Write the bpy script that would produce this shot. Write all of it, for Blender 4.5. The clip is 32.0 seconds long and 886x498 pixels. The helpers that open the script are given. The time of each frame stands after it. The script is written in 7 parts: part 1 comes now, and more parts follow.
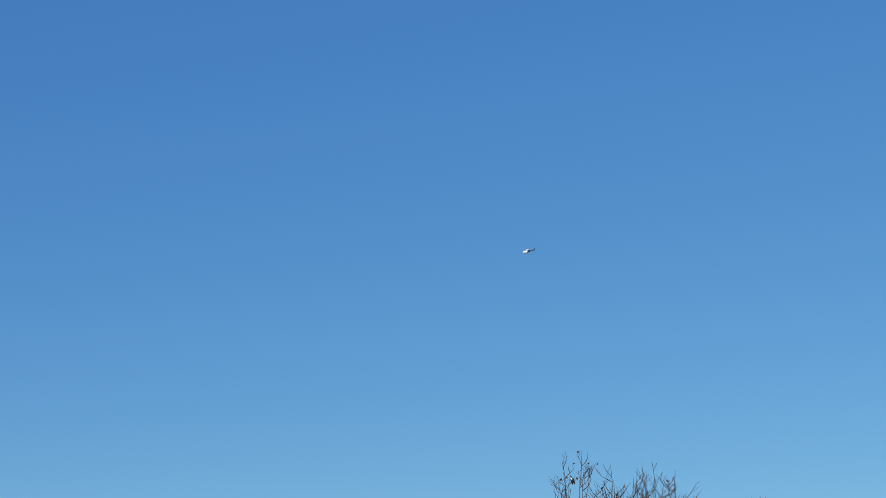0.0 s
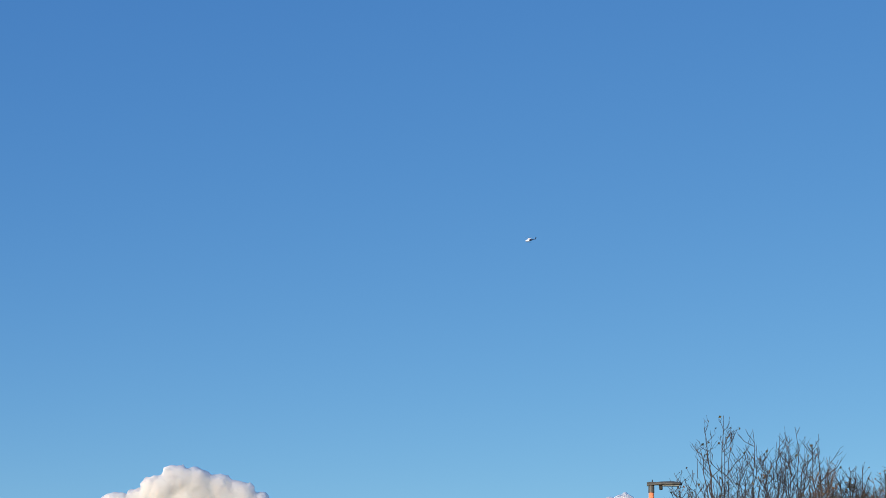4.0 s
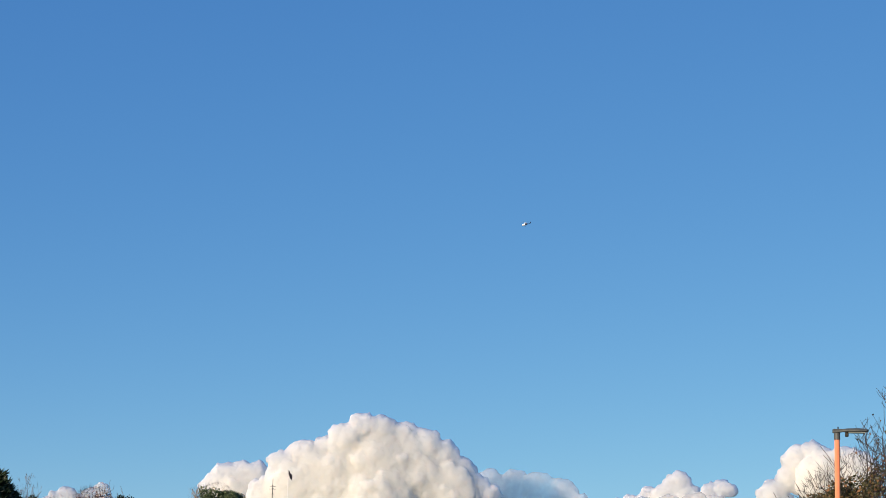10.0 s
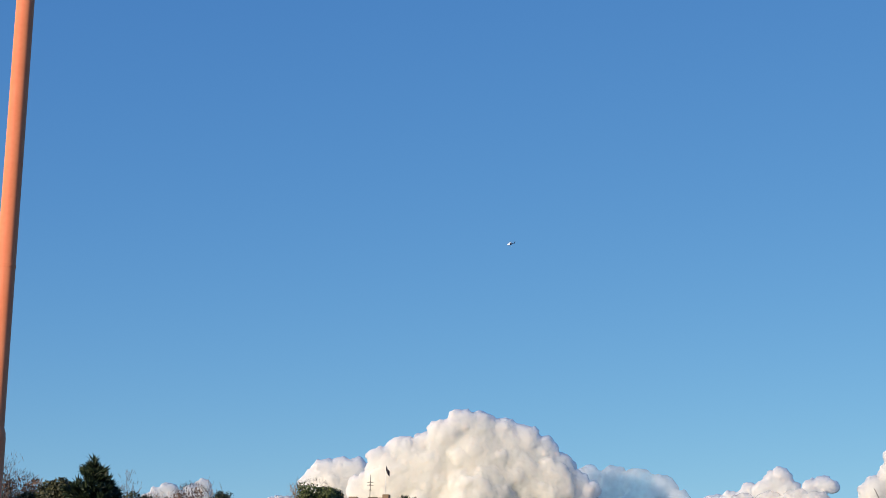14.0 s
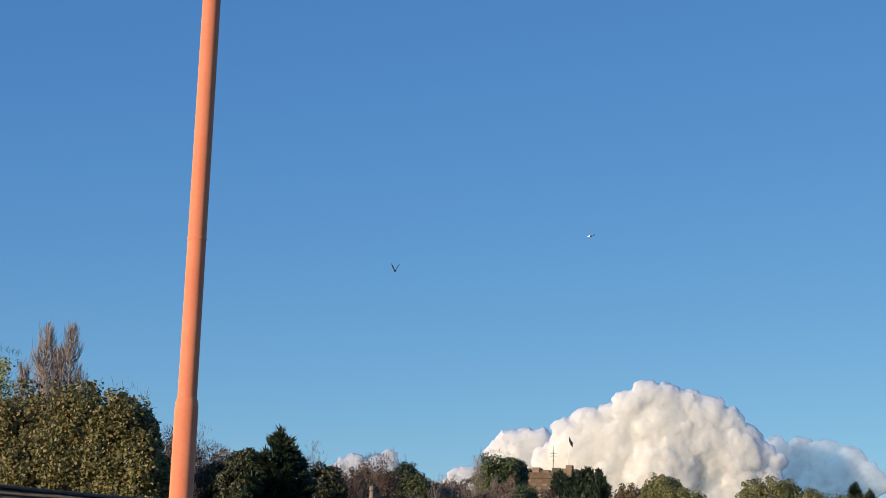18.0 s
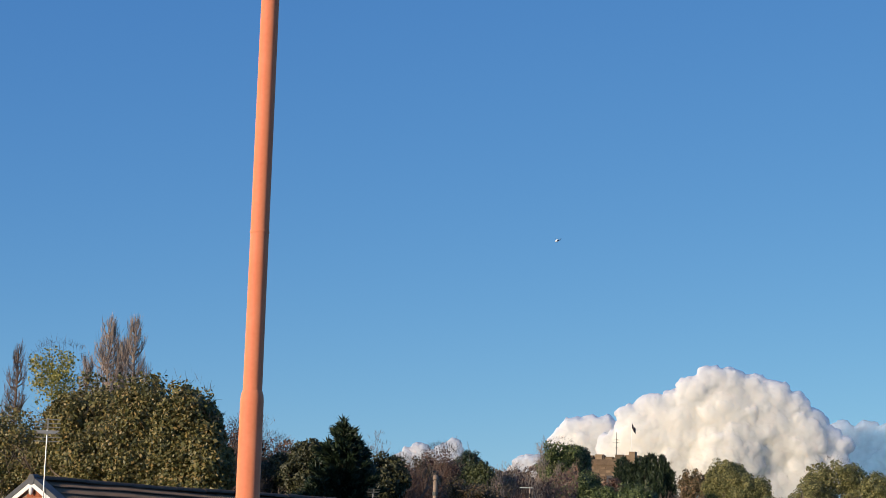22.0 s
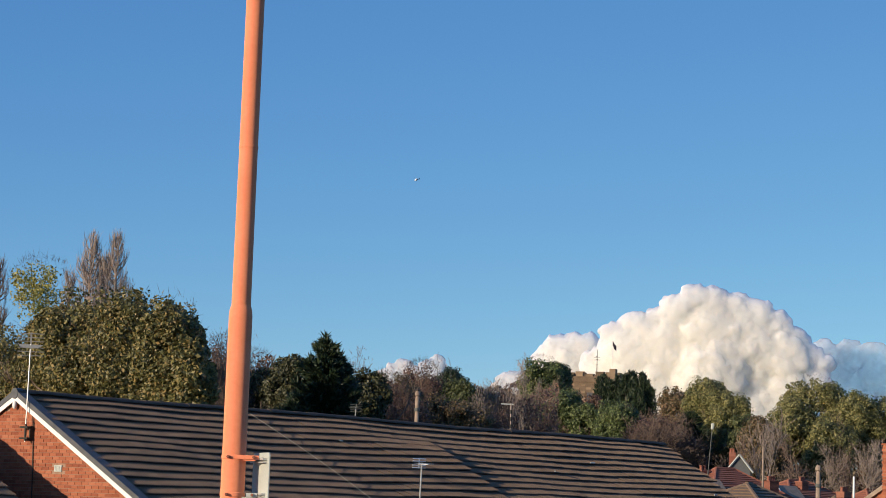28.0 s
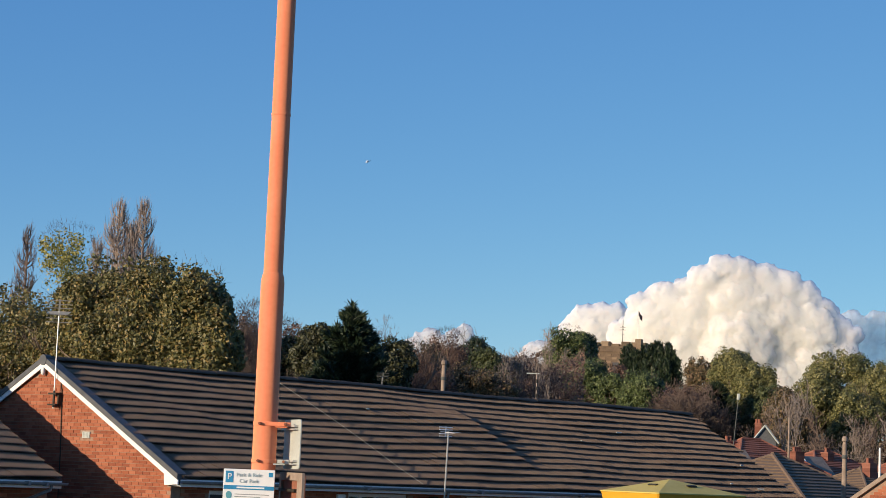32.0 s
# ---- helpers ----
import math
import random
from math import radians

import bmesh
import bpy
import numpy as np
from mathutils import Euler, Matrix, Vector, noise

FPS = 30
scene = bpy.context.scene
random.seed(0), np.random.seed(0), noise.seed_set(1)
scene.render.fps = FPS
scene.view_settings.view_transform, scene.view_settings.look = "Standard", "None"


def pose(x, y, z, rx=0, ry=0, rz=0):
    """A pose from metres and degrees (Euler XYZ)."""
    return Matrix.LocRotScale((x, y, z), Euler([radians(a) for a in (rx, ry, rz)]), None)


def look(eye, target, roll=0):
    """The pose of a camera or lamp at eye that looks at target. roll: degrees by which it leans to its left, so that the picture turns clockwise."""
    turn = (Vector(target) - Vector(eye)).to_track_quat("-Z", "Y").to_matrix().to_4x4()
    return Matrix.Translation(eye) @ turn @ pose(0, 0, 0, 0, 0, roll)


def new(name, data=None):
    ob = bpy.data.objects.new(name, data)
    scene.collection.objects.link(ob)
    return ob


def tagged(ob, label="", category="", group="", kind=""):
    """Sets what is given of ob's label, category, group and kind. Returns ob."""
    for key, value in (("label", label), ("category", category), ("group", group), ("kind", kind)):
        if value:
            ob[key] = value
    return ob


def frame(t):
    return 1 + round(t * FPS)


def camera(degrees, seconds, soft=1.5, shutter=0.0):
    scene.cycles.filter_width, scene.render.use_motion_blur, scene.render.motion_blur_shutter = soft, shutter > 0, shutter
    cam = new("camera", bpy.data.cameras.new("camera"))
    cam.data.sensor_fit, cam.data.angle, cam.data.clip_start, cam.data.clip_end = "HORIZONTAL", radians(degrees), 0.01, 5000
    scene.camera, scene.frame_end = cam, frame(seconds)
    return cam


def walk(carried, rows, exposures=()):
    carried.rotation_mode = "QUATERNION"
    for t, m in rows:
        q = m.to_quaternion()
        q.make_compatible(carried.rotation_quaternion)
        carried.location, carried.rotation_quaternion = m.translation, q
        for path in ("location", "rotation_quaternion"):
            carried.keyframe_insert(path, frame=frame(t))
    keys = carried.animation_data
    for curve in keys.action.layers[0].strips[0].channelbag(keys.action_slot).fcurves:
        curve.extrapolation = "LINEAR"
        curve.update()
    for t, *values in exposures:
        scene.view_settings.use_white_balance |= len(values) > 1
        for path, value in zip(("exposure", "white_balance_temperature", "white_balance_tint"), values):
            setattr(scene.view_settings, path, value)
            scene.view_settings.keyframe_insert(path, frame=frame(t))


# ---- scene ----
cam = camera(24.57, 32.0, soft=0.8)

# seconds, eye x, y, z, pitch up, roll, yaw to the left (metres, degrees)
PATH = [
    (0.0, 0.0525, 0.0, 1.6, 13.748, 0.847, -18.973),
    (0.5, 0.0520, 0.0, 1.6, 13.292, 0.957, -18.407),
    (1.0, 0.0515, 0.0, 1.6, 12.955, 0.884, -18.023),
    (1.5, 0.0510, 0.0, 1.6, 12.901, 1.082, -17.613),
    (2.0, 0.0505, 0.0, 1.6, 12.830, 0.958, -16.937),
    (2.5, 0.0500, 0.0, 1.6, 12.929, 1.104, -16.390),
    (3.0, 0.0495, 0.0, 1.6, 12.810, 1.424, -15.820),
    (3.5, 0.0490, 0.0, 1.6, 12.775, 1.350, -15.245),
    (5.5, 0.0470, 0.0, 1.6, 12.486, 0.941, -14.779),
    (6.0, 0.0465, 0.0, 1.6, 12.299, 1.209, -14.607),
    (6.5, 0.0460, 0.0, 1.6, 12.017, 1.140, -14.208),
    (7.0, 0.0455, 0.0, 1.6, 11.911, 1.136, -13.520),
    (7.5, 0.0450, 0.0, 1.6, 11.716, 0.922, -12.885),
    (8.0, 0.0445, 0.0, 1.6, 11.454, 0.733, -12.143),
    (8.5, 0.0440, 0.0, 1.6, 11.186, 0.717, -11.527),
    (9.0, 0.0435, 0.0, 1.6, 10.971, 1.117, -11.058),
    (9.5, 0.0430, 0.0, 1.6, 11.073, 1.573, -10.499),
    (10.0, 0.0425, 0.0, 1.6, 11.134, 1.601, -9.842),
    (10.5, 0.0420, 0.0, 1.6, 10.976, 1.455, -9.195),
    (11.0, 0.0415, 0.0, 1.6, 10.918, 1.402, -8.659),
    (11.5, 0.0410, 0.0, 1.6, 10.933, 1.536, -8.402),
    (12.0, 0.0405, 0.0, 1.6, 10.705, 1.426, -8.377),
    (12.5, 0.0400, 0.0, 1.6, 10.736, 1.542, -7.992),
    (13.0, 0.0395, 0.0, 1.6, 11.051, 1.469, -7.490),
    (13.5, 0.0390, 0.0, 1.6, 11.046, 1.734, -7.367),
    (15.5, 0.0417, 0.0, 1.6001, 10.546, 1.846, -5.177),
    (16.0, 0.0358, 0.0, 1.6, 10.553, 2.092, -4.281),
    (16.5, 0.0315, 0.0, 1.5989, 10.517, 2.233, -3.645),
    (17.0, 0.0258, 0.0, 1.5948, 10.329, 2.308, -3.078),
    (17.5, 0.0207, 0.0, 1.5929, 10.075, 2.245, -2.621),
    (18.0, 0.0142, 0.0, 1.5945, 9.951, 2.322, -1.933),
    (18.5, 0.0078, 0.0, 1.5968, 9.910, 2.231, -1.094),
    (19.0, 0.0045, 0.0, 1.5979, 9.911, 2.322, -0.414),
    (19.5, 0.0031, 0.0, 1.5986, 9.978, 2.163, 0.005),
    (20.0, 0.0027, 0.0, 1.601, 10.112, 1.880, 0.426),
    (20.5, 0.0009, 0.0, 1.6024, 10.139, 1.378, 0.701),
    (21.0, -0.0027, 0.0, 1.603, 9.944, 1.558, 0.478),
    (21.5, -0.0036, 0.0, 1.6022, 9.594, 1.676, -0.098),
    (22.0, -0.0017, 0.0, 1.6012, 9.567, 1.745, -0.241),
    (22.5, 0.0047, 0.0, 1.6019, 9.601, 1.490, -0.301),
    (23.0, 0.0090, 0.0, 1.6038, 9.719, 1.466, -0.510),
    (23.5, 0.0104, 0.0, 1.6025, 9.528, 1.346, -0.492),
    (24.0, 0.0102, 0.0, 1.5982, 9.007, 1.187, -0.124),
    (24.5, 0.0087, 0.0, 1.596, 8.923, 1.360, 0.302),
    (26.5, -0.0292, 0.0, 1.5964, 8.474, 2.763, -0.548),
    (27.0, -0.0362, 0.0, 1.5937, 7.392, 2.408, -1.617),
    (27.5, -0.0395, 0.0, 1.5943, 6.852, 2.004, -1.614),
    (28.0, -0.0439, 0.0, 1.5975, 7.243, 1.993, -0.834),
    (28.5, -0.0506, 0.0, 1.5993, 7.552, 2.271, -0.232),
    (29.0, -0.0577, 0.0, 1.5979, 7.556, 2.503, -0.272),
    (29.5, -0.0633, 0.0, 1.5944, 6.772, 2.497, -1.042),
    (30.0, -0.0647, 0.0, 1.59, 5.903, 2.523, -1.850),
    (30.5, -0.0667, 0.0, 1.5881, 5.704, 2.618, -1.489),
    (31.0, -0.0701, 0.0, 1.5865, 5.824, 2.616, -0.919),
    (31.5, -0.0745, 0.0, 1.5884, 6.224, 2.619, -0.389),
    (32.0, -0.0786, 0.0, 1.5905, 6.348, 2.348, -0.130),
]


def eye_pose(x, y, z, pitch, roll, yaw):
    return pose(x, y, z, 90 + pitch, 0, yaw) @ pose(0, 0, 0, 0, 0, roll)


walk(cam, [(r[0], eye_pose(*r[1:])) for r in PATH],
     exposures=[(0, -0.09, 6200, 10), (3, 0.0, 6300, 10), (9, 0.02, 6350, 10), (18, 0.0, 6450, 10), (24, 0.03, 6450, 10), (28, 0.1, 6600, 10), (32, 0.13, 6650, 10)])

# ---- world and sun ----
SUN_WAY = Vector((0.783, 0.584, -0.211)).normalized()
world = bpy.data.worlds.new("sky")
scene.world = world
world.use_nodes = True
wn = world.node_tree.nodes
sky = wn.new("ShaderNodeTexSky")
sky.sky_type = "NISHITA"
sky.sun_disc = False
sky.sun_elevation = radians(12.2)
sky.sun_rotation = radians(233.3)
sky.altitude = 60
sky.air_density = 0.62
sky.dust_density = 0.25
sky.ozone_density = 3.3
tint = wn.new("ShaderNodeMix")
tint.data_type, tint.blend_type = "RGBA", "MULTIPLY"
tint.inputs[0].default_value = 1.0
tint.inputs[7].default_value = (0.83, 0.98, 0.96, 1)
world.node_tree.links.new(sky.outputs[0], tint.inputs[6])
even = wn.new("ShaderNodeMix")
even.data_type = "RGBA"
even.inputs[0].default_value = 0.2
even.inputs[7].default_value = (1.1, 3.2, 6.4, 1)
world.node_tree.links.new(tint.outputs[2], even.inputs[6])
# the haze whitens the sky low down: red grows faster than blue as the sky brightens
bands, clear_sky = wn.new("ShaderNodeSeparateColor"), wn.new("ShaderNodeCombineColor")
world.node_tree.links.new(even.outputs[2], bands.inputs[0])
for i, (power, gain) in enumerate(((1.35, 1.052), (1.05, 1.035), (0.6, 2.04))):
    p, g = wn.new("ShaderNodeMath"), wn.new("ShaderNodeMath")
    p.operation, g.operation = "POWER", "MULTIPLY"
    p.inputs[1].default_value, g.inputs[1].default_value = power, gain
    world.node_tree.links.new(bands.outputs[i], p.inputs[0])
    world.node_tree.links.new(p.outputs[0], g.inputs[0])
    world.node_tree.links.new(g.outputs[0], clear_sky.inputs[i])
world.node_tree.links.new(clear_sky.outputs[0], wn["Background"].inputs[0])
wn["Background"].inputs[1].default_value = 0.115
sun_data = bpy.data.lights.new("sun", "SUN")
sun_data.energy = 4.9
sun_data.angle = radians(0.53)
sun_data.color = (1.0, 0.83, 0.63)
sun = new("sun", sun_data)
sun.matrix_world = look((0, 0, 60), Vector((0, 0, 60)) + SUN_WAY)


# ---- places by bearing ----
EYE = 1.6


def bearing(az, d, z=0.0):
    """A place d metres off, az degrees to the right of +y."""
    return Vector((d * math.sin(radians(az)), d * math.cos(radians(az)), z))


def height_at(el, d):
    return EYE + d * math.tan(radians(el))


def smooth(a, b, v):
    k = min(1.0, max(0.0, (v - a) / (b - a)))
    return k * k * (3 - 2 * k)


def ground_z(d):
    """The height of the ground d metres from the camera: a car park, a dip, then the hill."""
    z = -1.2 * smooth(13, 30, d) + 10.5 * smooth(75, 330, d)
    return z - 14 * smooth(500, 4600, d)


# ---- materials ----
def material(name):
    m = bpy.data.materials.new(name)
    m.use_nodes = True
    nt = m.node_tree
    return m, nt.nodes, nt.links, nt.nodes["Principled BSDF"]


def ramp_node(nodes, stops):
    r = nodes.new("ShaderNodeValToRGB")
    e = r.color_ramp.elements
    e[0].position, e[0].color = stops[0][0], (*stops[0][1], 1)
    e[1].position, e[1].color = stops[-1][0], (*stops[-1][1], 1)
    for p, c in stops[1:-1]:
        s = e.new(p)
        s.color = (*c, 1)
    return r


def surface(name, stops, scale=6.0, rough=0.7, metal=0.0, bump=0.1, per="", fine=8.0, spec=0.3, differ=0.5):
    """Noise at two scales (and a value per piece) drives the colour; noise drives roughness and relief."""
    m, n, l, b = material(name)
    tc = n.new("ShaderNodeTexCoord")
    a = n.new("ShaderNodeTexNoise")
    a.inputs["Scale"].default_value, a.inputs["Detail"].default_value = scale, 6
    f = n.new("ShaderNodeTexNoise")
    f.inputs["Scale"].default_value, f.inputs["Detail"].default_value = scale * fine, 4
    l.new(tc.outputs["Object"], a.inputs["Vector"])
    l.new(tc.outputs["Object"], f.inputs["Vector"])
    mix = n.new("ShaderNodeMath")
    mix.operation = "MULTIPLY_ADD"
    mix.inputs[1].default_value = 0.35
    l.new(f.outputs["Fac"], mix.inputs[0])
    half = n.new("ShaderNodeMath")
    half.operation = "MULTIPLY"
    half.inputs[1].default_value = 0.65
    l.new(a.outputs["Fac"], half.inputs[0])
    l.new(half.outputs[0], mix.inputs[2])
    out = mix.outputs[0]
    if per:
        src = n.new("ShaderNodeObjectInfo" if per == "object" else "ShaderNodeNewGeometry")
        add = n.new("ShaderNodeMath")
        add.operation = "MULTIPLY_ADD"
        add.inputs[1].default_value = differ
        l.new(src.outputs["Random" if per == "object" else "Random Per Island"], add.inputs[0])
        sub = n.new("ShaderNodeMath")
        sub.operation = "MULTIPLY_ADD"
        sub.inputs[1].default_value, sub.inputs[2].default_value = 0.7, 0.15 - differ / 2
        l.new(out, sub.inputs[0])
        l.new(sub.outputs[0], add.inputs[2])
        out = add.outputs[0]
    r = ramp_node(n, stops)
    l.new(out, r.inputs[0])
    l.new(r.outputs[0], b.inputs["Base Color"])
    b.inputs["Roughness"].default_value, b.inputs["Metallic"].default_value = rough, metal
    b.inputs["Specular IOR Level"].default_value = spec
    if bump:
        bp = n.new("ShaderNodeBump")
        bp.inputs["Strength"].default_value, bp.inputs["Distance"].default_value = bump, 0.02
        l.new(f.outputs["Fac"], bp.inputs["Height"])
        l.new(bp.outputs[0], b.inputs["Normal"])
    return m


def leaf_material(name, stops, clear=0.28):
    m, n, l, b = material(name)
    g = n.new("ShaderNodeNewGeometry")
    r = ramp_node(n, stops)
    l.new(g.outputs["Random Per Island"], r.inputs[0])
    b.inputs["Roughness"].default_value = 0.48
    b.inputs["Specular IOR Level"].default_value = 0.45
    l.new(r.outputs[0], b.inputs["Base Color"])
    tr = n.new("ShaderNodeBsdfTranslucent")
    l.new(r.outputs[0], tr.inputs["Color"])
    mix = n.new("ShaderNodeMixShader")
    mix.inputs[0].default_value = clear
    l.new(b.outputs[0], mix.inputs[1])
    l.new(tr.outputs[0], mix.inputs[2])
    l.new(mix.outputs[0], n["Material Output"].inputs["Surface"])
    return m


M_GROUND = surface("grass_and_earth", [(0.3, (0.05, 0.06, 0.025)), (0.7, (0.12, 0.11, 0.06))], 0.3, 0.9)
M_TARMAC = surface("tarmac", [(0.3, (0.035, 0.035, 0.037)), (0.7, (0.075, 0.073, 0.07))], 3, 0.85)
M_ORANGE = surface("orange_paint", [(0.25, (0.86, 0.29, 0.135)), (0.55, (0.91, 0.34, 0.17)), (0.8, (0.93, 0.38, 0.21))], 5, 0.6, bump=0.03, spec=0.25)
M_ORANGE.node_tree.nodes["Principled BSDF"].inputs["Diffuse Roughness"].default_value = 1.0
M_LAMPGREY = surface("dark_grey_casting", [(0.3, (0.06, 0.065, 0.06)), (0.7, (0.12, 0.125, 0.115))], 8, 0.5)
M_TILE = surface("concrete_tile", [(0.1, (0.106, 0.073, 0.050)), (0.5, (0.175, 0.121, 0.083)), (0.9, (0.245, 0.174, 0.122))], 5, 0.85, bump=0.25, per="object", differ=0.16)
M_TILE_REST = surface("concrete_tile_field", [(0.1, (0.106, 0.073, 0.050)), (0.5, (0.175, 0.121, 0.083)), (0.9, (0.245, 0.174, 0.122))], 5, 0.85, bump=0.25, per="island", differ=0.16)
# also on the roof shell, where its darkness deepens the shade under tile noses
M_RIDGE = surface("ridge_tile", [(0.25, (0.045, 0.033, 0.024)), (0.75, (0.12, 0.088, 0.064))], 6, 0.85, bump=0.3)
M_VERGE = surface("grey_verge", [(0.25, (0.055, 0.06, 0.065)), (0.75, (0.125, 0.127, 0.13))], 6, 0.6)
M_BRICK = surface("red_brick", [(0.15, (0.205, 0.057, 0.030)), (0.5, (0.32, 0.099, 0.048)), (0.85, (0.42, 0.155, 0.083))], 9, 0.85, bump=0.3, per="object")
M_BRICK_REST = surface("red_brick_field", [(0.15, (0.205, 0.057, 0.030)), (0.5, (0.32, 0.099, 0.048)), (0.85, (0.42, 0.155, 0.083))], 9, 0.85, bump=0.3, per="island")
M_MORTAR = surface("mortar", [(0.3, (0.25, 0.15, 0.10)), (0.7, (0.36, 0.23, 0.16))], 14, 0.95)
M_WHITE = surface("white_upvc", [(0.3, (0.72, 0.71, 0.68)), (0.7, (0.84, 0.83, 0.80))], 6, 0.4, bump=0.02)
M_GUTTER = surface("grey_gutter", [(0.3, (0.16, 0.165, 0.175)), (0.7, (0.27, 0.275, 0.28))], 6, 0.4, bump=0.03)
M_METAL = surface("weathered_aluminium", [(0.3, (0.42, 0.42, 0.40)), (0.7, (0.62, 0.61, 0.58))], 9, 0.45, 0.4, bump=0.03)
M_SIGNBACK = surface("grey_sign_back", [(0.3, (0.38, 0.40, 0.36)), (0.7, (0.50, 0.52, 0.47))], 7, 0.5, bump=0.03)
M_SIGN = surface("white_sign_face", [(0.3, (0.80, 0.80, 0.77)), (0.7, (0.88, 0.88, 0.85))], 5, 0.35, bump=0.0)
M_BLUE = surface("blue_print", [(0.3, (0.03, 0.22, 0.42)), (0.7, (0.05, 0.30, 0.52))], 20, 0.4, bump=0.0)
M_BLUE_PALE = surface("faded_blue_green_print", [(0.3, (0.10, 0.32, 0.36)), (0.7, (0.16, 0.40, 0.44))], 20, 0.4, bump=0.0)
M_TEAL = surface("faded_teal_print", [(0.3, (0.34, 0.44, 0.46)), (0.7, (0.45, 0.54, 0.55))], 20, 0.4, bump=0.0)
M_INK = surface("faded_print", [(0.3, (0.26, 0.28, 0.26)), (0.7, (0.36, 0.38, 0.36))], 30, 0.5, bump=0.0)
M_BLACK = surface("black_paint", [(0.3, (0.02, 0.018, 0.012)), (0.7, (0.045, 0.04, 0.03))], 12, 0.6, bump=0.03)
M_BROWNBOARD = surface("brown_board", [(0.3, (0.22, 0.085, 0.05)), (0.7, (0.30, 0.12, 0.07))], 7, 0.7)
M_YELLOW = surface("yellow_fibreglass", [(0.25, (0.58, 0.29, 0.022)), (0.6, (0.66, 0.34, 0.03)), (0.8, (0.70, 0.39, 0.05))], 4, 0.45, bump=0.04)
M_YELLOW_LID = surface("sun_bleached_yellow", [(0.25, (0.50, 0.38, 0.08)), (0.7, (0.64, 0.50, 0.13))], 4, 0.55, bump=0.05)
M_SHELL = surface("grey_machine_shell", [(0.3, (0.14, 0.14, 0.14)), (0.7, (0.22, 0.22, 0.22))], 6, 0.5)
M_CURTAIN = surface("grey_green_curtain", [(0.3, (0.20, 0.25, 0.26)), (0.7, (0.32, 0.38, 0.39))], 6, 0.9)
M_ROOM = surface("dim_room", [(0.3, (0.05, 0.05, 0.055)), (0.7, (0.1, 0.1, 0.1))], 3, 0.9)
M_OLDBRICK = surface("sooty_brick", [(0.15, (0.14, 0.052, 0.035)), (0.5, (0.23, 0.09, 0.06)), (0.85, (0.32, 0.14, 0.095))], 9, 0.9, bump=0.3, per="island")
M_REDROOF = surface("red_clay_tile", [(0.2, (0.17, 0.060, 0.042)), (0.5, (0.265, 0.100, 0.064)), (0.8, (0.33, 0.145, 0.095))], 1.4, 0.85, bump=0.2, per="island")
M_STONE = surface("weathered_sandstone", [(0.2, (0.075, 0.053, 0.037)), (0.5, (0.18, 0.128, 0.083)), (0.8, (0.30, 0.22, 0.145))], 0.7, 0.9, per="object")
M_WOODPOLE = surface("weathered_wood", [(0.3, (0.2, 0.15, 0.11)), (0.7, (0.36, 0.28, 0.22))], 5, 0.85)
M_BARK = surface("grey_brown_bark", [(0.3, (0.10, 0.075, 0.055)), (0.7, (0.22, 0.17, 0.13))], 3, 0.9)
M_TWIG = surface("brown_twigs", [(0.3, (0.11, 0.078, 0.06)), (0.7, (0.22, 0.158, 0.122))], 2, 0.85)
M_TWIG_RED = surface("reddish_brown_twigs", [(0.3, (0.085, 0.054, 0.042)), (0.7, (0.175, 0.112, 0.086))], 2, 0.85)
M_TWIG_DARK = surface("dark_twigs", [(0.3, (0.03, 0.026, 0.024)), (0.7, (0.085, 0.068, 0.058))], 2, 0.85)
# lighter copy of the brown twigs: the sunlight on them is put into the colour
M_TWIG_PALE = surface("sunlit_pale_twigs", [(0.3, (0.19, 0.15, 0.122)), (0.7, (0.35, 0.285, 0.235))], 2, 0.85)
M_TWIG_POPLAR = surface("pinkish_grey_twigs", [(0.3, (0.235, 0.185, 0.150)), (0.7, (0.40, 0.32, 0.265))], 2, 0.85)
M_AERIAL = surface("dull_aluminium", [(0.3, (0.22, 0.215, 0.19)), (0.7, (0.36, 0.35, 0.31))], 9, 0.55, 0.2, bump=0.03)
M_FLAG = surface("dark_flag_cloth", [(0.3, (0.02, 0.02, 0.03)), (0.7, (0.06, 0.05, 0.06))], 1, 0.9)
M_HELI_WHITE = surface("white_aircraft_paint", [(0.3, (0.70, 0.77, 0.86)), (0.7, (0.78, 0.85, 0.93))], 0.4, 0.25, bump=0.0, spec=0.5)
M_HELI_DARK = surface("navy_aircraft_paint", [(0.3, (0.008, 0.016, 0.045)), (0.7, (0.018, 0.032, 0.08))], 0.4, 0.35, bump=0.0)
M_FEATHER = surface("black_feathers", [(0.3, (0.008, 0.008, 0.012)), (0.7, (0.03, 0.03, 0.04))], 30, 0.5, bump=0.05)
M_FEATHER_W = surface("white_feathers", [(0.3, (0.72, 0.72, 0.70)), (0.7, (0.85, 0.85, 0.82))], 30, 0.7, bump=0.05)

L_OLIVE = leaf_material("olive_autumn_leaf", [(0.0, (0.045, 0.050, 0.016)), (0.45, (0.140, 0.136, 0.045)), (0.75, (0.262, 0.220, 0.077)), (1.0, (0.315, 0.215, 0.078))], 0.2)
L_OLIVE2 = leaf_material("brown_green_leaf", [(0.0, (0.044, 0.041, 0.019)), (0.5, (0.146, 0.115, 0.053)), (1.0, (0.332, 0.206, 0.106))])
L_GREEN = leaf_material("mid_green_leaf", [(0.0, (0.032, 0.042, 0.014)), (0.6, (0.102, 0.121, 0.041)), (1.0, (0.204, 0.220, 0.086))])
L_IVY = leaf_material("ivy_green_leaf", [(0.0, (0.033, 0.048, 0.017)), (0.6, (0.114, 0.149, 0.047)), (1.0, (0.231, 0.275, 0.099))])
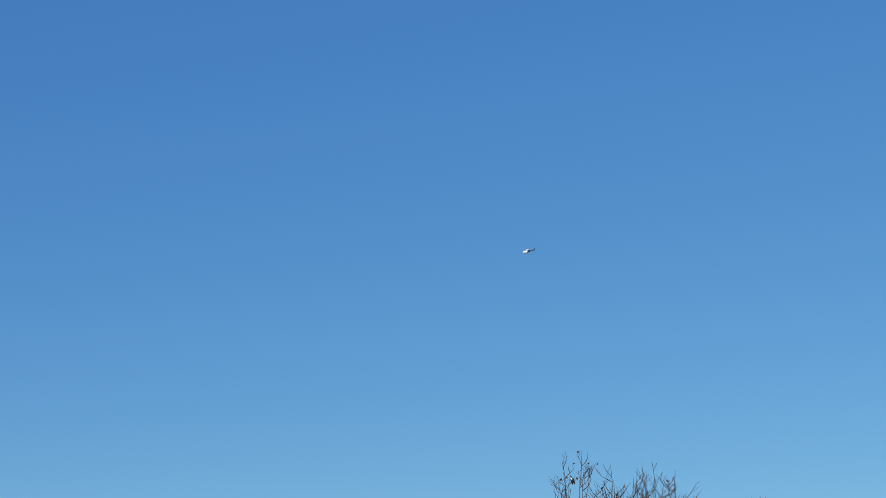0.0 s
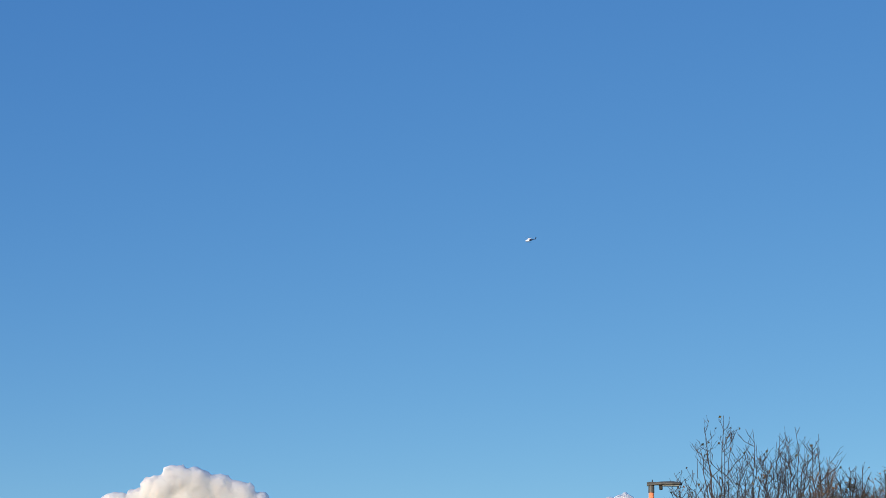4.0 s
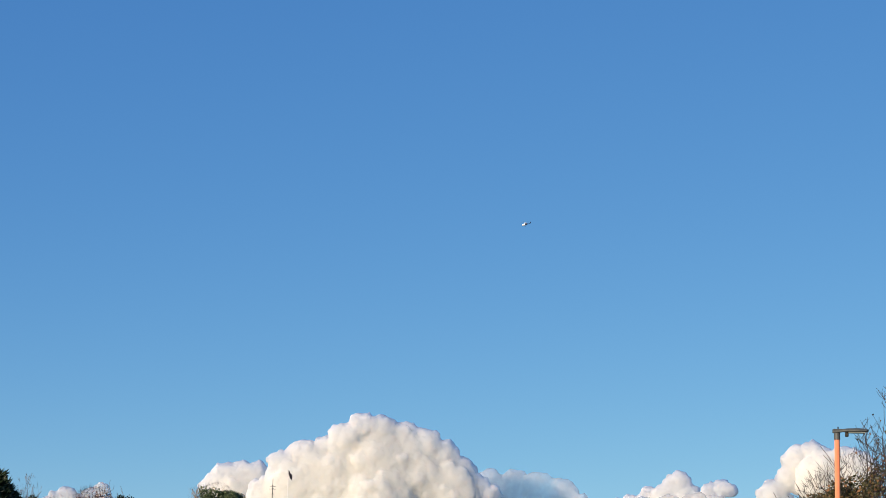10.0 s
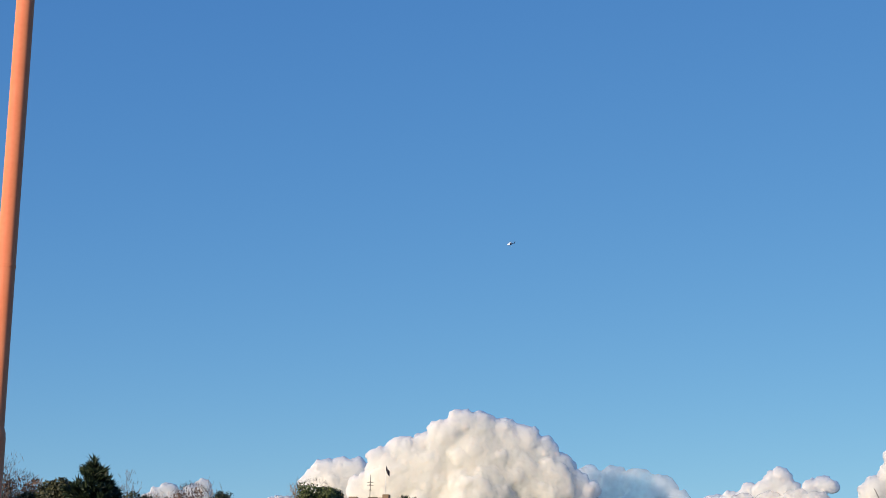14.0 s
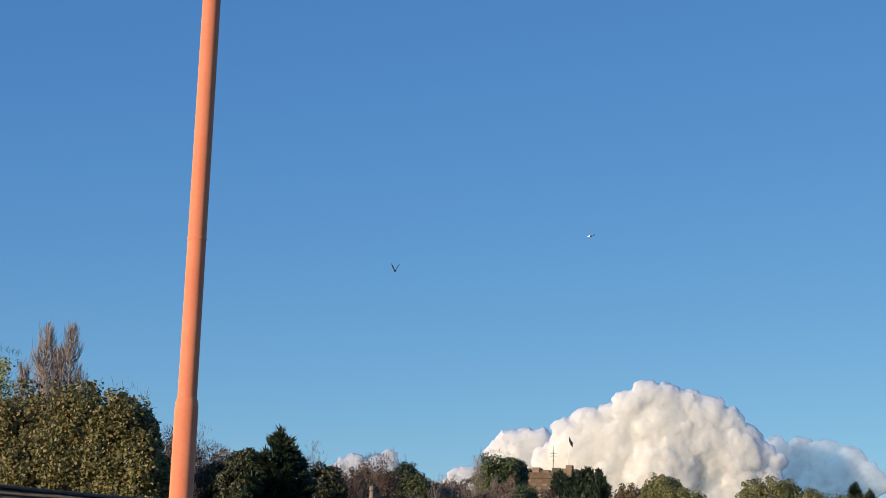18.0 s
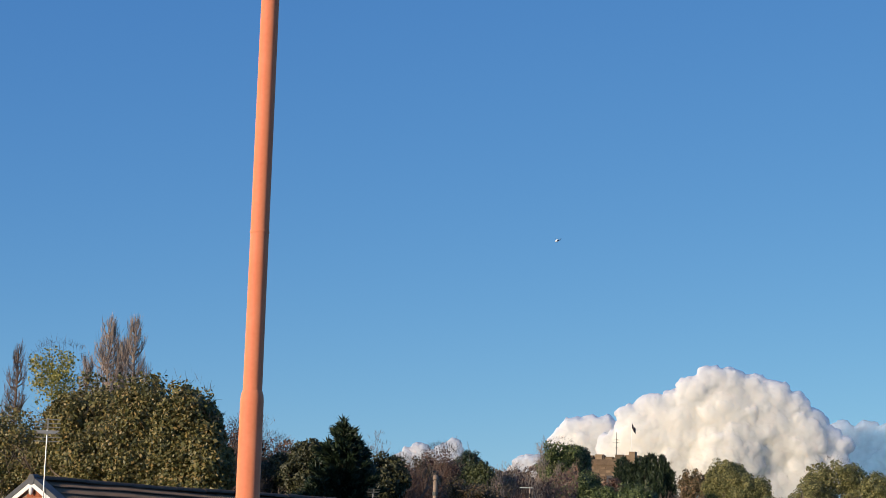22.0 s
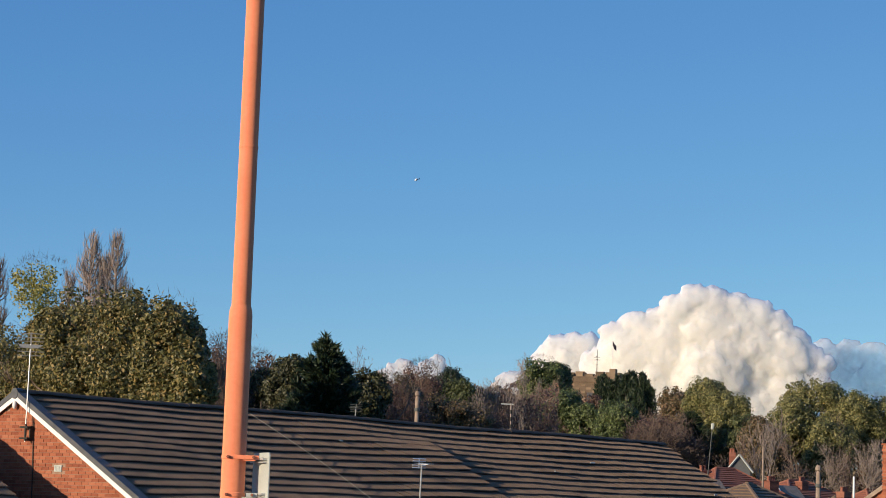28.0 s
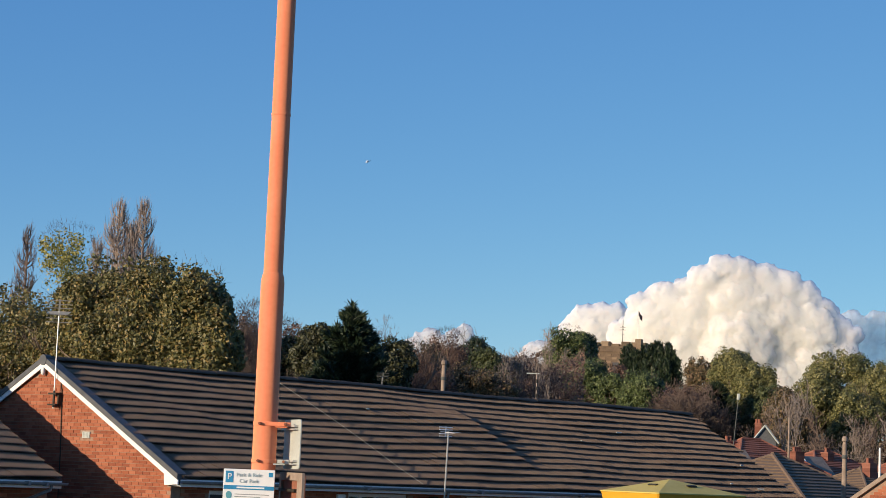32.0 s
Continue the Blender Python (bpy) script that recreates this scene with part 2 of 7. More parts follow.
L_DARK = leaf_material("dark_evergreen_leaf", [(0.0, (0.012, 0.024, 0.014)), (0.6, (0.026, 0.046, 0.021)), (1.0, (0.054, 0.072, 0.033))], 0.12)
L_YELLOW = leaf_material("yellow_green_leaf", [(0.0, (0.112, 0.122, 0.026)), (0.6, (0.366, 0.345, 0.088)), (1.0, (0.709, 0.578, 0.170))], 0.4)
L_GOLD = leaf_material("golden_olive_leaf", [(0.0, (0.071, 0.079, 0.030)), (0.5, (0.190, 0.190, 0.068)), (1.0, (0.375, 0.335, 0.130))])
L_DULL = leaf_material("dull_olive_leaf", [(0.0, (0.024, 0.026, 0.013)), (0.5, (0.066, 0.073, 0.032)), (1.0, (0.145, 0.140, 0.066))])
L_RUST = leaf_material("rusty_leaf", [(0.0, (0.042, 0.025, 0.019)), (0.5, (0.124, 0.074, 0.053)), (1.0, (0.267, 0.157, 0.105))])
L_HEDGE = leaf_material("hedge_leaf", [(0.0, (0.034, 0.037, 0.013)), (0.5, (0.117, 0.108, 0.038)), (0.8, (0.233, 0.157, 0.061)), (1.0, (0.411, 0.201, 0.081))])


# ---- mesh helpers ----
def mesh_of(name, verts, faces, mat, flat=True):
    me = bpy.data.meshes.new(name)
    me.from_pydata([tuple(v) for v in verts], [], [tuple(f) for f in faces])
    if mat:
        me.materials.append(mat)
    if not flat:
        me.shade_smooth()
        if len(me.polygons) < 3000:
            me.set_sharp_from_angle(angle=math.radians(40))
    me.update()
    return me


def part(name, data, parent, label="", m=None):
    ob = new(name, data)
    ob.parent = parent
    if m is not None:
        ob.matrix_basis = m
    if label:
        ob["label"] = label
    if name in ("crown", "twig_haze", "foliage"):
        ob["kind"] = "stuff"
    return ob


def empty(name, m, label, category, group="", kind=""):
    ob = new(name)
    ob.empty_display_size = 0.2
    ob.matrix_basis = m
    return tagged(ob, label, category, group, kind)


class Shape:
    """Collects boxes, tubes and prisms into one mesh."""

    def __init__(self):
        self.v, self.f = [], []

    def add(self, verts, faces):
        k = len(self.v)
        self.v.extend(verts)
        self.f.extend(tuple(i + k for i in f) for f in faces)
        return self

    def box(self, x0, y0, z0, x1, y1, z1):
        v = [(x0, y0, z0), (x1, y0, z0), (x1, y1, z0), (x0, y1, z0), (x0, y0, z1), (x1, y0, z1), (x1, y1, z1), (x0, y1, z1)]
        return self.add(v, [(3, 2, 1, 0), (4, 5, 6, 7), (0, 1, 5, 4), (1, 2, 6, 5), (2, 3, 7, 6), (3, 0, 4, 7)])

    def bevelled(self, x0, y0, z0, x1, y1, z1, b):
        """A box whose upright edges and rims are chamfered by b."""
        def ring(i, z):
            return [(x0 + b, y0 + i, z), (x1 - b, y0 + i, z), (x1 - i, y0 + b, z), (x1 - i, y1 - b, z),
                    (x1 - b, y1 - i, z), (x0 + b, y1 - i, z), (x0 + i, y1 - b, z), (x0 + i, y0 + b, z)]
        return self.loft([ring(b * 0.8, z0), ring(0, z0 + b), ring(0, z1 - b), ring(b * 0.8, z1)])

    def loft(self, rings, caps=True):
        n, v, f = len(rings[0]), [p for r in rings for p in r], []
        for j in range(len(rings) - 1):
            for i in range(n):
                a, c = j * n + i, j * n + (i + 1) % n
                f.append((a, c, c + n, a + n))
        if caps:
            f.append(tuple(reversed(range(n))))
            f.append(tuple(range(len(v) - n, len(v))))
        return self.add(v, f)

    def tube(self, pts, radii, sides=6):
        rings = []
        for i, p in enumerate(pts):
            d = (Vector(pts[min(i + 1, len(pts) - 1)]) - Vector(pts[max(i - 1, 0)])).normalized()
            s = d.cross(Vector((0, 0, 1)))
            s = s.normalized() if s.length > 1e-4 else Vector((1, 0, 0))
            t = d.cross(s)
            rings.append([tuple(Vector(p) + (s * math.cos(2 * math.pi * k / sides) + t * math.sin(2 * math.pi * k / sides)) * radii[i]) for k in range(sides)])
        return self.loft([list(reversed(r)) for r in rings])

    def lathe(self, profile, sides=24, x=0.0, y=0.0):
        return self.loft([[(x + r * math.cos(2 * math.pi * k / sides), y + r * math.sin(2 * math.pi * k / sides), z) for k in range(sides)] for r, z in profile])

    def mesh(self, name, mat, flat=True):
        return mesh_of(name, self.v, self.f, mat, flat)


def lettering(name, text, size, mat, parent, m, label="", bold=0.0):
    cu = bpy.data.curves.new(name, "FONT")
    cu.body, cu.size, cu.extrude, cu.align_x, cu.align_y = text, size, 0.001, "CENTER", "CENTER"
    cu.offset = bold
    tmp = new(name + "_outline", cu)
    bpy.context.view_layer.update()
    me = bpy.data.meshes.new_from_object(tmp.evaluated_get(bpy.context.evaluated_depsgraph_get()))
    bpy.data.objects.remove(tmp)
    me.materials.clear()
    me.materials.append(mat)
    return part(name, me, parent, label, m)


# ---- the ground ----
def build_ground():
    rings = [0.0, 6, 13, 16, 20, 25, 30, 40, 55, 75, 100, 130, 160, 200, 250, 300, 330, 400, 500, 700, 1100, 1800, 3000, 4900]
    n = 72
    v, f = [(0, 0, ground_z(0))], []
    for j, d in enumerate(rings[1:]):
        for i in range(n):
            a = 2 * math.pi * i / n
            bump = noise.noise(Vector((d * math.sin(a) / 30, d * math.cos(a) / 30, 0))) * min(1.0, d / 120) * 0.6
            v.append((d * math.sin(a), d * math.cos(a), ground_z(d) + bump))
    for i in range(n):
        f.append((0, 1 + (i + 1) % n, 1 + i))
    for j in range(len(rings) - 2):
        for i in range(n):
            a, b = 1 + j * n + i, 1 + j * n + (i + 1) % n
            f.append((a, b, b + n, a + n))
    ob = new("ground", mesh_of("ground", v, f, M_GROUND, False))
    tagged(ob, "grassy ground that dips and climbs a wooded hill", "ground", kind="structure")
    v, f = [], []
    for j in range(9):
        for i in range(13):
            x, y = -24 + i * 4.0, -12 + j * 4.0
            v.append((x, y, ground_z(math.hypot(x, y)) + 0.03))
    for j in range(8):
        for i in range(12):
            a = j * 13 + i
            f.append((a, a + 1, a + 14, a + 13))
    ob = new("road", mesh_of("car_park", v, f, M_TARMAC, False))
    tagged(ob, "dark tarmac surface of the car park", "road", kind="structure")


build_ground()


# ---- clouds ----
def cloud_material(name, tone, thin=0.0):
    m, n, l, b = material(name)
    b.inputs["Roughness"].default_value = 1.0
    b.inputs["Diffuse Roughness"].default_value = 1.0
    b.inputs["Specular IOR Level"].default_value = 0.0
    b.inputs["Base Color"].default_value = (*tone, 1)
    b.inputs["Subsurface Weight"].default_value = 1.0
    b.inputs["Subsurface Radius"].default_value = (1.0, 1.0, 1.0)
    b.inputs["Subsurface Scale"].default_value = 100.0
    if thin:
        clear = n.new("ShaderNodeBsdfTransparent")
        tc = n.new("ShaderNodeTexCoord")
        a = n.new("ShaderNodeTexNoise")
        a.inputs["Scale"].default_value, a.inputs["Detail"].default_value = 0.012, 5
        l.new(tc.outputs["Object"], a.inputs["Vector"])
        k = n.new("ShaderNodeMapRange")
        k.inputs["From Min"].default_value, k.inputs["From Max"].default_value = 0.3, 0.7
        k.inputs["To Min"].default_value, k.inputs["To Max"].default_value = thin * 0.6, thin * 1.3
        l.new(a.outputs["Fac"], k.inputs[0])
        mix = n.new("ShaderNodeMixShader")
        l.new(k.outputs[0], mix.inputs[0])
        l.new(b.outputs[0], mix.inputs[1])
        l.new(clear.outputs[0], mix.inputs[2])
        l.new(mix.outputs[0], n["Material Output"].inputs["Surface"])
    return m


M_CLOUD = cloud_material("cloud_white", (0.69, 0.68, 0.62))
M_CLOUD_SCRAP = cloud_material("cloud_scrap", (0.75, 0.74, 0.70), 0.3)
M_CLOUD_THIN = cloud_material("cloud_thin", (0.92, 0.9, 0.86), 0.56)
CURD = bpy.data.textures.new("curd", "VORONOI")
CURD.noise_scale = 42.0
CURD.distance_metric = "DISTANCE_SQUARED"
WISP = bpy.data.textures.new("wisp", "CLOUDS")
WISP.noise_scale, WISP.noise_depth = 26.0, 3
FINE_CURD = bpy.data.textures.new("fine_curd", "VORONOI")
FINE_CURD.noise_scale = 11.0
FINE_CURD.distance_metric = "DISTANCE_SQUARED"
_bm = bmesh.new()
bmesh.ops.create_icosphere(_bm, subdivisions=4, radius=1.0)
ICO_V = np.array([v.co[:] for v in _bm.verts])
ICO_F = [[v.index for v in f.verts] for f in _bm.faces]
_bm.free()
_bm = bmesh.new()
bmesh.ops.create_icosphere(_bm, subdivisions=3, radius=1.0)
ICO3_V = np.array([v.co[:] for v in _bm.verts])
ICO3_F = [[v.index for v in f.verts] for f in _bm.faces]
_bm.free()


def billows(lobes, d, rng, flat, crumbs, recede):
    """Balls for the lobes (bearing, elevation, radius in degrees), with two sizes of smaller balls budding from their skin. recede: metres that it falls back for each degree to the right."""
    verts, faces, k = [], [], 0
    balls = []

    def bud(c, R, n, lo, hi, deeper):
        for _ in range(n):
            w = rng.normal(size=3) * (1, 0.7, 1)
            w[1] = -abs(w[1])
            w[2] = w[2] * 0.8 + 0.3
            w /= np.linalg.norm(w)
            rr = R * rng.uniform(lo, hi)
            q = c + w * (R - rr * rng.uniform(0.2, 0.72)) * (1, 0.45, 1)
            balls.append((q, rr, ICO3_V, ICO3_F))
            if deeper and rr > 7:
                bud(q, rr, 4, 0.25, 0.45, False)

    for az, el, r in lobes:
        R = d * math.radians(r)
        c = np.array(bearing(az, d, height_at(el, d))) + (0, R * rng.uniform(-0.1, 0.2) + recede * max(0.0, az - lobes[0][0]), 0)
        balls.append((c, R, ICO_V, ICO_F))
        bud(c, R, int(crumbs * 0.9), max(0.11, 5.0 / R), max(0.27, 11.0 / R), True)
    for c, R, V, F in balls:
        off = rng.uniform(-50, 50, 3)
        pts = []
        for p in V:
            s = 1 + 0.12 * noise.noise(Vector(p * 1.9 + off))
            pts.append(c + p * R * s * np.array((1, 0.45, flat if p[2] < 0 else 1)))
        verts.extend(pts)
        faces.extend([i + k for i in f] for f in F)
        k += len(V)
    return verts, faces


def cloud(lobes, d, label, seed, flat=0.8, crumbs=30, mat=None, rough=1.0, recede=0.0):
    """A cumulus: a heap of billows fused into one curdled skin."""
    rng = np.random.RandomState(seed)
    mid = bearing(lobes[0][0], d, height_at(lobes[0][1], d))
    verts, faces = billows(lobes, d, rng, flat, crumbs, recede)
    ob = new("cloud", mesh_of("cloud", [Vector(v) - mid for v in verts], faces, mat or M_CLOUD, False))
    ob.location = mid
    fuse = ob.modifiers.new("fuse", "REMESH")
    fuse.mode, fuse.voxel_size, fuse.use_smooth_shade = "VOXEL", 2.6, True
    soft = ob.modifiers.new("soften", "SMOOTH")
    soft.factor, soft.iterations = 0.5, 12
    curd = ob.modifiers.new("curd", "DISPLACE")
    curd.texture, curd.strength, curd.texture_coords = CURD, -3.4 * rough, "LOCAL"
    wisp = ob.modifiers.new("wisp", "DISPLACE")
    wisp.texture, wisp.strength, wisp.texture_coords = WISP, 7.0 * rough, "LOCAL"
    fine = ob.modifiers.new("fine_curd", "DISPLACE")
    fine.texture, fine.strength, fine.texture_coords = FINE_CURD, -2.6 * rough, "LOCAL"
    tagged(ob, label, "cloud", "clouds low over the hill")
    return ob, mid


def build_clouds():
    heap = [(8.0, 6.03, 0.42), (8.55, 5.92, 0.5), (9.2, 5.8, 0.5), (7.55, 5.65, 0.5), (9.85, 5.6, 0.48), (10.4, 5.35, 0.46), (10.95, 4.95, 0.42), (11.4, 4.6, 0.34), (11.8, 4.35, 0.3),
            (5.8, 4.85, 0.44), (6.4, 5.2, 0.47), (7.0, 5.15, 0.55), (8.5, 4.75, 1.35), (7.3, 4.4, 1.25), (6.3, 4.2, 1.0), (9.6, 4.55, 1.15), (10.4, 4.4, 0.95), (5.7, 3.9, 0.8), (7.0, 3.6, 1.0), (8.4, 3.8, 1.1), (9.5, 3.9, 0.9), (10.5, 4.0, 0.8), (11.15, 4.1, 0.5), (10.7, 3.5, 0.8), (11.5, 3.7, 0.5), (9.6, 3.1, 0.7), (10.3, 3.0, 0.7)]
    every = [cloud(heap, 4300, "towering white cumulus cloud above the hill", 3, crumbs=36, recede=19.0)]
    low = [(4.15, 4.5, 0.4), (4.7, 4.58, 0.43), (5.05, 4.6, 0.38), (4.5, 3.9, 0.8), (3.95, 4.2, 0.42), (5.2, 4.0, 0.6)]
    every.append(cloud(low, 4420, "low white shoulder of cloud behind the tower", 5))
    bits = [(-0.35, 3.72, 0.2), (-0.08, 3.8, 0.22), (-0.22, 3.55, 0.3), (0.58, 3.93, 0.16), (0.82, 4.0, 0.17), (0.95, 3.82, 0.18), (0.3, 3.5, 0.32), (-0.6, 3.45, 0.26), (0.8, 3.65, 0.25), (0.1, 3.4, 0.36)]
    every.append(cloud(bits, 4250, "small white cloud over the bare woods", 7, 0.8, 40, M_CLOUD_SCRAP, 2.4))
    every.append(cloud([(2.85, 3.45, 0.36), (3.1, 3.5, 0.3), (2.6, 3.15, 0.34), (2.9, 3.1, 0.4)], 4250, "scrap of white cloud behind the trees", 9, 0.8, 40, M_CLOUD_SCRAP, 2.0))
    shade = [(11.6, 4.35, 0.6), (12.3, 4.4, 0.55), (13.0, 4.4, 0.55), (13.6, 4.3, 0.48), (14.12, 4.05, 0.3), (12.0, 3.9, 0.75), (13.2, 3.9, 0.7), (11.0, 3.8, 0.8), (10.0, 3.6, 0.7), (12.6, 3.5, 0.7), (9.5, 3.2, 0.85), (10.4, 3.3, 0.85), (14.1, 3.7, 0.55), (13.7, 3.4, 0.6), (11.2, 3.2, 0.6)]
    every.append(cloud(shade, 4640, "flat grey cloud in the shade of a cumulus", 11, 0.6, 20, M_CLOUD_THIN, 0.5))
    ragged = [(15.1, 3.95, 0.25), (15.55, 4.05, 0.27), (16.05, 4.25, 0.28), (16.45, 4.35, 0.28), (16.75, 4.65, 0.25), (16.98, 4.76, 0.22), (17.1, 4.4, 0.3), (17.75, 4.4, 0.26), (18.05, 4.58, 0.2), (18.28, 4.5, 0.15),
              (16.0, 3.8, 0.45), (15.4, 3.7, 0.4), (16.7, 3.95, 0.45), (17.5, 4.0, 0.42), (18.0, 4.1, 0.26), (17.0, 3.8, 0.5)]
    every.append(cloud(ragged, 4400, "ragged small white and grey cloud", 13, 0.7, 34, None, 1.5))
    base = [(15.2, 3.75, 0.4), (15.9, 3.85, 0.45), (16.6, 3.9, 0.48), (17.3, 3.95, 0.48), (17.9, 4.0, 0.42)]
    every.append(cloud(base, 4360, "grey flat base below a ragged cloud", 14, 0.6, 24, M_CLOUD_THIN, 0.8))
    lamp = [(20.25, 5.3, 0.52), (20.0, 4.85, 0.42), (21.33, 5.36, 0.4), (19.46, 4.3, 0.5), (20.86, 4.78, 0.85), (21.79, 4.95, 0.7), (20.56, 5.62, 0.27), (20.8, 5.4, 0.4)]
    every.append(cloud(lamp, 4300, "white cumulus cloud behind the street lamp", 15))
    every.append(cloud([(30.01, 6.25, 0.32), (30.46, 6.15, 0.38), (30.91, 6.0, 0.48), (30.3, 5.6, 0.6)], 4300, "white cloud beside the hedge", 17))
    return every


CLOUDS = build_clouds()


# ---- trees ----
def leaf_mesh(name, pos, out, size, mat, rng, long=1.35, wild=1.5):
    """Small folded diamond leaves at the points pos, turned roughly towards out."""
    n = len(pos)
    nrm = out + rng.normal(size=(n, 3)) * wild
    nrm /= np.linalg.norm(nrm, axis=1)[:, None] + 1e-9
    ref = rng.normal(size=(n, 3)) + (0, 0, -0.5)
    a = np.cross(nrm, ref)
    a /= np.linalg.norm(a, axis=1)[:, None] + 1e-9
    b = np.cross(nrm, a)
    s = (size * rng.uniform(0.6, 1.35, n))[:, None]
    v = np.empty((n, 4, 3))
    v[:, 0] = pos - b * s * long * 0.5
    v[:, 1] = pos + a * s * 0.5 - nrm * s * 0.15
    v[:, 2] = pos + b * s * long * 0.5
    v[:, 3] = pos - a * s * 0.5 - nrm * s * 0.15
    k = np.arange(n)[:, None] * 4
    tri = np.concatenate([k + (0, 1, 2), k + (0, 2, 3)], 1).reshape(-1, 3)
    me = bpy.data.meshes.new(name)
    me.vertices.add(n * 4)
    me.vertices.foreach_set("co", v.ravel())
    me.loops.add(n * 6)
    me.polygons.add(n * 2)
    me.loops.foreach_set("vertex_index", tri.ravel())
    me.polygons.foreach_set("loop_start", np.arange(n * 2) * 3)
    me.polygons.foreach_set("loop_total", np.full(n * 2, 3))
    me.materials.append(mat)
    me.update(calc_edges=True)
    return me


def limbs(rng, top, spread, levels, forks, r0, start=0.25, wander=0.18, lift=0.35, thin=0.62, tip=0.012, lean=(0, 0)):
    """A trunk and its boughs as tapered tubes: each level forks from the one before."""
    sh = Shape()
    ends = []
    spread = spread if isinstance(spread, tuple) else (spread,)
    thin = thin if isinstance(thin, tuple) else (thin,)

    def grow(p, d, length, r, level):
        pts, rad = [p], [r]
        n = 4 if level < 2 else 3
        for i in range(n):
            d = (d + Vector(rng.normal(size=3)) * wander * (0.35 if level == 0 else 1.0) + Vector((0, 0, lift * 0.25))).normalized()
            p = p + d * (length / n)
            pts.append(p)
            rad.append(max(tip, r * (1 - 0.55 * (i + 1) / n)))
        sh.tube(pts, rad, 5 if level < 2 else 3)
        if level >= levels:
            ends.append(p)
            return
        for j in range(forks[min(level, len(forks) - 1)]):
            k = rng.uniform(start, 1.0) * n
            i = min(n - 1, int(k))
            q = Vector(pts[i]).lerp(Vector(pts[i + 1]), k - i)
            apart = spread[min(level, len(spread) - 1)]
            dd = Vector(rng.normal(size=3))
            dd = (dd - d * dd.dot(d)).normalized()
            way = (d * (1 - apart) + dd * apart * 1.3 + Vector((0, 0, lift))).normalized()
            grow(q, way, length * thin[min(level, len(thin) - 1)] * rng.uniform(0.7, 1.15), max(tip, rad[i] * 0.5), level + 1)

    grow(Vector((0, 0, -0.3)), Vector((lean[0], lean[1], 1)).normalized(), top, r0, 0)
    return sh, ends


def sliver_mesh(name, pos, way, length, width, mat, rng):
    """Thin pointed slivers (needle sprays or twigs) that start at pos and run along way."""
    n = len(pos)
    way = way / (np.linalg.norm(way, axis=1)[:, None] + 1e-9)
    a = np.cross(way, rng.normal(size=(n, 3)))
    a /= np.linalg.norm(a, axis=1)[:, None] + 1e-9
    c = np.cross(way, a)
    L = (length * rng.uniform(0.5, 1.4, n))[:, None]
    v = np.empty((n, 4, 3))
    v[:, 0] = pos
    v[:, 1] = pos + way * L * 0.45 + a * width * 0.5
    v[:, 2] = pos + way * L
    v[:, 3] = pos + way * L * 0.45 - a * width * 0.5 + c * width * 0.3
    k = np.arange(n)[:, None] * 4
    tri = np.concatenate([k + (0, 1, 2), k + (0, 2, 3)], 1).reshape(-1, 3)
    me = bpy.data.meshes.new(name)
    me.vertices.add(n * 4)
    me.vertices.foreach_set("co", v.ravel())
    me.loops.add(n * 6)
    me.polygons.add(n * 2)
    me.loops.foreach_set("vertex_index", tri.ravel())
    me.polygons.foreach_set("loop_start", np.arange(n * 2) * 3)
    me.polygons.foreach_set("loop_total", np.full(n * 2, 3))
    me.materials.append(mat)
    me.update(calc_edges=True)
    return me


def crown_points(rng, blobs, clumps, per, clump_r, depth=0.3, puff=0.0):
    """Leaf places in clumps under the skin of ellipsoids (centre, radii). puff: how far the leaves keep to the skin of round clumps and face out of them."""
    pos, out = [], []
    vol = np.array([b[3] * b[4] + b[4] * b[5] for b in blobs])
    for (x, y, z, rx, ry, rz), share in zip(blobs, vol / vol.sum()):
        n = max(4, int(clumps * share))
        w = rng.normal(size=(n, 3))
        w /= np.linalg.norm(w, axis=1)[:, None]
        lump = 1 + 0.07 * np.sin(w @ (4.1, 2.3, 3.7) + x) + 0.06 * np.sin(w @ (-3.3, 5.2, 6.1) + z) + 0.05 * np.sin(w @ (8.7, -6.1, -7.3) + y + 1)
        c = w * lump[:, None] * (1 - depth * rng.uniform(0, 1, (n, 1)) ** 1.5)
        g = rng.normal(size=(n * per, 3))
        if puff:
            big = np.repeat(rng.uniform(0.6, 1.5, (n, 1)), per, 0)
            g = g / np.linalg.norm(g, axis=1)[:, None] * rng.uniform(0.75, 1.1, (n * per, 1)) * big * 1.5
        p = np.repeat(c, per, 0) + g * clump_r * np.array((1 / rx, 1 / ry, 1 / rz))
        if not puff:
            k = np.linalg.norm(p, axis=1)[:, None]
            q = np.repeat(lump[:, None], per, 0)
            p = np.where(k > q, p / k * (q + np.minimum(k - q, 1.0) * 0.3), p)
        skin = p / (np.linalg.norm(p, axis=1)[:, None] + 1e-9) + (0, 0, 0.2)
        out.append(skin * (1 - puff * 0.5) + g / (np.linalg.norm(g, axis=1)[:, None] + 1e-9) * puff)
        pos.append(np.array((x, y, z)) + p * (rx, ry, rz))
    return np.concatenate(pos), np.concatenate(out)


def tree_base(az, d, z=None):
    return bearing(az, d, ground_z(d) if z is None else z)


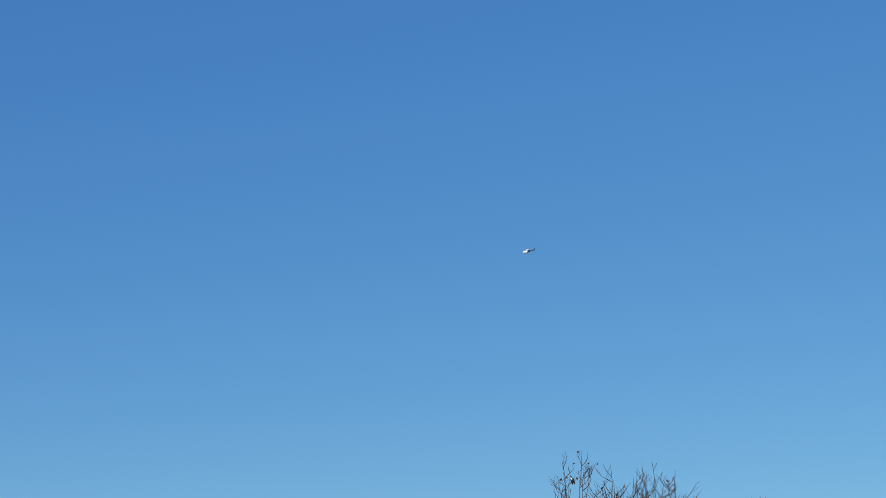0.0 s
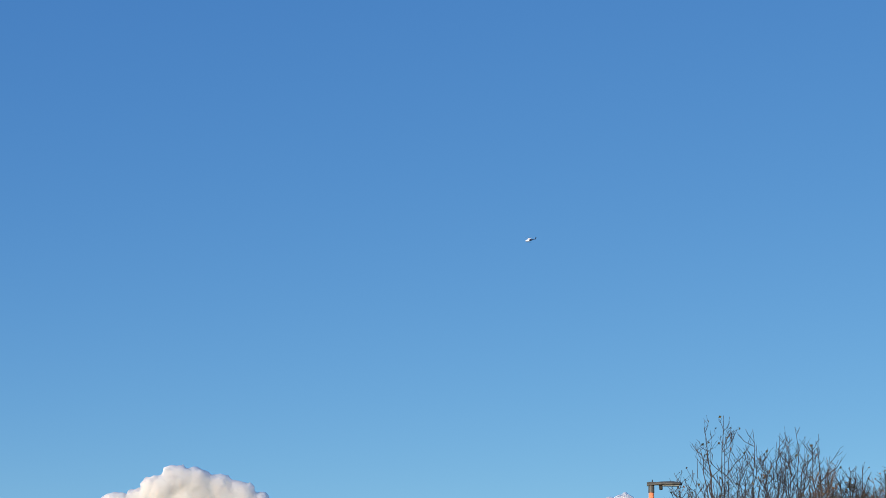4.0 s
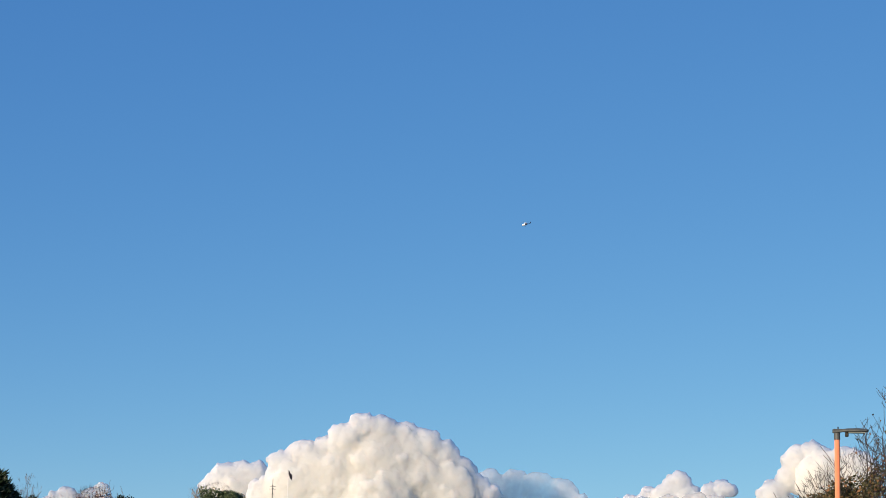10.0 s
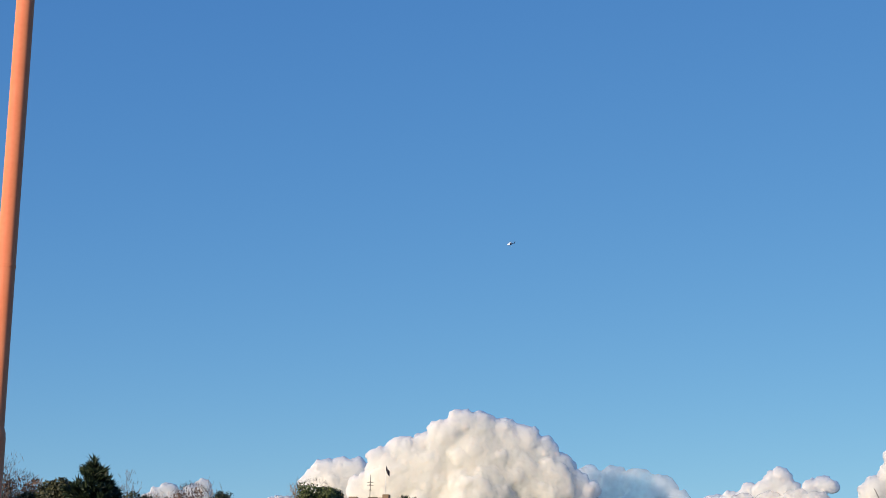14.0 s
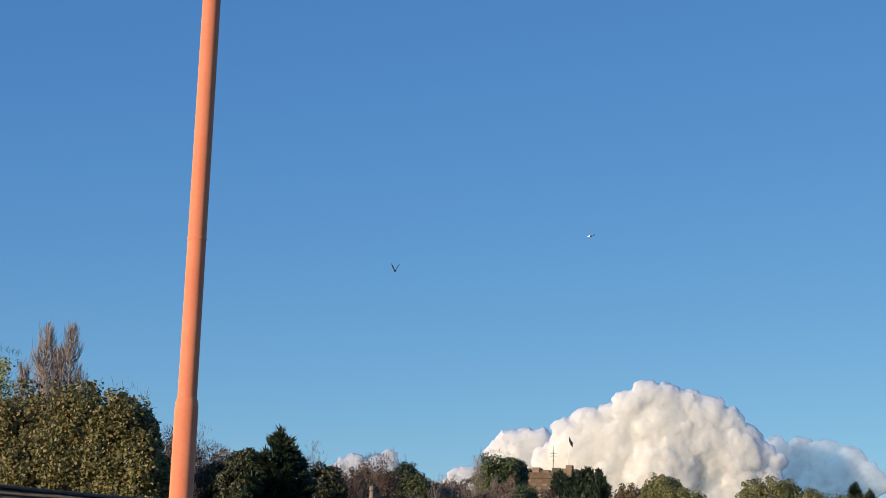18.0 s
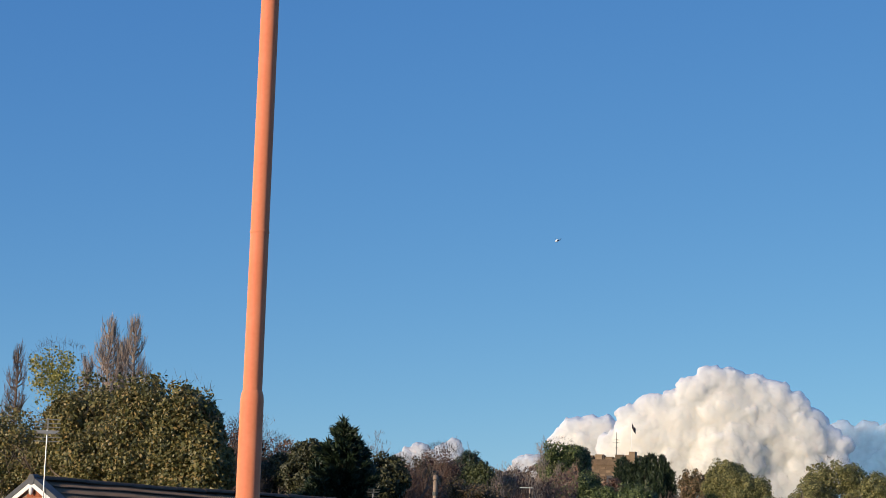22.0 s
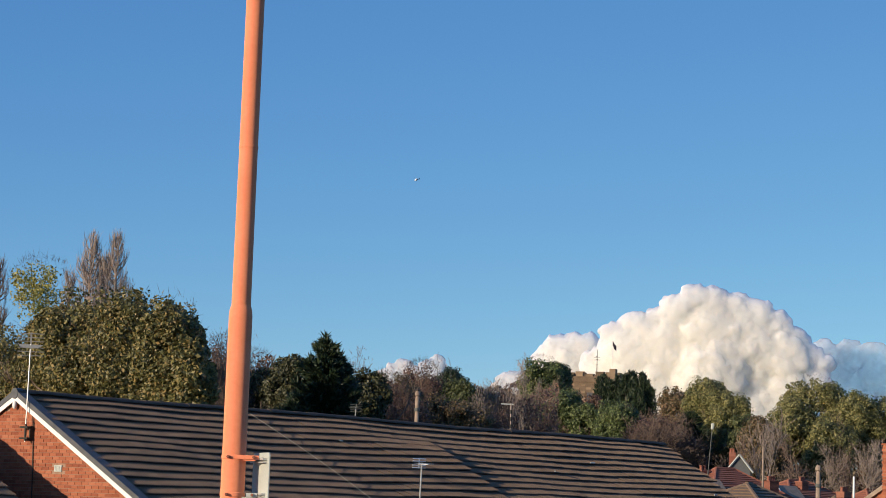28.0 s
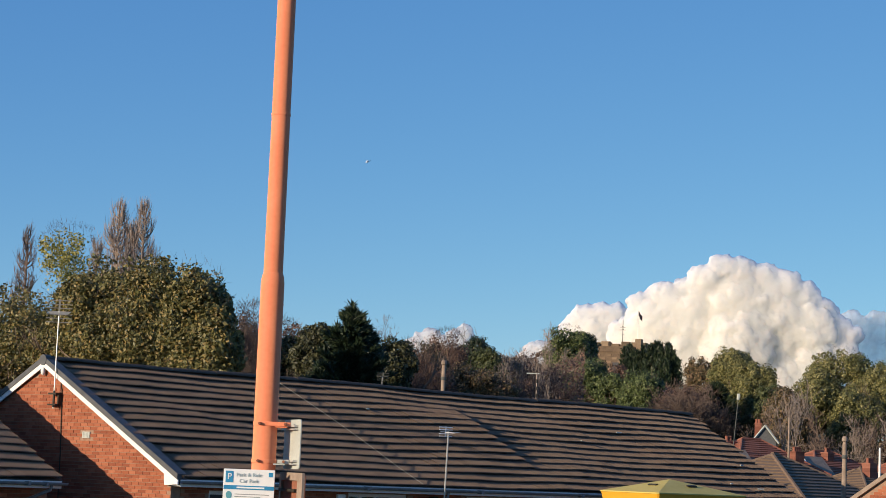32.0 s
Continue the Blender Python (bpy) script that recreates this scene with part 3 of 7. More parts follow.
def leafy_tree(az, d, el_top, width, mat, label, seed, clumps=220, per=50, leaf=0.13, clump_r=0.45, low=0.18, lobes=9, bark=M_BARK, z=None, category="tree", group="trees", body=0.8, twigs=0, depth=0.3, puff=None, tall=1.25):
    """A broadleaved tree: trunk and boughs, and a lumpy crown of separate leaves in puffs."""
    rng = np.random.RandomState(seed)
    base = tree_base(az, d, z)
    H = height_at(el_top, d) - base.z
    t = empty("tree", Matrix.Translation(base), label, category, group)
    sh, ends = limbs(rng, H * (0.62 if tall < 2 else 0.4), 0.55, 3, (7, 4, 3), 0.022 * H + 0.05, start=0.35, thin=0.5)
    part("trunk", sh.mesh("trunk", bark), t)
    R = width / 2
    rz = min(H * (0.5 - low / 2), R * tall)
    zc = H - rz
    blobs = [(0, 0, zc, R * body, R * body, rz * (body * 0.5 + 0.5))]
    for i in range(lobes):
        a, h = i * 2.4 + rng.uniform(-0.5, 0.5), rng.uniform(-0.8, 0.8)
        k = math.sqrt(1 - h * h)
        s = rng.uniform(0.26, 0.46)
        blobs.append((R * (1 - s) * k * math.cos(a), R * (1 - s) * k * math.sin(a), zc + rz * (1 - s * 0.8) * h, R * s, R * s, min(rz * s, R * s * 1.2)))
    if puff is None:
        puff = 0.8 if d > 115 else 0.0
    if puff:
        pos, out = crown_points(rng, blobs, int(clumps * 0.72), int(per * 2.2), clump_r * 0.62, depth, puff)
        part("crown", leaf_mesh("crown", pos, out, leaf * 0.74, mat, rng, 1.5, 0.55), t)
    else:
        pos, out = crown_points(rng, blobs, int(clumps * 0.95), int(per * 1.42), clump_r * 0.62, depth)
        part("crown", leaf_mesh("crown", pos, out, leaf * 0.92, mat, rng, 1.5, 0.95), t)
    if twigs:
        w = rng.normal(size=(twigs, 3)) + (0, 0, 0.7)
        w /= np.linalg.norm(w, axis=1)[:, None]
        p = np.array((0, 0, zc)) + w * (R * 0.95, R * 0.95, rz * 0.97)
        part("twig_haze", sliver_mesh("twig_haze", p, w * 0.6 + (0, 0, 0.5) + rng.normal(size=(twigs, 3)) * 0.5, 0.45, 0.016, M_TWIG_DARK, rng), t)
    return t


def bare_tree(az, d, el_top, label, seed, mat=M_TWIG, spread=0.5, levels=4, forks=(8, 5, 4, 3), r0=0.16, tip=0.012, lift=0.35, thin=0.6, trunk=0.6, start=0.2, leaves=0, leaf_mat=None, leaf=0.15, z=None, group="trees", category="tree", wide=0.0, haze=0, fine=0.045):
    """A leafless tree: forking limbs drawn in to the given width, with a haze of fine twigs about their ends."""
    rng = np.random.RandomState(seed)
    base = tree_base(az, d, z)
    H = height_at(el_top, d) - base.z
    t = empty("tree", Matrix.Translation(base), label, category, group)
    sh, ends = limbs(rng, H * trunk, spread, levels, forks, r0, start=start, lift=lift, thin=thin, tip=tip)
    s = H / max(v[2] for v in sh.v)
    q = s
    if wide:
        q = min(s, wide / 2 / max(math.hypot(v[0], v[1]) for v in sh.v))
    sh.v = [(v[0] * q, v[1] * q, v[2] * s) for v in sh.v]
    part("trunk", sh.mesh("trunk", mat), t)
    e = np.array([x[:] for x in ends]) * (q, q, s)
    if haze:
        p = e[rng.randint(0, len(e), haze)] * rng.uniform(0.86, 1.0, (haze, 1)) + rng.normal(size=(haze, 3)) * 0.22
        mid = np.array((0, 0, H * 0.45))
        way = (p - mid) / (np.linalg.norm(p - mid, axis=1)[:, None] + 1e-9) + (0, 0, 0.4) + rng.normal(size=(haze, 3)) * 0.8
        p[:, 2] = np.minimum(p[:, 2], H - 0.3)
        part("twig_haze", sliver_mesh("twig_haze", p, way, 0.32, fine * 0.6, mat, rng), t)
    if leaves:
        pos = e[rng.randint(0, len(e), leaves)] + rng.normal(size=(leaves, 3)) * 0.04
        part("crown", leaf_mesh("crown", pos, rng.normal(size=(leaves, 3)), leaf, leaf_mat, rng), t)
    return t


def vase_tree(az, d, el_top, half, label, seed, stems=6, drop=4.5, leaves=10, mat=M_TWIG_DARK, group="trees", category="tree"):
    """A leafless tree that forks low into stems which lean out and turn upright, with forked side twigs."""
    rng = np.random.RandomState(seed)
    base = tree_base(az, d)
    H = height_at(el_top, d) - base.z
    t = empty("tree", Matrix.Translation(base), label, category, group)
    z0 = H - drop
    part("trunk", Shape().tube([(0, 0, -0.3), (0.04, 0, z0 * 0.5), (0, 0, z0 + 0.05)], [0.12, 0.1, 0.075], 6).mesh("trunk", mat), t)
    tips = []
    for i in range(stems):
        a = i * 2.4 + rng.uniform(-0.5, 0.5)
        r = half * (0.12 if i == 0 else rng.uniform(0.3, 1.0))
        top = H - (0 if i == 0 else drop * 0.28 * (r / half) ** 2 + rng.uniform(0.1, 0.7))
        pts = []
        for k in range(8):
            u = k / 7
            jig = rng.normal(size=2) * 0.05 * (k > 0)
            pts.append(Vector((r * u ** 0.75 * math.cos(a) + jig[0], r * u ** 0.75 * math.sin(a) + jig[1], z0 + (top - z0) * u)))
        sh = Shape().tube(pts, [0.031 - 0.0034 * k for k in range(8)], 5)
        for j in range(9):
            u = rng.uniform(0.12, 0.97)
            k = min(6, int(u * 7))
            q = pts[k].lerp(pts[k + 1], u * 7 - k)
            b = rng.uniform(0, 2 * math.pi)
            L = drop * 0.24 * (1.05 - u) + rng.uniform(0.2, 0.5)
            way = Vector((math.cos(b), math.sin(b), rng.uniform(0.6, 1.3))).normalized()
            m = q + way * L * 0.5 + Vector(rng.normal(size=3)) * 0.05
            e = m + (way + Vector((0, 0, 0.6)) + Vector(rng.normal(size=3)) * 0.15).normalized() * L * 0.5
            if e.z > H + 0.05:
                continue
            sh.tube([q, m, e], [0.013, 0.010, 0.007], 4)
            tips.append(e)
            for _ in range(3):
                w = rng.uniform(0.2, 1.0)
                g = q.lerp(m, w * 2) if w < 0.5 else m.lerp(e, w * 2 - 1)
                c = rng.uniform(0, 2 * math.pi)
                f = g + Vector((math.cos(c) * 0.7, math.sin(c) * 0.7, rng.uniform(0.4, 1.3))).normalized() * rng.uniform(0.15, 0.5)
                if f.z < H:
                    sh.tube([g, g.lerp(f, 0.5) + Vector(rng.normal(size=3)) * 0.025, f], [0.0078, 0.0065, 0.005], 3)
                    tips.append(f)
        part("stem", sh.mesh("stem", mat), t)
    if leaves:
        e = np.array([x[:] for x in tips])
        pos = e[rng.randint(0, len(e), leaves)]
        part("foliage", leaf_mesh("foliage", pos, rng.normal(size=(leaves, 3)), 0.085, L_HEDGE, rng), t, "a few withered leaves")
    return t


def poplar(az, d, el_top, width, label, seed, mat=M_TWIG, boughs=340):
    """A columnar poplar: close upright boughs that end in fine upright twigs."""
    rng = np.random.RandomState(seed)
    base = tree_base(az, d)
    H = height_at(el_top, d) - base.z
    t = empty("tree", Matrix.Translation(base), label, "tree", "trees")
    sh = Shape()
    sh.tube([(0, 0, -0.3), (0, 0, H * 0.5), (0, 0, H - 0.15)], [0.25, 0.14, 0.015], 6)
    ends = []
    for i in range(boughs):
        z0 = H * rng.uniform(0.12, 0.965)
        slim = 1 - z0 / H
        a = rng.uniform(0, 2 * math.pi)
        full = width / 2 * min(1.0, 0.12 + 1.9 * slim) * rng.uniform(0.4, 1.1)
        up = H * rng.uniform(0.05, 0.13) * (0.25 + 1.2 * slim)
        p0 = Vector((0, 0, z0))
        p1 = Vector((full * 0.6 * math.cos(a), full * 0.6 * math.sin(a), z0 + up * 0.35))
        p2 = Vector((full * math.cos(a), full * math.sin(a), z0 + up))
        sh.tube([p0, p1, p2], [0.045, 0.03, 0.012], 3)
        for _ in range(12):
            ends.append(p1.lerp(p2, rng.uniform(0, 1))[:])
    part("trunk", sh.mesh("trunk", mat), t)
    p = np.array(ends)
    way = np.array((0, 0, 1.0)) + rng.normal(size=p.shape) * 0.2
    part("twig_haze", sliver_mesh("twig_haze", p, way, 0.62, 0.02, mat, rng), t)
    return t


def conifer(az, d, el_top, width, label, seed, tiers=26, mat=L_DARK, spray=0.5, ragged=0.3, group="trees", dense=1.0):
    """A conifer: tiers of rising boughs clothed in fine sprays, with spiky tips."""
    rng = np.random.RandomState(seed)
    base = tree_base(az, d)
    H = height_at(el_top, d) - base.z
    t = empty("tree", Matrix.Translation(base), label, "tree", group)
    sh = Shape()
    sh.tube([(0, 0, -0.3), (0, 0, H * 0.6), (0, 0, H * 0.97)], [0.22, 0.12, 0.03], 6)
    pos, out = [], []
    for i in range(tiers):
        k = i / (tiers - 1)
        z = H * (0.04 + 0.9 * k)
        reach = width / 2 * (1 - k) ** 0.68 + 0.12
        for _ in range(max(4, int(15 * (1 - k) + 5))):
            a = rng.uniform(0, 2 * math.pi)
            L = reach * rng.uniform(1 - ragged * 1.5, 1 + ragged * 0.6)
            rise = L * rng.uniform(0.2, 0.6)
            tip_ = np.array((L * math.cos(a), L * math.sin(a), z + rise))
            sh.tube([(0, 0, z - 0.2), tuple(tip_)], [0.04, 0.012], 3)
            n = int((50 + L * 70) * dense)
            s = rng.uniform(0.05, 1.0, n)[:, None] ** 0.6
            p = np.array((0, 0, z - 0.2)) * (1 - s) + tip_ * s + rng.normal(size=(n, 3)) * (0.13, 0.13, 0.1) * (1.15 - s)
            pos.append(p)
            out.append(np.array((math.cos(a), math.sin(a), 0.7)) + rng.normal(size=(n, 3)) * 0.5)
    for _ in range(3):
        n = 60
        p = np.array((0, 0, H)) + np.stack([rng.normal(size=n) * 0.05, rng.normal(size=n) * 0.05, -rng.uniform(0.3, 1.4, n)], 1)
        pos.append(p)
        out.append(np.array((0, 0, 1.0)) + rng.normal(size=(n, 3)) * 0.5)
    part("trunk", sh.mesh("trunk", M_BARK), t)
    part("crown", sliver_mesh("crown", np.concatenate(pos), np.concatenate(out), spray * 0.7, spray * 0.16, mat, rng), t)
    return t


def yew(az, d, el_top, width, label, seed, spires=7, mat=L_DARK):
    """An upright yew: close pointed spires of short dark sprays."""
    rng = np.random.RandomState(seed)
    base = tree_base(az, d)
    H = height_at(el_top, d) - base.z
    t = empty("tree", Matrix.Translation(base), label, "tree", "yews by the tower")
    part("trunk", Shape().tube([(0, 0, -0.3), (0, 0, H * 0.5)], [0.3, 0.15], 6).mesh("trunk", M_BARK), t)
    pos, out = [], []
    for i in range(spires):
        a = i * 2.4
        r = width / 2 * math.sqrt(i / spires) * 0.75
        top = H * (1 - 0.12 * rng.uniform(0, 1) * (i > 0))
        n = 1100
        z = rng.uniform(0, 1, n)
        a2 = rng.uniform(0, 2 * math.pi, n)
        rr = width * 0.2 * np.minimum(1, (1 - z) * 3.5 + 0.08) * rng.uniform(0.75, 1.05, n)
        p = np.stack([r * math.cos(a) + rr * np.cos(a2), r * math.sin(a) + rr * np.sin(a2), z * (top - 0.4)], 1)
        pos.append(p)
        out.append(np.stack([np.cos(a2) * 0.5, np.sin(a2) * 0.5, np.full(n, 1.0)], 1) + rng.normal(size=(n, 3)) * 0.35)
    part("crown", sliver_mesh("crown", np.concatenate(pos), np.concatenate(out), 0.6, 0.16, mat, rng), t)
    return t


# ---- the wooded hill ----
def build_trees():
    # big autumn trees behind the bungalows
    leafy_tree(-7.75, 85, 5.82, 7.0, L_OLIVE, "round full sycamore turning olive and brown", 21, 2300, 30, 0.115, 0.3, 0.0, 16, body=0.9, twigs=160, depth=0.45)
    leafy_tree(-6.78, 76, 5.82, 3.1, L_OLIVE, "sycamore that makes a high shoulder beside a larger one", 19, 1000, 30, 0.11, 0.28, 0.0, 14, body=0.8, depth=0.4, twigs=110, tall=2.4)
    leafy_tree(-6.25, 75, 4.75, 2.3, L_OLIVE, "low sycamore at the foot of a larger one", 14, 560, 30, 0.125, 0.3, 0.0, 10, body=0.8, twigs=60, tall=2.6)
    leafy_tree(-9.3, 90, 5.6, 4.8, L_OLIVE, "smaller sycamore between two larger ones", 23, 1000, 30, 0.115, 0.3, 0.0, 12, body=0.88, twigs=50, depth=0.45)
    leafy_tree(-9.85, 93, 4.75, 5.0, L_OLIVE, "low sycamore in front of the others", 15, 900, 30, 0.115, 0.3, 0.0, 12, body=0.88, depth=0.45)
    leafy_tree(-11.3, 97, 4.8, 7.0, L_OLIVE, "broad sycamore with brownish green leaves", 22, 1700, 30, 0.115, 0.3, 0.0, 14, body=0.9, depth=0.45)
    leafy_tree(-10.35, 104, 6.55, 3.9, L_YELLOW, "thin yellow-green aspen that shows the sky", 24, 190, 15, 0.1, 0.3, 0.0, 9, body=0.7, depth=0.9, twigs=320)
    poplar(-9.04, 125, 7.25, 4.6, "bare upright poplar with grey twigs", 25, M_TWIG_POPLAR, 420)
    poplar(-8.33, 125, 7.22, 4.4, "bare upright poplar beside another poplar", 26, M_TWIG_POPLAR, 420)
    poplar(-8.68, 127, 6.6, 4.2, "shorter bare poplar between two poplars", 18, M_TWIG_PALE, 380)
    poplar(-9.6, 128, 6.1, 3.6, "short bare poplar at the side of the pair", 11, M_TWIG_PALE, 300)
    poplar(-11.5, 125, 6.35, 3.0, "slim grey-brown bare poplar", 27, M_TWIG, 200)
    poplar(-12.75, 130, 5.6, 2.2, "bare poplar at the edge of the group", 28, M_TWIG)
    bare_tree(-9.55, 110, 6.5, "thin bare sapling above the autumn crown", 29, M_TWIG, 0.3, 3, (9, 4, 3), 0.08, wide=1.0, haze=200)
    bare_tree(-11.9, 112, 4.85, "pale bare tree behind the sycamores", 17, M_TWIG_PALE, 0.5, wide=4.0, haze=2500)
    for i, (az, el) in enumerate([(-5.3, 4.85), (-4.75, 4.65), (-5.8, 4.5), (-4.35, 4.3)]):
        bare_tree(az, 108 + i, el, "bare brown tree behind the lamp column", 30 + i, M_TWIG, 0.5, wide=3.6, haze=5000)
    for i, (az, el, w) in enumerate([(-5.2, 4.6, 3.4), (-4.4, 4.2, 3.0)]):
        leafy_tree(az, 118, el, w, L_RUST, "brown twiggy tree behind the lamp column", 12 + i, 150, 26, 0.1, 0.4, 0.0, 9, depth=0.85, twigs=400)
    leafy_tree(-3.4, 104, 4.15, 2.6, L_DULL, "dull olive tree beside the dark conifer", 34, 420, 30, 0.12, 0.28, 0.0, 9)
    leafy_tree(-3.95, 110, 3.75, 3.0, L_DULL, "scrubby olive tree beside the conifer", 20, 420, 30, 0.12, 0.28, 0.0, 8)
    conifer(-2.8, 99, 4.2, 4.2, "dark shaggy conifer beside a taller one", 16, 24, ragged=0.5)
    conifer(-2.0, 99.5, 4.3, 4.2, "dark shaggy conifer beside a taller one", 15, 24, ragged=0.5)
    conifer(-2.4, 98, 4.82, 6.2, "dark shaggy conifer with spiky tips", 34, 30, ragged=0.52)
    bare_tree(-1.45, 112, 4.5, "bare tree with arching twigs", 35, M_TWIG, 0.6, 4, (8, 5, 4, 3), 0.14, 0.018, wide=5.6, haze=3500, fine=0.035)
    leafy_tree(-1.2, 106, 3.82, 2.8, L_DULL, "scrubby dull olive tree by the conifer", 36, 380, 30, 0.12, 0.28, 0.0)
    # rust and olive scrub along the middle of the hill
    spec = [(-0.75, 128, 3.78, 3.4, L_RUST), (-0.25, 140, 3.72, 3.6, L_OLIVE2), (0.35, 150, 4.15, 3.3, L_RUST), (1.2, 155, 3.97, 3.2, L_DARK), (0.8, 158, 3.75, 3.2, L_GREEN), (1.5, 148, 3.65, 3.2, L_GREEN),
            (1.95, 158, 3.5, 3.6, L_OLIVE2), (2.5, 160, 3.4, 3.8, L_RUST), (-4.9, 132, 3.8, 5.2, L_RUST), (-0.2, 125, 3.3, 4.2, L_RUST), (0.6, 130, 3.3, 4.4, L_OLIVE2), (1.5, 130, 3.1, 4.4, L_OLIVE2), (2.3, 135, 3.0, 4.2, L_RUST), (3.1, 145, 3.1, 4.4, L_RUST)]
    names = {L_OLIVE2: "brown-green scrubby tree on the hill", L_RUST: "rusty brown autumn tree on the hill", L_DARK: "dark evergreen on the hill", L_GREEN: "green tree on the hill"}
    for i, (az, d, el, w, mat) in enumerate(spec):
        if mat is L_RUST:
            leafy_tree(az, d, el - 0.05, w, mat, names[mat], 40 + i, 170, 26, 0.11, 0.4, 0.0, 10, depth=0.85, twigs=700, puff=0.0)
            bare_tree(az, d - 1.5, el, "bare brown tree among rusty ones", 230 + i, M_TWIG_RED, 0.5, 4, (8, 5, 4, 3), 0.12, 0.018, wide=w * 1.2, haze=4200, fine=0.035)
        else:
            leafy_tree(az, d, el, w, mat, names[mat], 40 + i, 420, 28, 0.13, 0.32, 0.0, 10)
    for i, (az, d, el) in enumerate([(0.15, 146, 4.05), (0.5, 146, 3.95), (-0.6, 126, 3.8), (-0.95, 122, 3.75), (2.1, 150, 3.62), (2.5, 150, 3.7), (2.9, 148, 3.6), (1.75, 146, 3.6), (3.1, 142, 3.3)]):
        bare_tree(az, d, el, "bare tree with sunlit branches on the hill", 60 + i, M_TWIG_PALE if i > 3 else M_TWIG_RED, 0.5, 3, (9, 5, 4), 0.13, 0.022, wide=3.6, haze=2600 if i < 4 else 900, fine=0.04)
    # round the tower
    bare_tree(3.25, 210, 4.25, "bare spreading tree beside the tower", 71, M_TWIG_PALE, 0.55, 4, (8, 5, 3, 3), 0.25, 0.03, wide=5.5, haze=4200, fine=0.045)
    leafy_tree(3.72, 213, 4.36, 5.0, L_IVY, "olive-green tree beside the tower", 72, 440, 28, 0.17, 0.5, 0.0, 12, body=0.55, depth=0.5, twigs=500, puff=0.0)
    bare_tree(3.5, 219, 4.4, "bare boughs above an olive-green tree", 229, M_TWIG, 0.5, 4, (8, 5, 4, 3), 0.22, 0.03, wide=5.0, haze=1300, fine=0.05)
    leafy_tree(4.08, 216, 4.2, 3.8, L_GREEN, "ivy-clad dark tree beside the tower", 73, 420, 28, 0.19, 0.42, 0.0, 9)
    leafy_tree(3.0, 215, 3.6, 4.6, L_RUST, "brown twiggy tree beside the tower", 70, 420, 28, 0.18, 0.42, 0.0, 9)
    leafy_tree(4.25, 190, 3.5, 5.6, L_IVY, "bushy ivy-green tree below the tower", 74, 760, 30, 0.17, 0.4, 0.0, 14)
    leafy_tree(4.9, 188, 3.05, 3.6, L_IVY, "low ivy-green bush below the tower", 75, 420, 30, 0.17, 0.4, 0.0, 9)
    leafy_tree(5.85, 185, 3.2, 4.8, L_IVY, "bright ivy-green bush below the tower", 76, 620, 30, 0.17, 0.4, 0.0, 12)
    for i, (az, el, w) in enumerate([(5.5, 3.9, 3.4), (5.85, 3.86, 3.0), (6.2, 4.0, 3.2), (6.52, 3.97, 3.0), (6.7, 3.75, 2.6), (6.35, 3.5, 3.2)]):
        yew(az, 300 - i, el, w, "dark upright yew in front of the tower", 77 + i)
    leafy_tree(5.2, 290, 3.3, 3.4, L_RUST, "rusty bush at the foot of the tower", 84, 140, 30, 0.26, 0.5)
    for i, (az, el, w) in enumerate([(6.95, 2.95, 6.0), (7.5, 2.85, 5.6), (6.5, 2.7, 5.6), (8.0, 2.4, 5.6), (7.2, 2.4, 5.6)]):
        bare_tree(az, 174 + i, el, "bare brown bush on the slope", 94 + i, M_TWIG, 0.6, 3, (12, 6, 4), 0.1, 0.022, trunk=0.5, wide=w, haze=6500, fine=0.05)
        leafy_tree(az + 0.1, 178 + i, el - 0.08, w * 0.8, L_RUST, "dull brown bush on the slope", 85 + i, 420, 28, 0.13, 0.42, 0.0, 9)
    # the trees at the right of the hill
    leafy_tree(7.55, 200, 3.58, 4.4, L_OLIVE2, "brownish tree behind a larger one", 100, 420, 28, 0.18, 0.4, 0.0, 9, twigs=80)
    leafy_tree(8.3, 186, 3.96, 4.2, L_GOLD, "tall olive-green tree with a stepped crown", 101, 480, 30, 0.17, 0.38, 0.0, 12, body=0.7)
    leafy_tree(8.9, 184, 3.6, 4.6, L_GOLD, "olive-green tree beside a taller one", 102, 520, 30, 0.17, 0.38, 0.0, 11, body=0.75)
    leafy_tree(9.3, 182, 2.95, 4.2, L_GREEN, "low green tree on the slope", 99, 420, 30, 0.17, 0.38, 0.0)
    conifer(7.9, 179, 2.9, 7.0, "dark conifer in the shade of the wood", 103, 22, L_DARK, 0.7)
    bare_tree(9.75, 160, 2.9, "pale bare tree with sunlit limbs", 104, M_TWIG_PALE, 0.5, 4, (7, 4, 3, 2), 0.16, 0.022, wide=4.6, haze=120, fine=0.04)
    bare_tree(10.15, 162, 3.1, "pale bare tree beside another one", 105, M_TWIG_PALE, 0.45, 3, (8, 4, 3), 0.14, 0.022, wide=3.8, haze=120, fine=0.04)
    bare_tree(9.1, 158, 2.5, "bare tree on the slope", 106, M_TWIG, 0.5, 3, (9, 5, 4), 0.14, 0.022, wide=5.0, haze=900, fine=0.04)
    for i, (az, el) in enumerate([(10.75, 2.3), (11.5, 2.15), (12.1, 2.25), (12.75, 2.3), (13.4, 2.2), (14.1, 2.35)]):
        bare_tree(az, 150 + i % 3, el, "bare grey-brown tree above the roofs", 240 + i, M_TWIG_PALE if i % 2 else M_TWIG, 0.5, 3, (9, 5, 4), 0.12, 0.02, wide=4.6, haze=1800, fine=0.04)
    leafy_tree(9.9, 176, 2.45, 5.0, L_OLIVE2, "low brown-green tree in the gap", 97, 420, 28, 0.16, 0.4, 0.0)
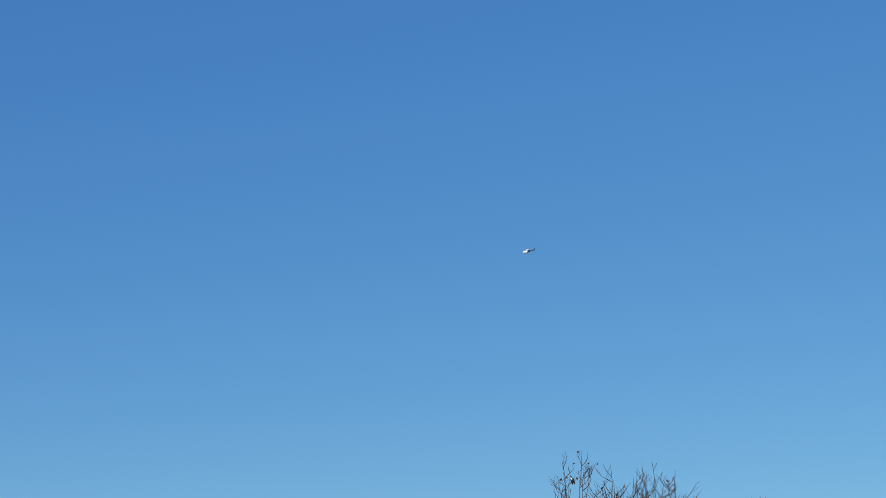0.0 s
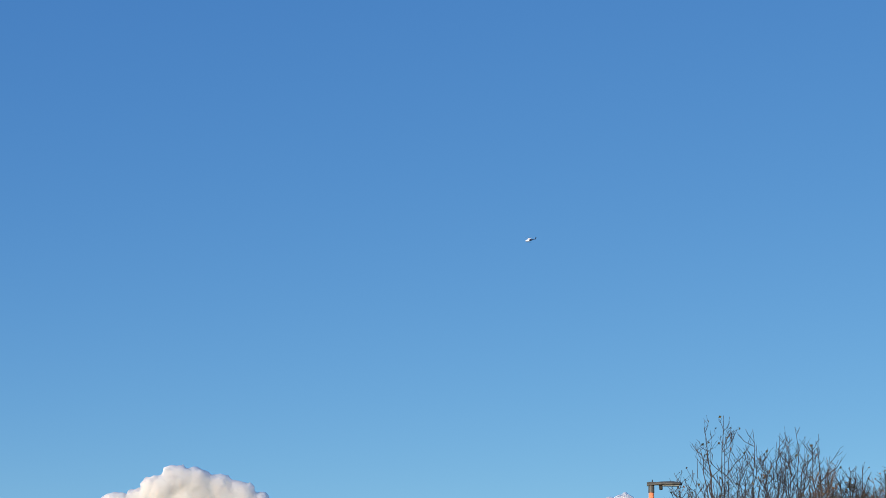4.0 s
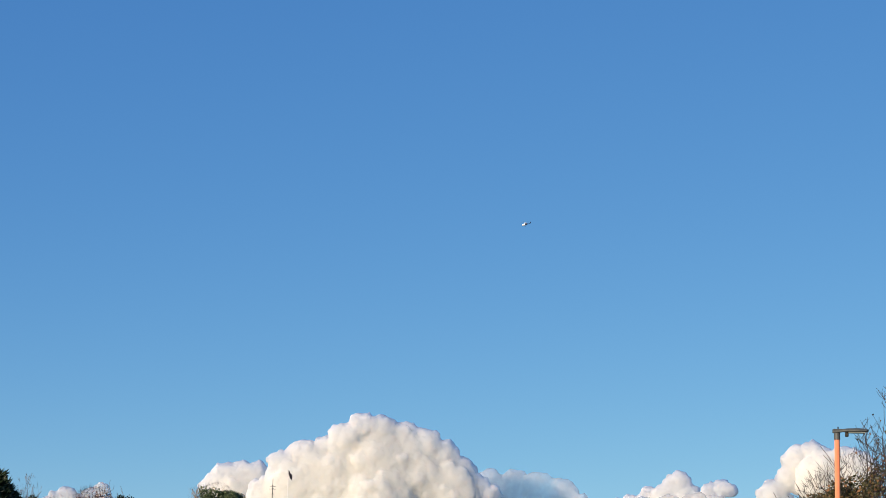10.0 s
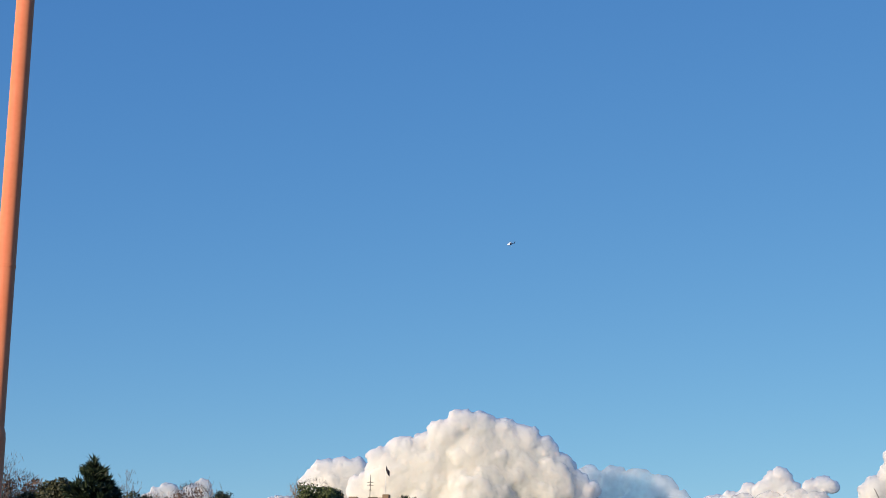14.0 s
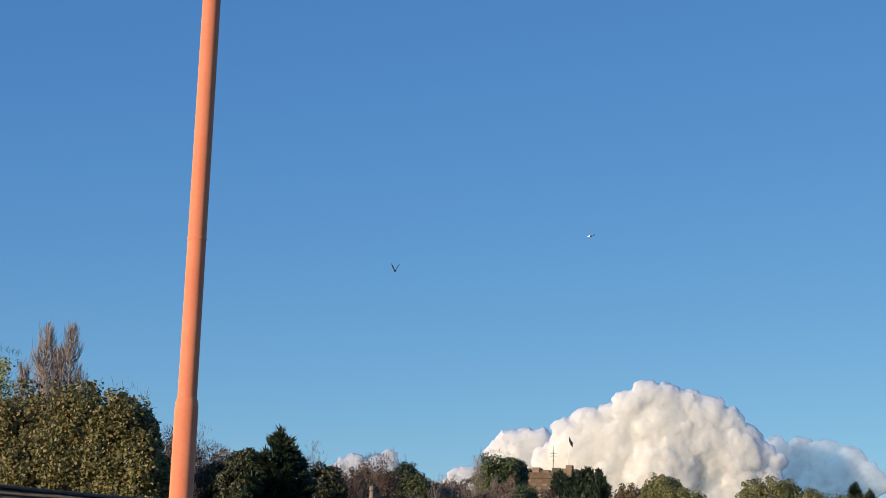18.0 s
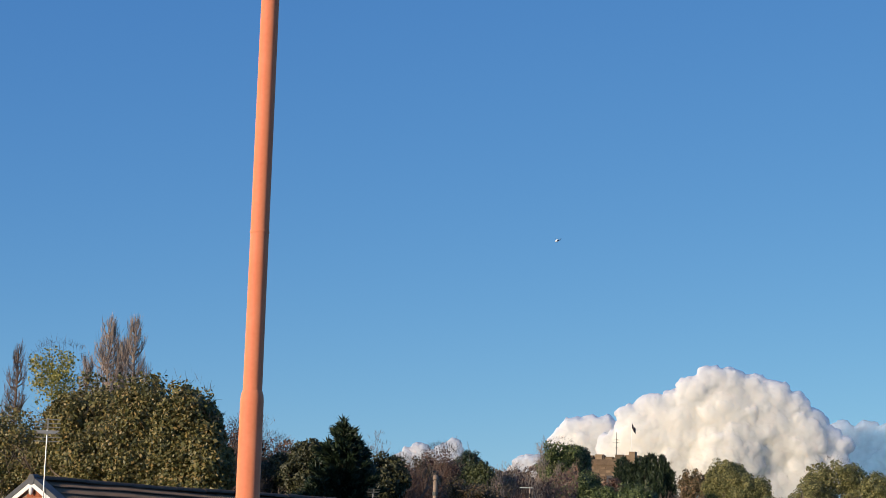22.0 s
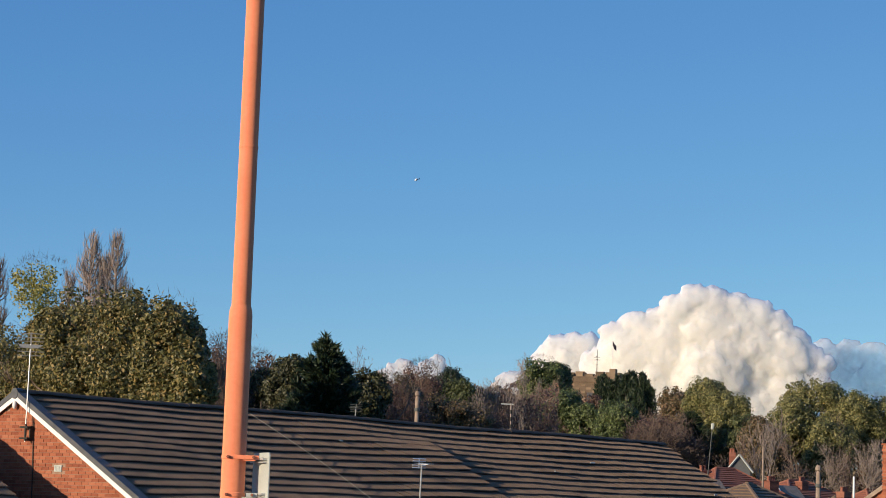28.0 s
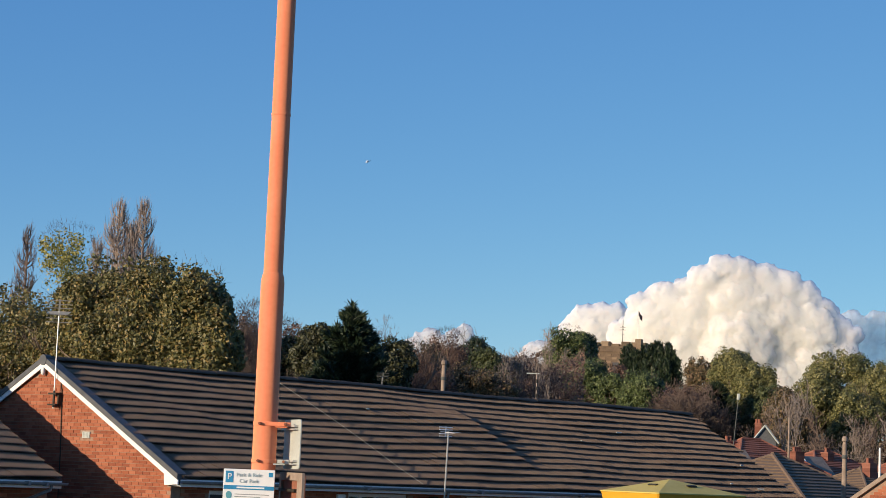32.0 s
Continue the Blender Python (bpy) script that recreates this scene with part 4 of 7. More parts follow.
    leafy_tree(9.85, 172, 2.85, 4.2, L_OLIVE2, "brown-green tree behind the pale bare trees", 96, 420, 28, 0.16, 0.4, 0.0)
    leafy_tree(11.3, 187, 4.0, 7.0, L_GOLD, "broad golden-olive tree above the houses", 107, 1000, 30, 0.17, 0.4, 0.0, 14, body=0.8, twigs=500)
    leafy_tree(10.65, 184, 3.4, 4.4, L_GOLD, "olive tree in front of a golden one", 109, 460, 30, 0.17, 0.38, 0.0)
    leafy_tree(12.3, 185, 3.65, 5.4, L_GOLD, "golden-green tree above the houses", 110, 660, 30, 0.17, 0.4, 0.0, 11)
    leafy_tree(11.75, 180, 2.85, 5.2, L_GOLD, "low golden-green tree above the houses", 98, 520, 30, 0.17, 0.4, 0.0, 10)
    leafy_tree(13.2, 186, 3.5, 5.6, L_GOLD, "golden-green tree above the houses", 111, 560, 30, 0.17, 0.4, 0.0, 11)
    conifer(13.6, 200, 3.8, 6.0, "dark conifer above the houses", 112, 22, L_DARK, 0.7)
    conifer(14.0, 205, 3.6, 5.0, "dark pointed conifer above the houses", 113, 22, L_DARK, 0.7)
    leafy_tree(14.6, 186, 3.5, 6.6, L_GOLD, "golden tree at the edge of the wood", 114, 600, 30, 0.17, 0.4, 0.0, 11)
    for i, (az, el) in enumerate([(16.0, 3.5), (17.3, 3.4), (18.9, 4.05), (20.4, 3.6)]):
        leafy_tree(az, 180, el, 6.5, (L_OLIVE, L_GREEN, L_DARK, L_GOLD)[i], "distant tree at the edge of the wood", 120 + i, 360, 28, 0.2, 0.42, 0.0)
    for i, (az, el) in enumerate([(-13.4, 4.3), (-15.4, 4.3), (-17.7, 4.3)]):
        leafy_tree(az, 114, el, 6.4, L_OLIVE2, "brown-green tree in a row of trees", 126 + i, 600, 30, 0.15, 0.38, 0.0)
    # undergrowth between the trunks: fine upright twigs and a few leaves
    rng = np.random.RandomState(9)
    for az0, az1, d, el, twig, mat, label in [(-6.5, 4.2, 165, 3.75, M_TWIG, L_RUST, "brown undergrowth below the trees"), (2.5, 9.5, 195, 2.7, M_TWIG, L_RUST, "rusty undergrowth on the slope"),
                                              (8.5, 15.5, 195, 2.75, M_TWIG, L_OLIVE2, "olive undergrowth above the houses"), (-16, -5, 102, 2.8, M_TWIG, L_OLIVE2, "undergrowth behind the autumn trees")]:
        top = height_at(el, d) - ground_z(d)
        for n, kind in ((30000, 0), (24000, 1)):
            a = rng.uniform(az0, az1, n)
            dd = d + rng.uniform(-9, 9, n)
            hump = np.array([0.92 + 0.25 * noise.noise(Vector((x * 1.3, d * 0.1, 3.3))) for x in a])
            z = np.array([ground_z(q) for q in dd]) + top * hump * rng.uniform(0, 1, n) ** 0.8
            pos = np.stack([dd * np.sin(np.radians(a)), dd * np.cos(np.radians(a)), z], 1)
            if kind:
                me = leaf_mesh("undergrowth", pos, np.tile((-0.3, -0.8, 0.4), (n, 1)), 0.2, mat, rng)
            else:
                me = sliver_mesh("undergrowth", pos, np.array((0, 0, 0.6)) + rng.normal(size=(n, 3)) * 0.7, 0.6, 0.04, twig, rng)
            tagged(new("undergrowth", me), label, "undergrowth", kind="stuff")


build_trees()


def build_corner_trees():
    """The bare trees and the hedge behind the second lamp."""
    g = "bare trees by the lamp"
    tall, close = "tall bare tree with open forking twigs", "bare tree of close upright twigs"
    for i, (az, el, half, stems, label) in enumerate([(22.9, 8.12, 1.35, 7, tall), (23.75, 7.75, 0.9, 5, tall), (24.5, 7.65, 0.9, 7, close), (25.0, 7.8, 0.9, 8, close), (25.55, 7.6, 0.8, 7, close), (22.2, 6.95, 1.0, 5, tall), (21.7, 6.6, 0.9, 4, tall), (24.1, 6.9, 1.0, 5, close)]):
        vase_tree(az, 75 + i % 4, el, half, label, 140 + i, stems, leaves=26, group=g)
    for i in range(14):
        vase_tree(25.85 + i * 0.3, 77 + (i * 7) % 3, 6.95 - 0.55 * ((i * 5) % 7) / 7 - i * 0.012, 0.55, "bare upright hedge shoot", 160 + i, 5, 2.6, 30, M_TWIG if i % 4 == 0 else M_TWIG_DARK, "hedge shoots", "hedge")
    conifer(28.35, 80, 6.5, 1.1, "pale pointed conifer in the hedge", 200, 20, L_GREEN, 0.22)
    for i, (az, el, w, mat) in enumerate([(20.6, 4.9, 1.7, L_HEDGE), (21.15, 5.3, 2.5, L_HEDGE), (21.9, 5.75, 3.0, L_HEDGE), (22.9, 5.85, 3.4, L_RUST), (24.0, 5.95, 3.4, L_RUST), (25.2, 6.0, 3.4, L_HEDGE), (26.4, 5.95, 3.4, L_RUST), (27.6, 5.9, 3.4, L_HEDGE), (28.8, 5.8, 3.4, L_HEDGE), (30.0, 5.7, 3.4, L_HEDGE)]):
        leafy_tree(az, 70 + i % 2, el, w, mat, "autumn hedge bush with green and orange leaves", 190 + i, 90 if i < 3 else 100, 26, 0.085 if i < 3 else 0.075, 0.24, 0.0, 8, category="bush", group="hedge bushes", twigs=240, body=0.6, depth=0.9)


build_corner_trees()


# ---- the tower on the hill ----
def build_tower():
    d = 330
    c = bearing(5.3, d)
    base = ground_z(d)
    top = height_at(3.93, d)
    t = empty("tower", Matrix.Translation((c.x, c.y, base - 0.5)) @ pose(0, 0, 0, 0, 0, -24), "square sandstone tower with battlements and a flag", "tower")
    w, H = 3.7, top - base + 0.5
    sh = Shape().box(-w, -w, 0, w, w, H - 1.9)
    sh.box(-w - 0.25, -w - 0.25, H - 1.9, w + 0.25, w + 0.25, H - 1.02)
    sh.box(-w - 0.15, -w - 0.15, 6.0, w + 0.15, w + 0.15, 6.35)
    part("wall", sh.mesh("wall", M_STONE), t)
    for side in range(4):
        m = pose(0, 0, 0, 0, 0, 90 * side)
        for i in range(5):
            x = -w + i * (2 * w / 4) * 0.98
            tall = 0.5 + 0.22 * math.sin(side * 3.1 + i * 2.3)
            sh = Shape().box(-0.66, -0.3, 0, 0.62 + 0.12 * math.sin(i * 5 + side), 0.3, tall)
            sh.box(-0.7, -0.36, tall, 0.68, 0.36, tall + 0.12)
            part("merlon", sh.mesh("merlon", M_STONE), t, m=m @ pose(x * 0.92, -w + 0.1, H - 1.02))
        fr = Shape().box(-0.55, -0.12, 0, 0.55, 0.05, 2.4)
        part("opening", fr.mesh("opening", M_ROOM), t, "dark louvred opening", m @ pose(0, -w - 0.02, H - 6.0))
    for x, y in ((-w, -w), (w, -w), (w, w), (-w, w)):
        sh = Shape().box(-0.5, -0.5, 0, 0.5, 0.5, H + 0.15)
        part("buttress", sh.mesh("buttress", M_STONE), t, m=pose(x * 1.06, y * 1.06, 0))
    rng = np.random.RandomState(4)
    for k in range(110):
        side, row = k % 2, k // 2
        z = H - 2.4 - (row % 14) * 0.55
        x = -w + 0.7 + (row // 14) * 1.9 + (0.8 if row % 2 else 0) + rng.uniform(-0.1, 0.1)
        if x > w - 0.9:
            continue
        sh = Shape().box(-0.4, -0.03, -0.17, 0.4, 0.03, 0.17)
        part("stone", sh.mesh("stone", M_STONE), t, m=pose(0, 0, 0, 0, 0, 0 if side else -90) @ pose(x, -w - 0.03, z))
    pole = Shape().tube([(0, 0, 0), (0, 0, 6.6)], [0.07, 0.04], 6)
    az_of = bearing(5.69, d) - c
    loc = Matrix.Rotation(radians(24), 3, "Z") @ Vector((az_of.x, az_of.y, 0))
    fp = part("flagpole", pole.mesh("flagpole", M_WHITE), t, "thin white flagpole", pose(loc.x, loc.y, H - 1.4))
    sh = Shape()
    n = 8
    v, f = [], []
    for i in range(n + 1):
        for s in (-0.02, 0.02):
            x = 0.05 + i * 0.09
            yy = 0.14 * math.sin(i * 1.1) + s
            drop = 0.9 * (i / n) ** 0.8
            v += [(x * 0.85, yy, 6.5 - drop), (x * 0.85, yy, 5.75 - drop * 1.1)]
    for i in range(n):
        a = i * 4
        f += [(a, a + 4, a + 5, a + 1), (a + 2, a + 3, a + 7, a + 6), (a, a + 2, a + 6, a + 4), (a + 1, a + 5, a + 7, a + 3)]
    f += [(0, 1, 3, 2), (n * 4, n * 4 + 2, n * 4 + 3, n * 4 + 1)]
    sh.add(v, f)
    part("flag", sh.mesh("flag", M_FLAG), fp, "dark flag hanging from its pole")
    az_of = bearing(5.27, d) - c
    loc = Matrix.Rotation(radians(24), 3, "Z") @ Vector((az_of.x, az_of.y, 0))
    ms = Shape().tube([(0, 0, 0), (0, 0, 5.0)], [0.08, 0.045], 6)
    for z, r in ((2.5, 0.25), (3.3, 0.55), (3.75, 0.5)):
        ms.tube([(-r, 0, z), (r, 0, z)], [0.035, 0.035], 4)
        ms.tube([(0, -r, z + 0.1), (0, r, z + 0.1)], [0.035, 0.035], 4)
    part("mast", ms.mesh("mast", M_LAMPGREY), t, "grey aerial mast with cross arms", pose(loc.x, loc.y, H - 1.4))


build_tower()


# ---- the bungalows ----
TURN = 48.09      # the row runs 42 degrees off the way the camera looks
ROW = Matrix.Translation((-5.159, 41.689, -1.2)) @ pose(0, 0, 0, 0, 0, TURN)   # eaves corner of the long bungalow, on the ground


def tile_mesh(name, wide, long, mat):
    """A rippled concrete roof tile: x along the eaves, y up the slope, with a thick nose that overhangs an open hollow."""
    n = 16
    v, f = [], []
    for i in range(n + 1):
        x = -wide / 2 + wide * i / n
        w = 0.021 * math.cos(2 * math.pi * i / n * 4)
        v += [(x, 0, 0.050 + w), (x, long, 0.004 + w * 0.6), (x, 0.006, 0.036 + w), (x, 0.19, 0.026 + w * 0.6)]
    for i in range(n):
        a = i * 4
        f += [(a, a + 4, a + 5, a + 1), (a + 2, a + 6, a + 4, a), (a + 3, a + 7, a + 6, a + 2)]
    return mesh_of(name, v, f, mat)


def lay_tiles(house, length, run, rise, eave_z, x_first, x_part, side=1, label="", skew=0.0, step=None):
    """Courses of tiles on one slope: those up to x_part are pieces of their own, the rest one mesh. skew: how much longer the top course is. step: where the roof drops."""
    slope = math.hypot(run, rise)
    ang = math.degrees(math.atan2(rise, run))
    gauge = slope / 15
    wide = 0.305
    one = tile_mesh("tile", wide - 0.004, gauge * 1.16, M_TILE)
    src = [(v.co.x, v.co.y, v.co.z) for v in one.vertices]
    polys = [tuple(p.vertices) for p in one.polygons]
    rng = random.Random(5)
    rest = Shape()
    for r in range(15):
        slip = rng.uniform(-0.008, 0.008)
        for c in range(int((length + skew * r / 15 + 0.06) / wide)):
            x = 0.06 + wide * (c + 0.5) + slip * (c > 0)
            sag = 0.02 * math.sin(x * 0.55 + r * 0.2) + 0.03 * noise.noise(Vector((x * 0.45, r * 0.35, 1.7))) + 0.012 * noise.noise(Vector((x * 1.7, r * 0.9, 4.1)))
            if step and x < step:
                sag += 0.075 * smooth(step - 4.5, step, x) * math.exp(-((r - 7) / 4.2) ** 4)
            along = r * gauge - 0.03 + 0.012 * noise.noise(Vector((x * 0.8, r * 3.3, 8.2)))
            y, z = along * math.cos(radians(ang)), along * math.sin(radians(ang))
            m = pose(x, y, eave_z + z + 0.062 + sag + rng.uniform(-0.002, 0.002), ang, 0, rng.uniform(-0.25, 0.25))
            if side < 0:
                m = pose(length, 2 * run, 0, 0, 0, 180) @ m
            if x_first <= x <= x_part:
                part("tile", one, house, m=m)
            else:
                rest.add([tuple(m @ Vector(p)) for p in src], polys)
    part("tile_field", rest.mesh("tile_field", M_TILE_REST), house, label or "rows of dark brown rippled concrete tiles")["kind"] = "stuff"


def roof_shell(house, length, run, rise, eave_z, skew=0.0):
    for s in (1, -1):
        sh = Shape()
        m = Matrix.Identity(4) if s > 0 else pose(length, 2 * run, 0, 0, 0, 180)
        n = Vector((0, -rise, run)).normalized() * 0.05
        a, b = Vector((0.02, 0.02, eave_z)), Vector((0.02, run, eave_z + rise))
        pts = [a, Vector((length - 0.02, a.y, a.z)), Vector((length - 0.02 + (skew if s > 0 else 0), b.y, b.z)), b]
        v = [tuple(m @ p) for p in pts] + [tuple(m @ (p + n)) for p in pts]
        sh.add(v, [(3, 2, 1, 0), (4, 5, 6, 7), (0, 1, 5, 4), (1, 2, 6, 5), (2, 3, 7, 6), (3, 0, 4, 7)])
        part("roof", sh.mesh("roof", M_RIDGE), house, "roof slope coloured dark for the shade under its tiles")


def ridge_tiles(house, length, run, rise, eave_z):
    sh = Shape()
    n = 8
    v, f = [], []
    for e in range(2):
        for i in range(n + 1):
            a = math.pi * (0.12 + 0.76 * i / n)
            v.append((e * 0.44, 0.15 * math.cos(a), 0.13 * math.sin(a)))
        for i in range(n + 1):
            a = math.pi * (0.12 + 0.76 * i / n)
            v.append((e * 0.44, 0.13 * math.cos(a), 0.105 * math.sin(a)))
    k = 2 * (n + 1)
    for i in range(n):
        f += [(i, i + 1, k + i + 1, k + i), (i + n + 1, k + i + n + 1, k + i + n + 2, i + n + 2), (i, i + n + 1, i + n + 2, i + 1), (k + i, k + i + 1, k + i + n + 2, k + i + n + 1)]
    one = mesh_of("ridge_tile", v, f, M_RIDGE)
    rng = random.Random(8)
    for i in range(int(length / 0.45)):
        part("ridge_tile", one, house, m=pose(0.02 + i * 0.45, run, eave_z + rise + 0.025 + 0.018 * math.sin((i * 0.45) * 0.55 + 3) + rng.uniform(-0.006, 0.006), rng.uniform(-3, 3), rng.uniform(-1, 1), 0))


def bargeboards(house, x, run, rise, eave_z, out=-1, verge=True):
    """White boards and grey verge along both slopes of one gable end."""
    for s in (1, -1):
        m = Matrix.Identity(4) if s > 0 else Matrix.Translation((0, 2 * run, 0)) @ Matrix.Diagonal((1, -1, 1, 1))
        y1, z1 = run, eave_z + rise
        x0, x1 = x + out * 0.035, x + out * 0.005
        k = rise / run

        def band(lo, hi, a, b, yy0=0.0):
            pts = [(yy0, eave_z + lo + yy0 * k), (y1, z1 + lo), (y1, z1 + hi), (yy0, eave_z + hi + yy0 * k)]
            v = [tuple(m @ Vector((q, p[0], p[1]))) for q in (a, b) for p in pts]
            return Shape().add(v, [(0, 1, 2, 3), (7, 6, 5, 4), (0, 4, 5, 1), (1, 5, 6, 2), (2, 6, 7, 3), (3, 7, 4, 0)])
        part("bargeboard", band(-0.095, 0.02, x0, x1).mesh("bargeboard", M_WHITE), house, "white painted bargeboard")
        if verge:
            part("verge", band(0.022, 0.145, x + out * 0.05, x - out * 0.2).mesh("verge", M_VERGE), house, "grey mortared verge")
        foot = Shape()
        pts = [(-0.02, eave_z - 0.07), (0.4, eave_z - 0.1), (0.42, eave_z + 0.12), (0.0, eave_z - 0.03)]
        v = [tuple(m @ Vector((q, p[0], p[1]))) for q in (x + out * 0.045, x + out * 0.006) for p in pts]
        foot.add(v, [(0, 1, 2, 3), (7, 6, 5, 4), (0, 4, 5, 1), (1, 5, 6, 2), (2, 6, 7, 3), (3, 7, 4, 0)])
        part("box_end", foot.mesh("box_end", M_WHITE), house, "white box end of the eaves")


def gable_wall(house, x, run, rise, eave_z, inset=0.45, thick=0.25, out=-1, mat=M_MORTAR):
    k = rise / run
    pts = [(inset, 0), (2 * run - inset, 0), (2 * run - inset, eave_z + inset * k - 0.06), (run, eave_z + rise - 0.06), (inset, eave_z + inset * k - 0.06)]
    v = [(q, p[0], p[1]) for q in (x, x - out * thick) for p in pts]
    n = 5
    f = [tuple(range(n)), tuple(reversed(range(n, 2 * n)))] + [(i, i + n, (i + 1) % n + n, (i + 1) % n) for i in range(n)]
    return part("wall_gable", Shape().add(v, f).mesh("wall_gable", mat), house, "gable wall of red brick in pale mortar")


def gable_bricks(wall, x, run, rise, eave_z, z0, part_from, part_to, out=-1, inset=0.45, hole=None):
    """Stretcher bricks proud of the mortar on a gable; those between part_from and part_to along the wall are single pieces."""
    k = rise / run
    rng = random.Random(3)
    rest = Shape()
    one = Shape().bevelled(-0.1075, -0.006, -0.0325, 0.1075, 0.02, 0.0325, 0.004).mesh("brick", M_BRICK)
    r, count = 0, 0
    while z0 + r * 0.075 < eave_z + rise - 0.15:
        z = z0 + r * 0.075 + 0.0375
        y0 = inset + 0.01 + (0.1125 if r % 2 else 0.0)
        y_lo = max(inset, (z - eave_z) / k + 0.22 if z > eave_z else inset)
        y_hi = 2 * run - y_lo
        c = 0
        while y0 + c * 0.225 + 0.1075 < 2 * run - inset:
            y = y0 + c * 0.225 + 0.1075
            c += 1
            if y - 0.1 < y_lo - 0.12 or y + 0.1 > y_hi + 0.12:
                continue
            if hole and hole[0] < y < hole[1] and hole[2] < z < hole[3]:
                continue
            turn = 90 if out > 0 else -90
            m = pose(x + out * (0.002 + rng.uniform(0, 0.003)), y, z, 0, 0, turn)
            if part_from <= y <= part_to and count < 300 and z > eave_z - 0.45:
                part("brick", one, wall, m=m)
                count += 1
            else:
                a = [(-0.1075, -0.008, -0.0325), (0.1075, -0.008, -0.0325), (0.1075, -0.008, 0.0325), (-0.1075, -0.008, 0.0325),
                     (-0.1075, 0.02, -0.0325), (0.1075, 0.02, -0.0325), (0.1075, 0.02, 0.0325), (-0.1075, 0.02, 0.0325)]
                rest.add([tuple(m @ Vector(p)) for p in a], [(0, 1, 2, 3), (0, 4, 5, 1), (1, 5, 6, 2), (2, 6, 7, 3), (3, 7, 4, 0)])
        r += 1
    part("brickwork", rest.mesh("brickwork", M_BRICK_REST), wall, "courses of red brick")["kind"] = "stuff"


def brick_face(name, house, x0, x1, y, z0, z1, holes, thick=0.25):
    """A brick wall along x with openings cut through it (x0, x1, z0, z1), in strips, with courses of bricks on its face."""
    sh = Shape()
    xs = sorted({x0, x1, *[h[0] for h in holes], *[h[1] for h in holes]})
    for a, b in zip(xs, xs[1:]):
        cut = [h for h in holes if h[0] < (a + b) / 2 < h[1]]
        z = z0
        for h in sorted(cut, key=lambda q: q[2]):
            if h[2] > z:
                sh.box(a, y, z, b, y + thick, h[2])
            z = h[3]
        if z < z1:
            sh.box(a, y, z, b, y + thick, z1)
    wall = part(name, sh.mesh(name, M_MORTAR), house, "brick front wall below the eaves")
    rest = Shape()
    r = 0
    rng = random.Random(12)
    zz = max(z0, z1 - 1.05)
    while zz + r * 0.075 + 0.07 < z1:
        z = zz + r * 0.075 + 0.0375
        c = 0
        while x0 + c * 0.225 + 0.2 < x1:
            x = x0 + c * 0.225 + (0.1125 if r % 2 else 0) + 0.1075
            c += 1
            if x + 0.11 > x1 or any(h[0] < x + 0.11 and x - 0.11 < h[1] and h[2] < z + 0.03 and z - 0.03 < h[3] for h in holes):
                continue
            d = -0.008 - rng.uniform(0, 0.003)
            rest.add([(x - 0.1075, y + d, z - 0.0325), (x + 0.1075, y + d, z - 0.0325), (x + 0.1075, y + d, z + 0.0325), (x - 0.1075, y + d, z + 0.0325),
                      (x - 0.1075, y + 0.01, z - 0.0325), (x + 0.1075, y + 0.01, z - 0.0325), (x + 0.1075, y + 0.01, z + 0.0325), (x - 0.1075, y + 0.01, z + 0.0325)],
                     [(0, 1, 2, 3), (0, 4, 5, 1), (1, 5, 6, 2), (2, 6, 7, 3), (3, 7, 4, 0)])
        r += 1
    part("brickwork", rest.mesh("brickwork", M_BRICK_REST), wall, "courses of red brick")["kind"] = "stuff"
    return wall


def glass_material():
    m, n, l, b = material("window_glass")
    b.inputs["Base Color"].default_value = (0.9, 0.95, 0.95, 1)
    b.inputs["Roughness"].default_value = 0.03
    b.inputs["Transmission Weight"].default_value = 1.0
    b.inputs["IOR"].default_value = 1.25
    return m


M_GLASS = glass_material()


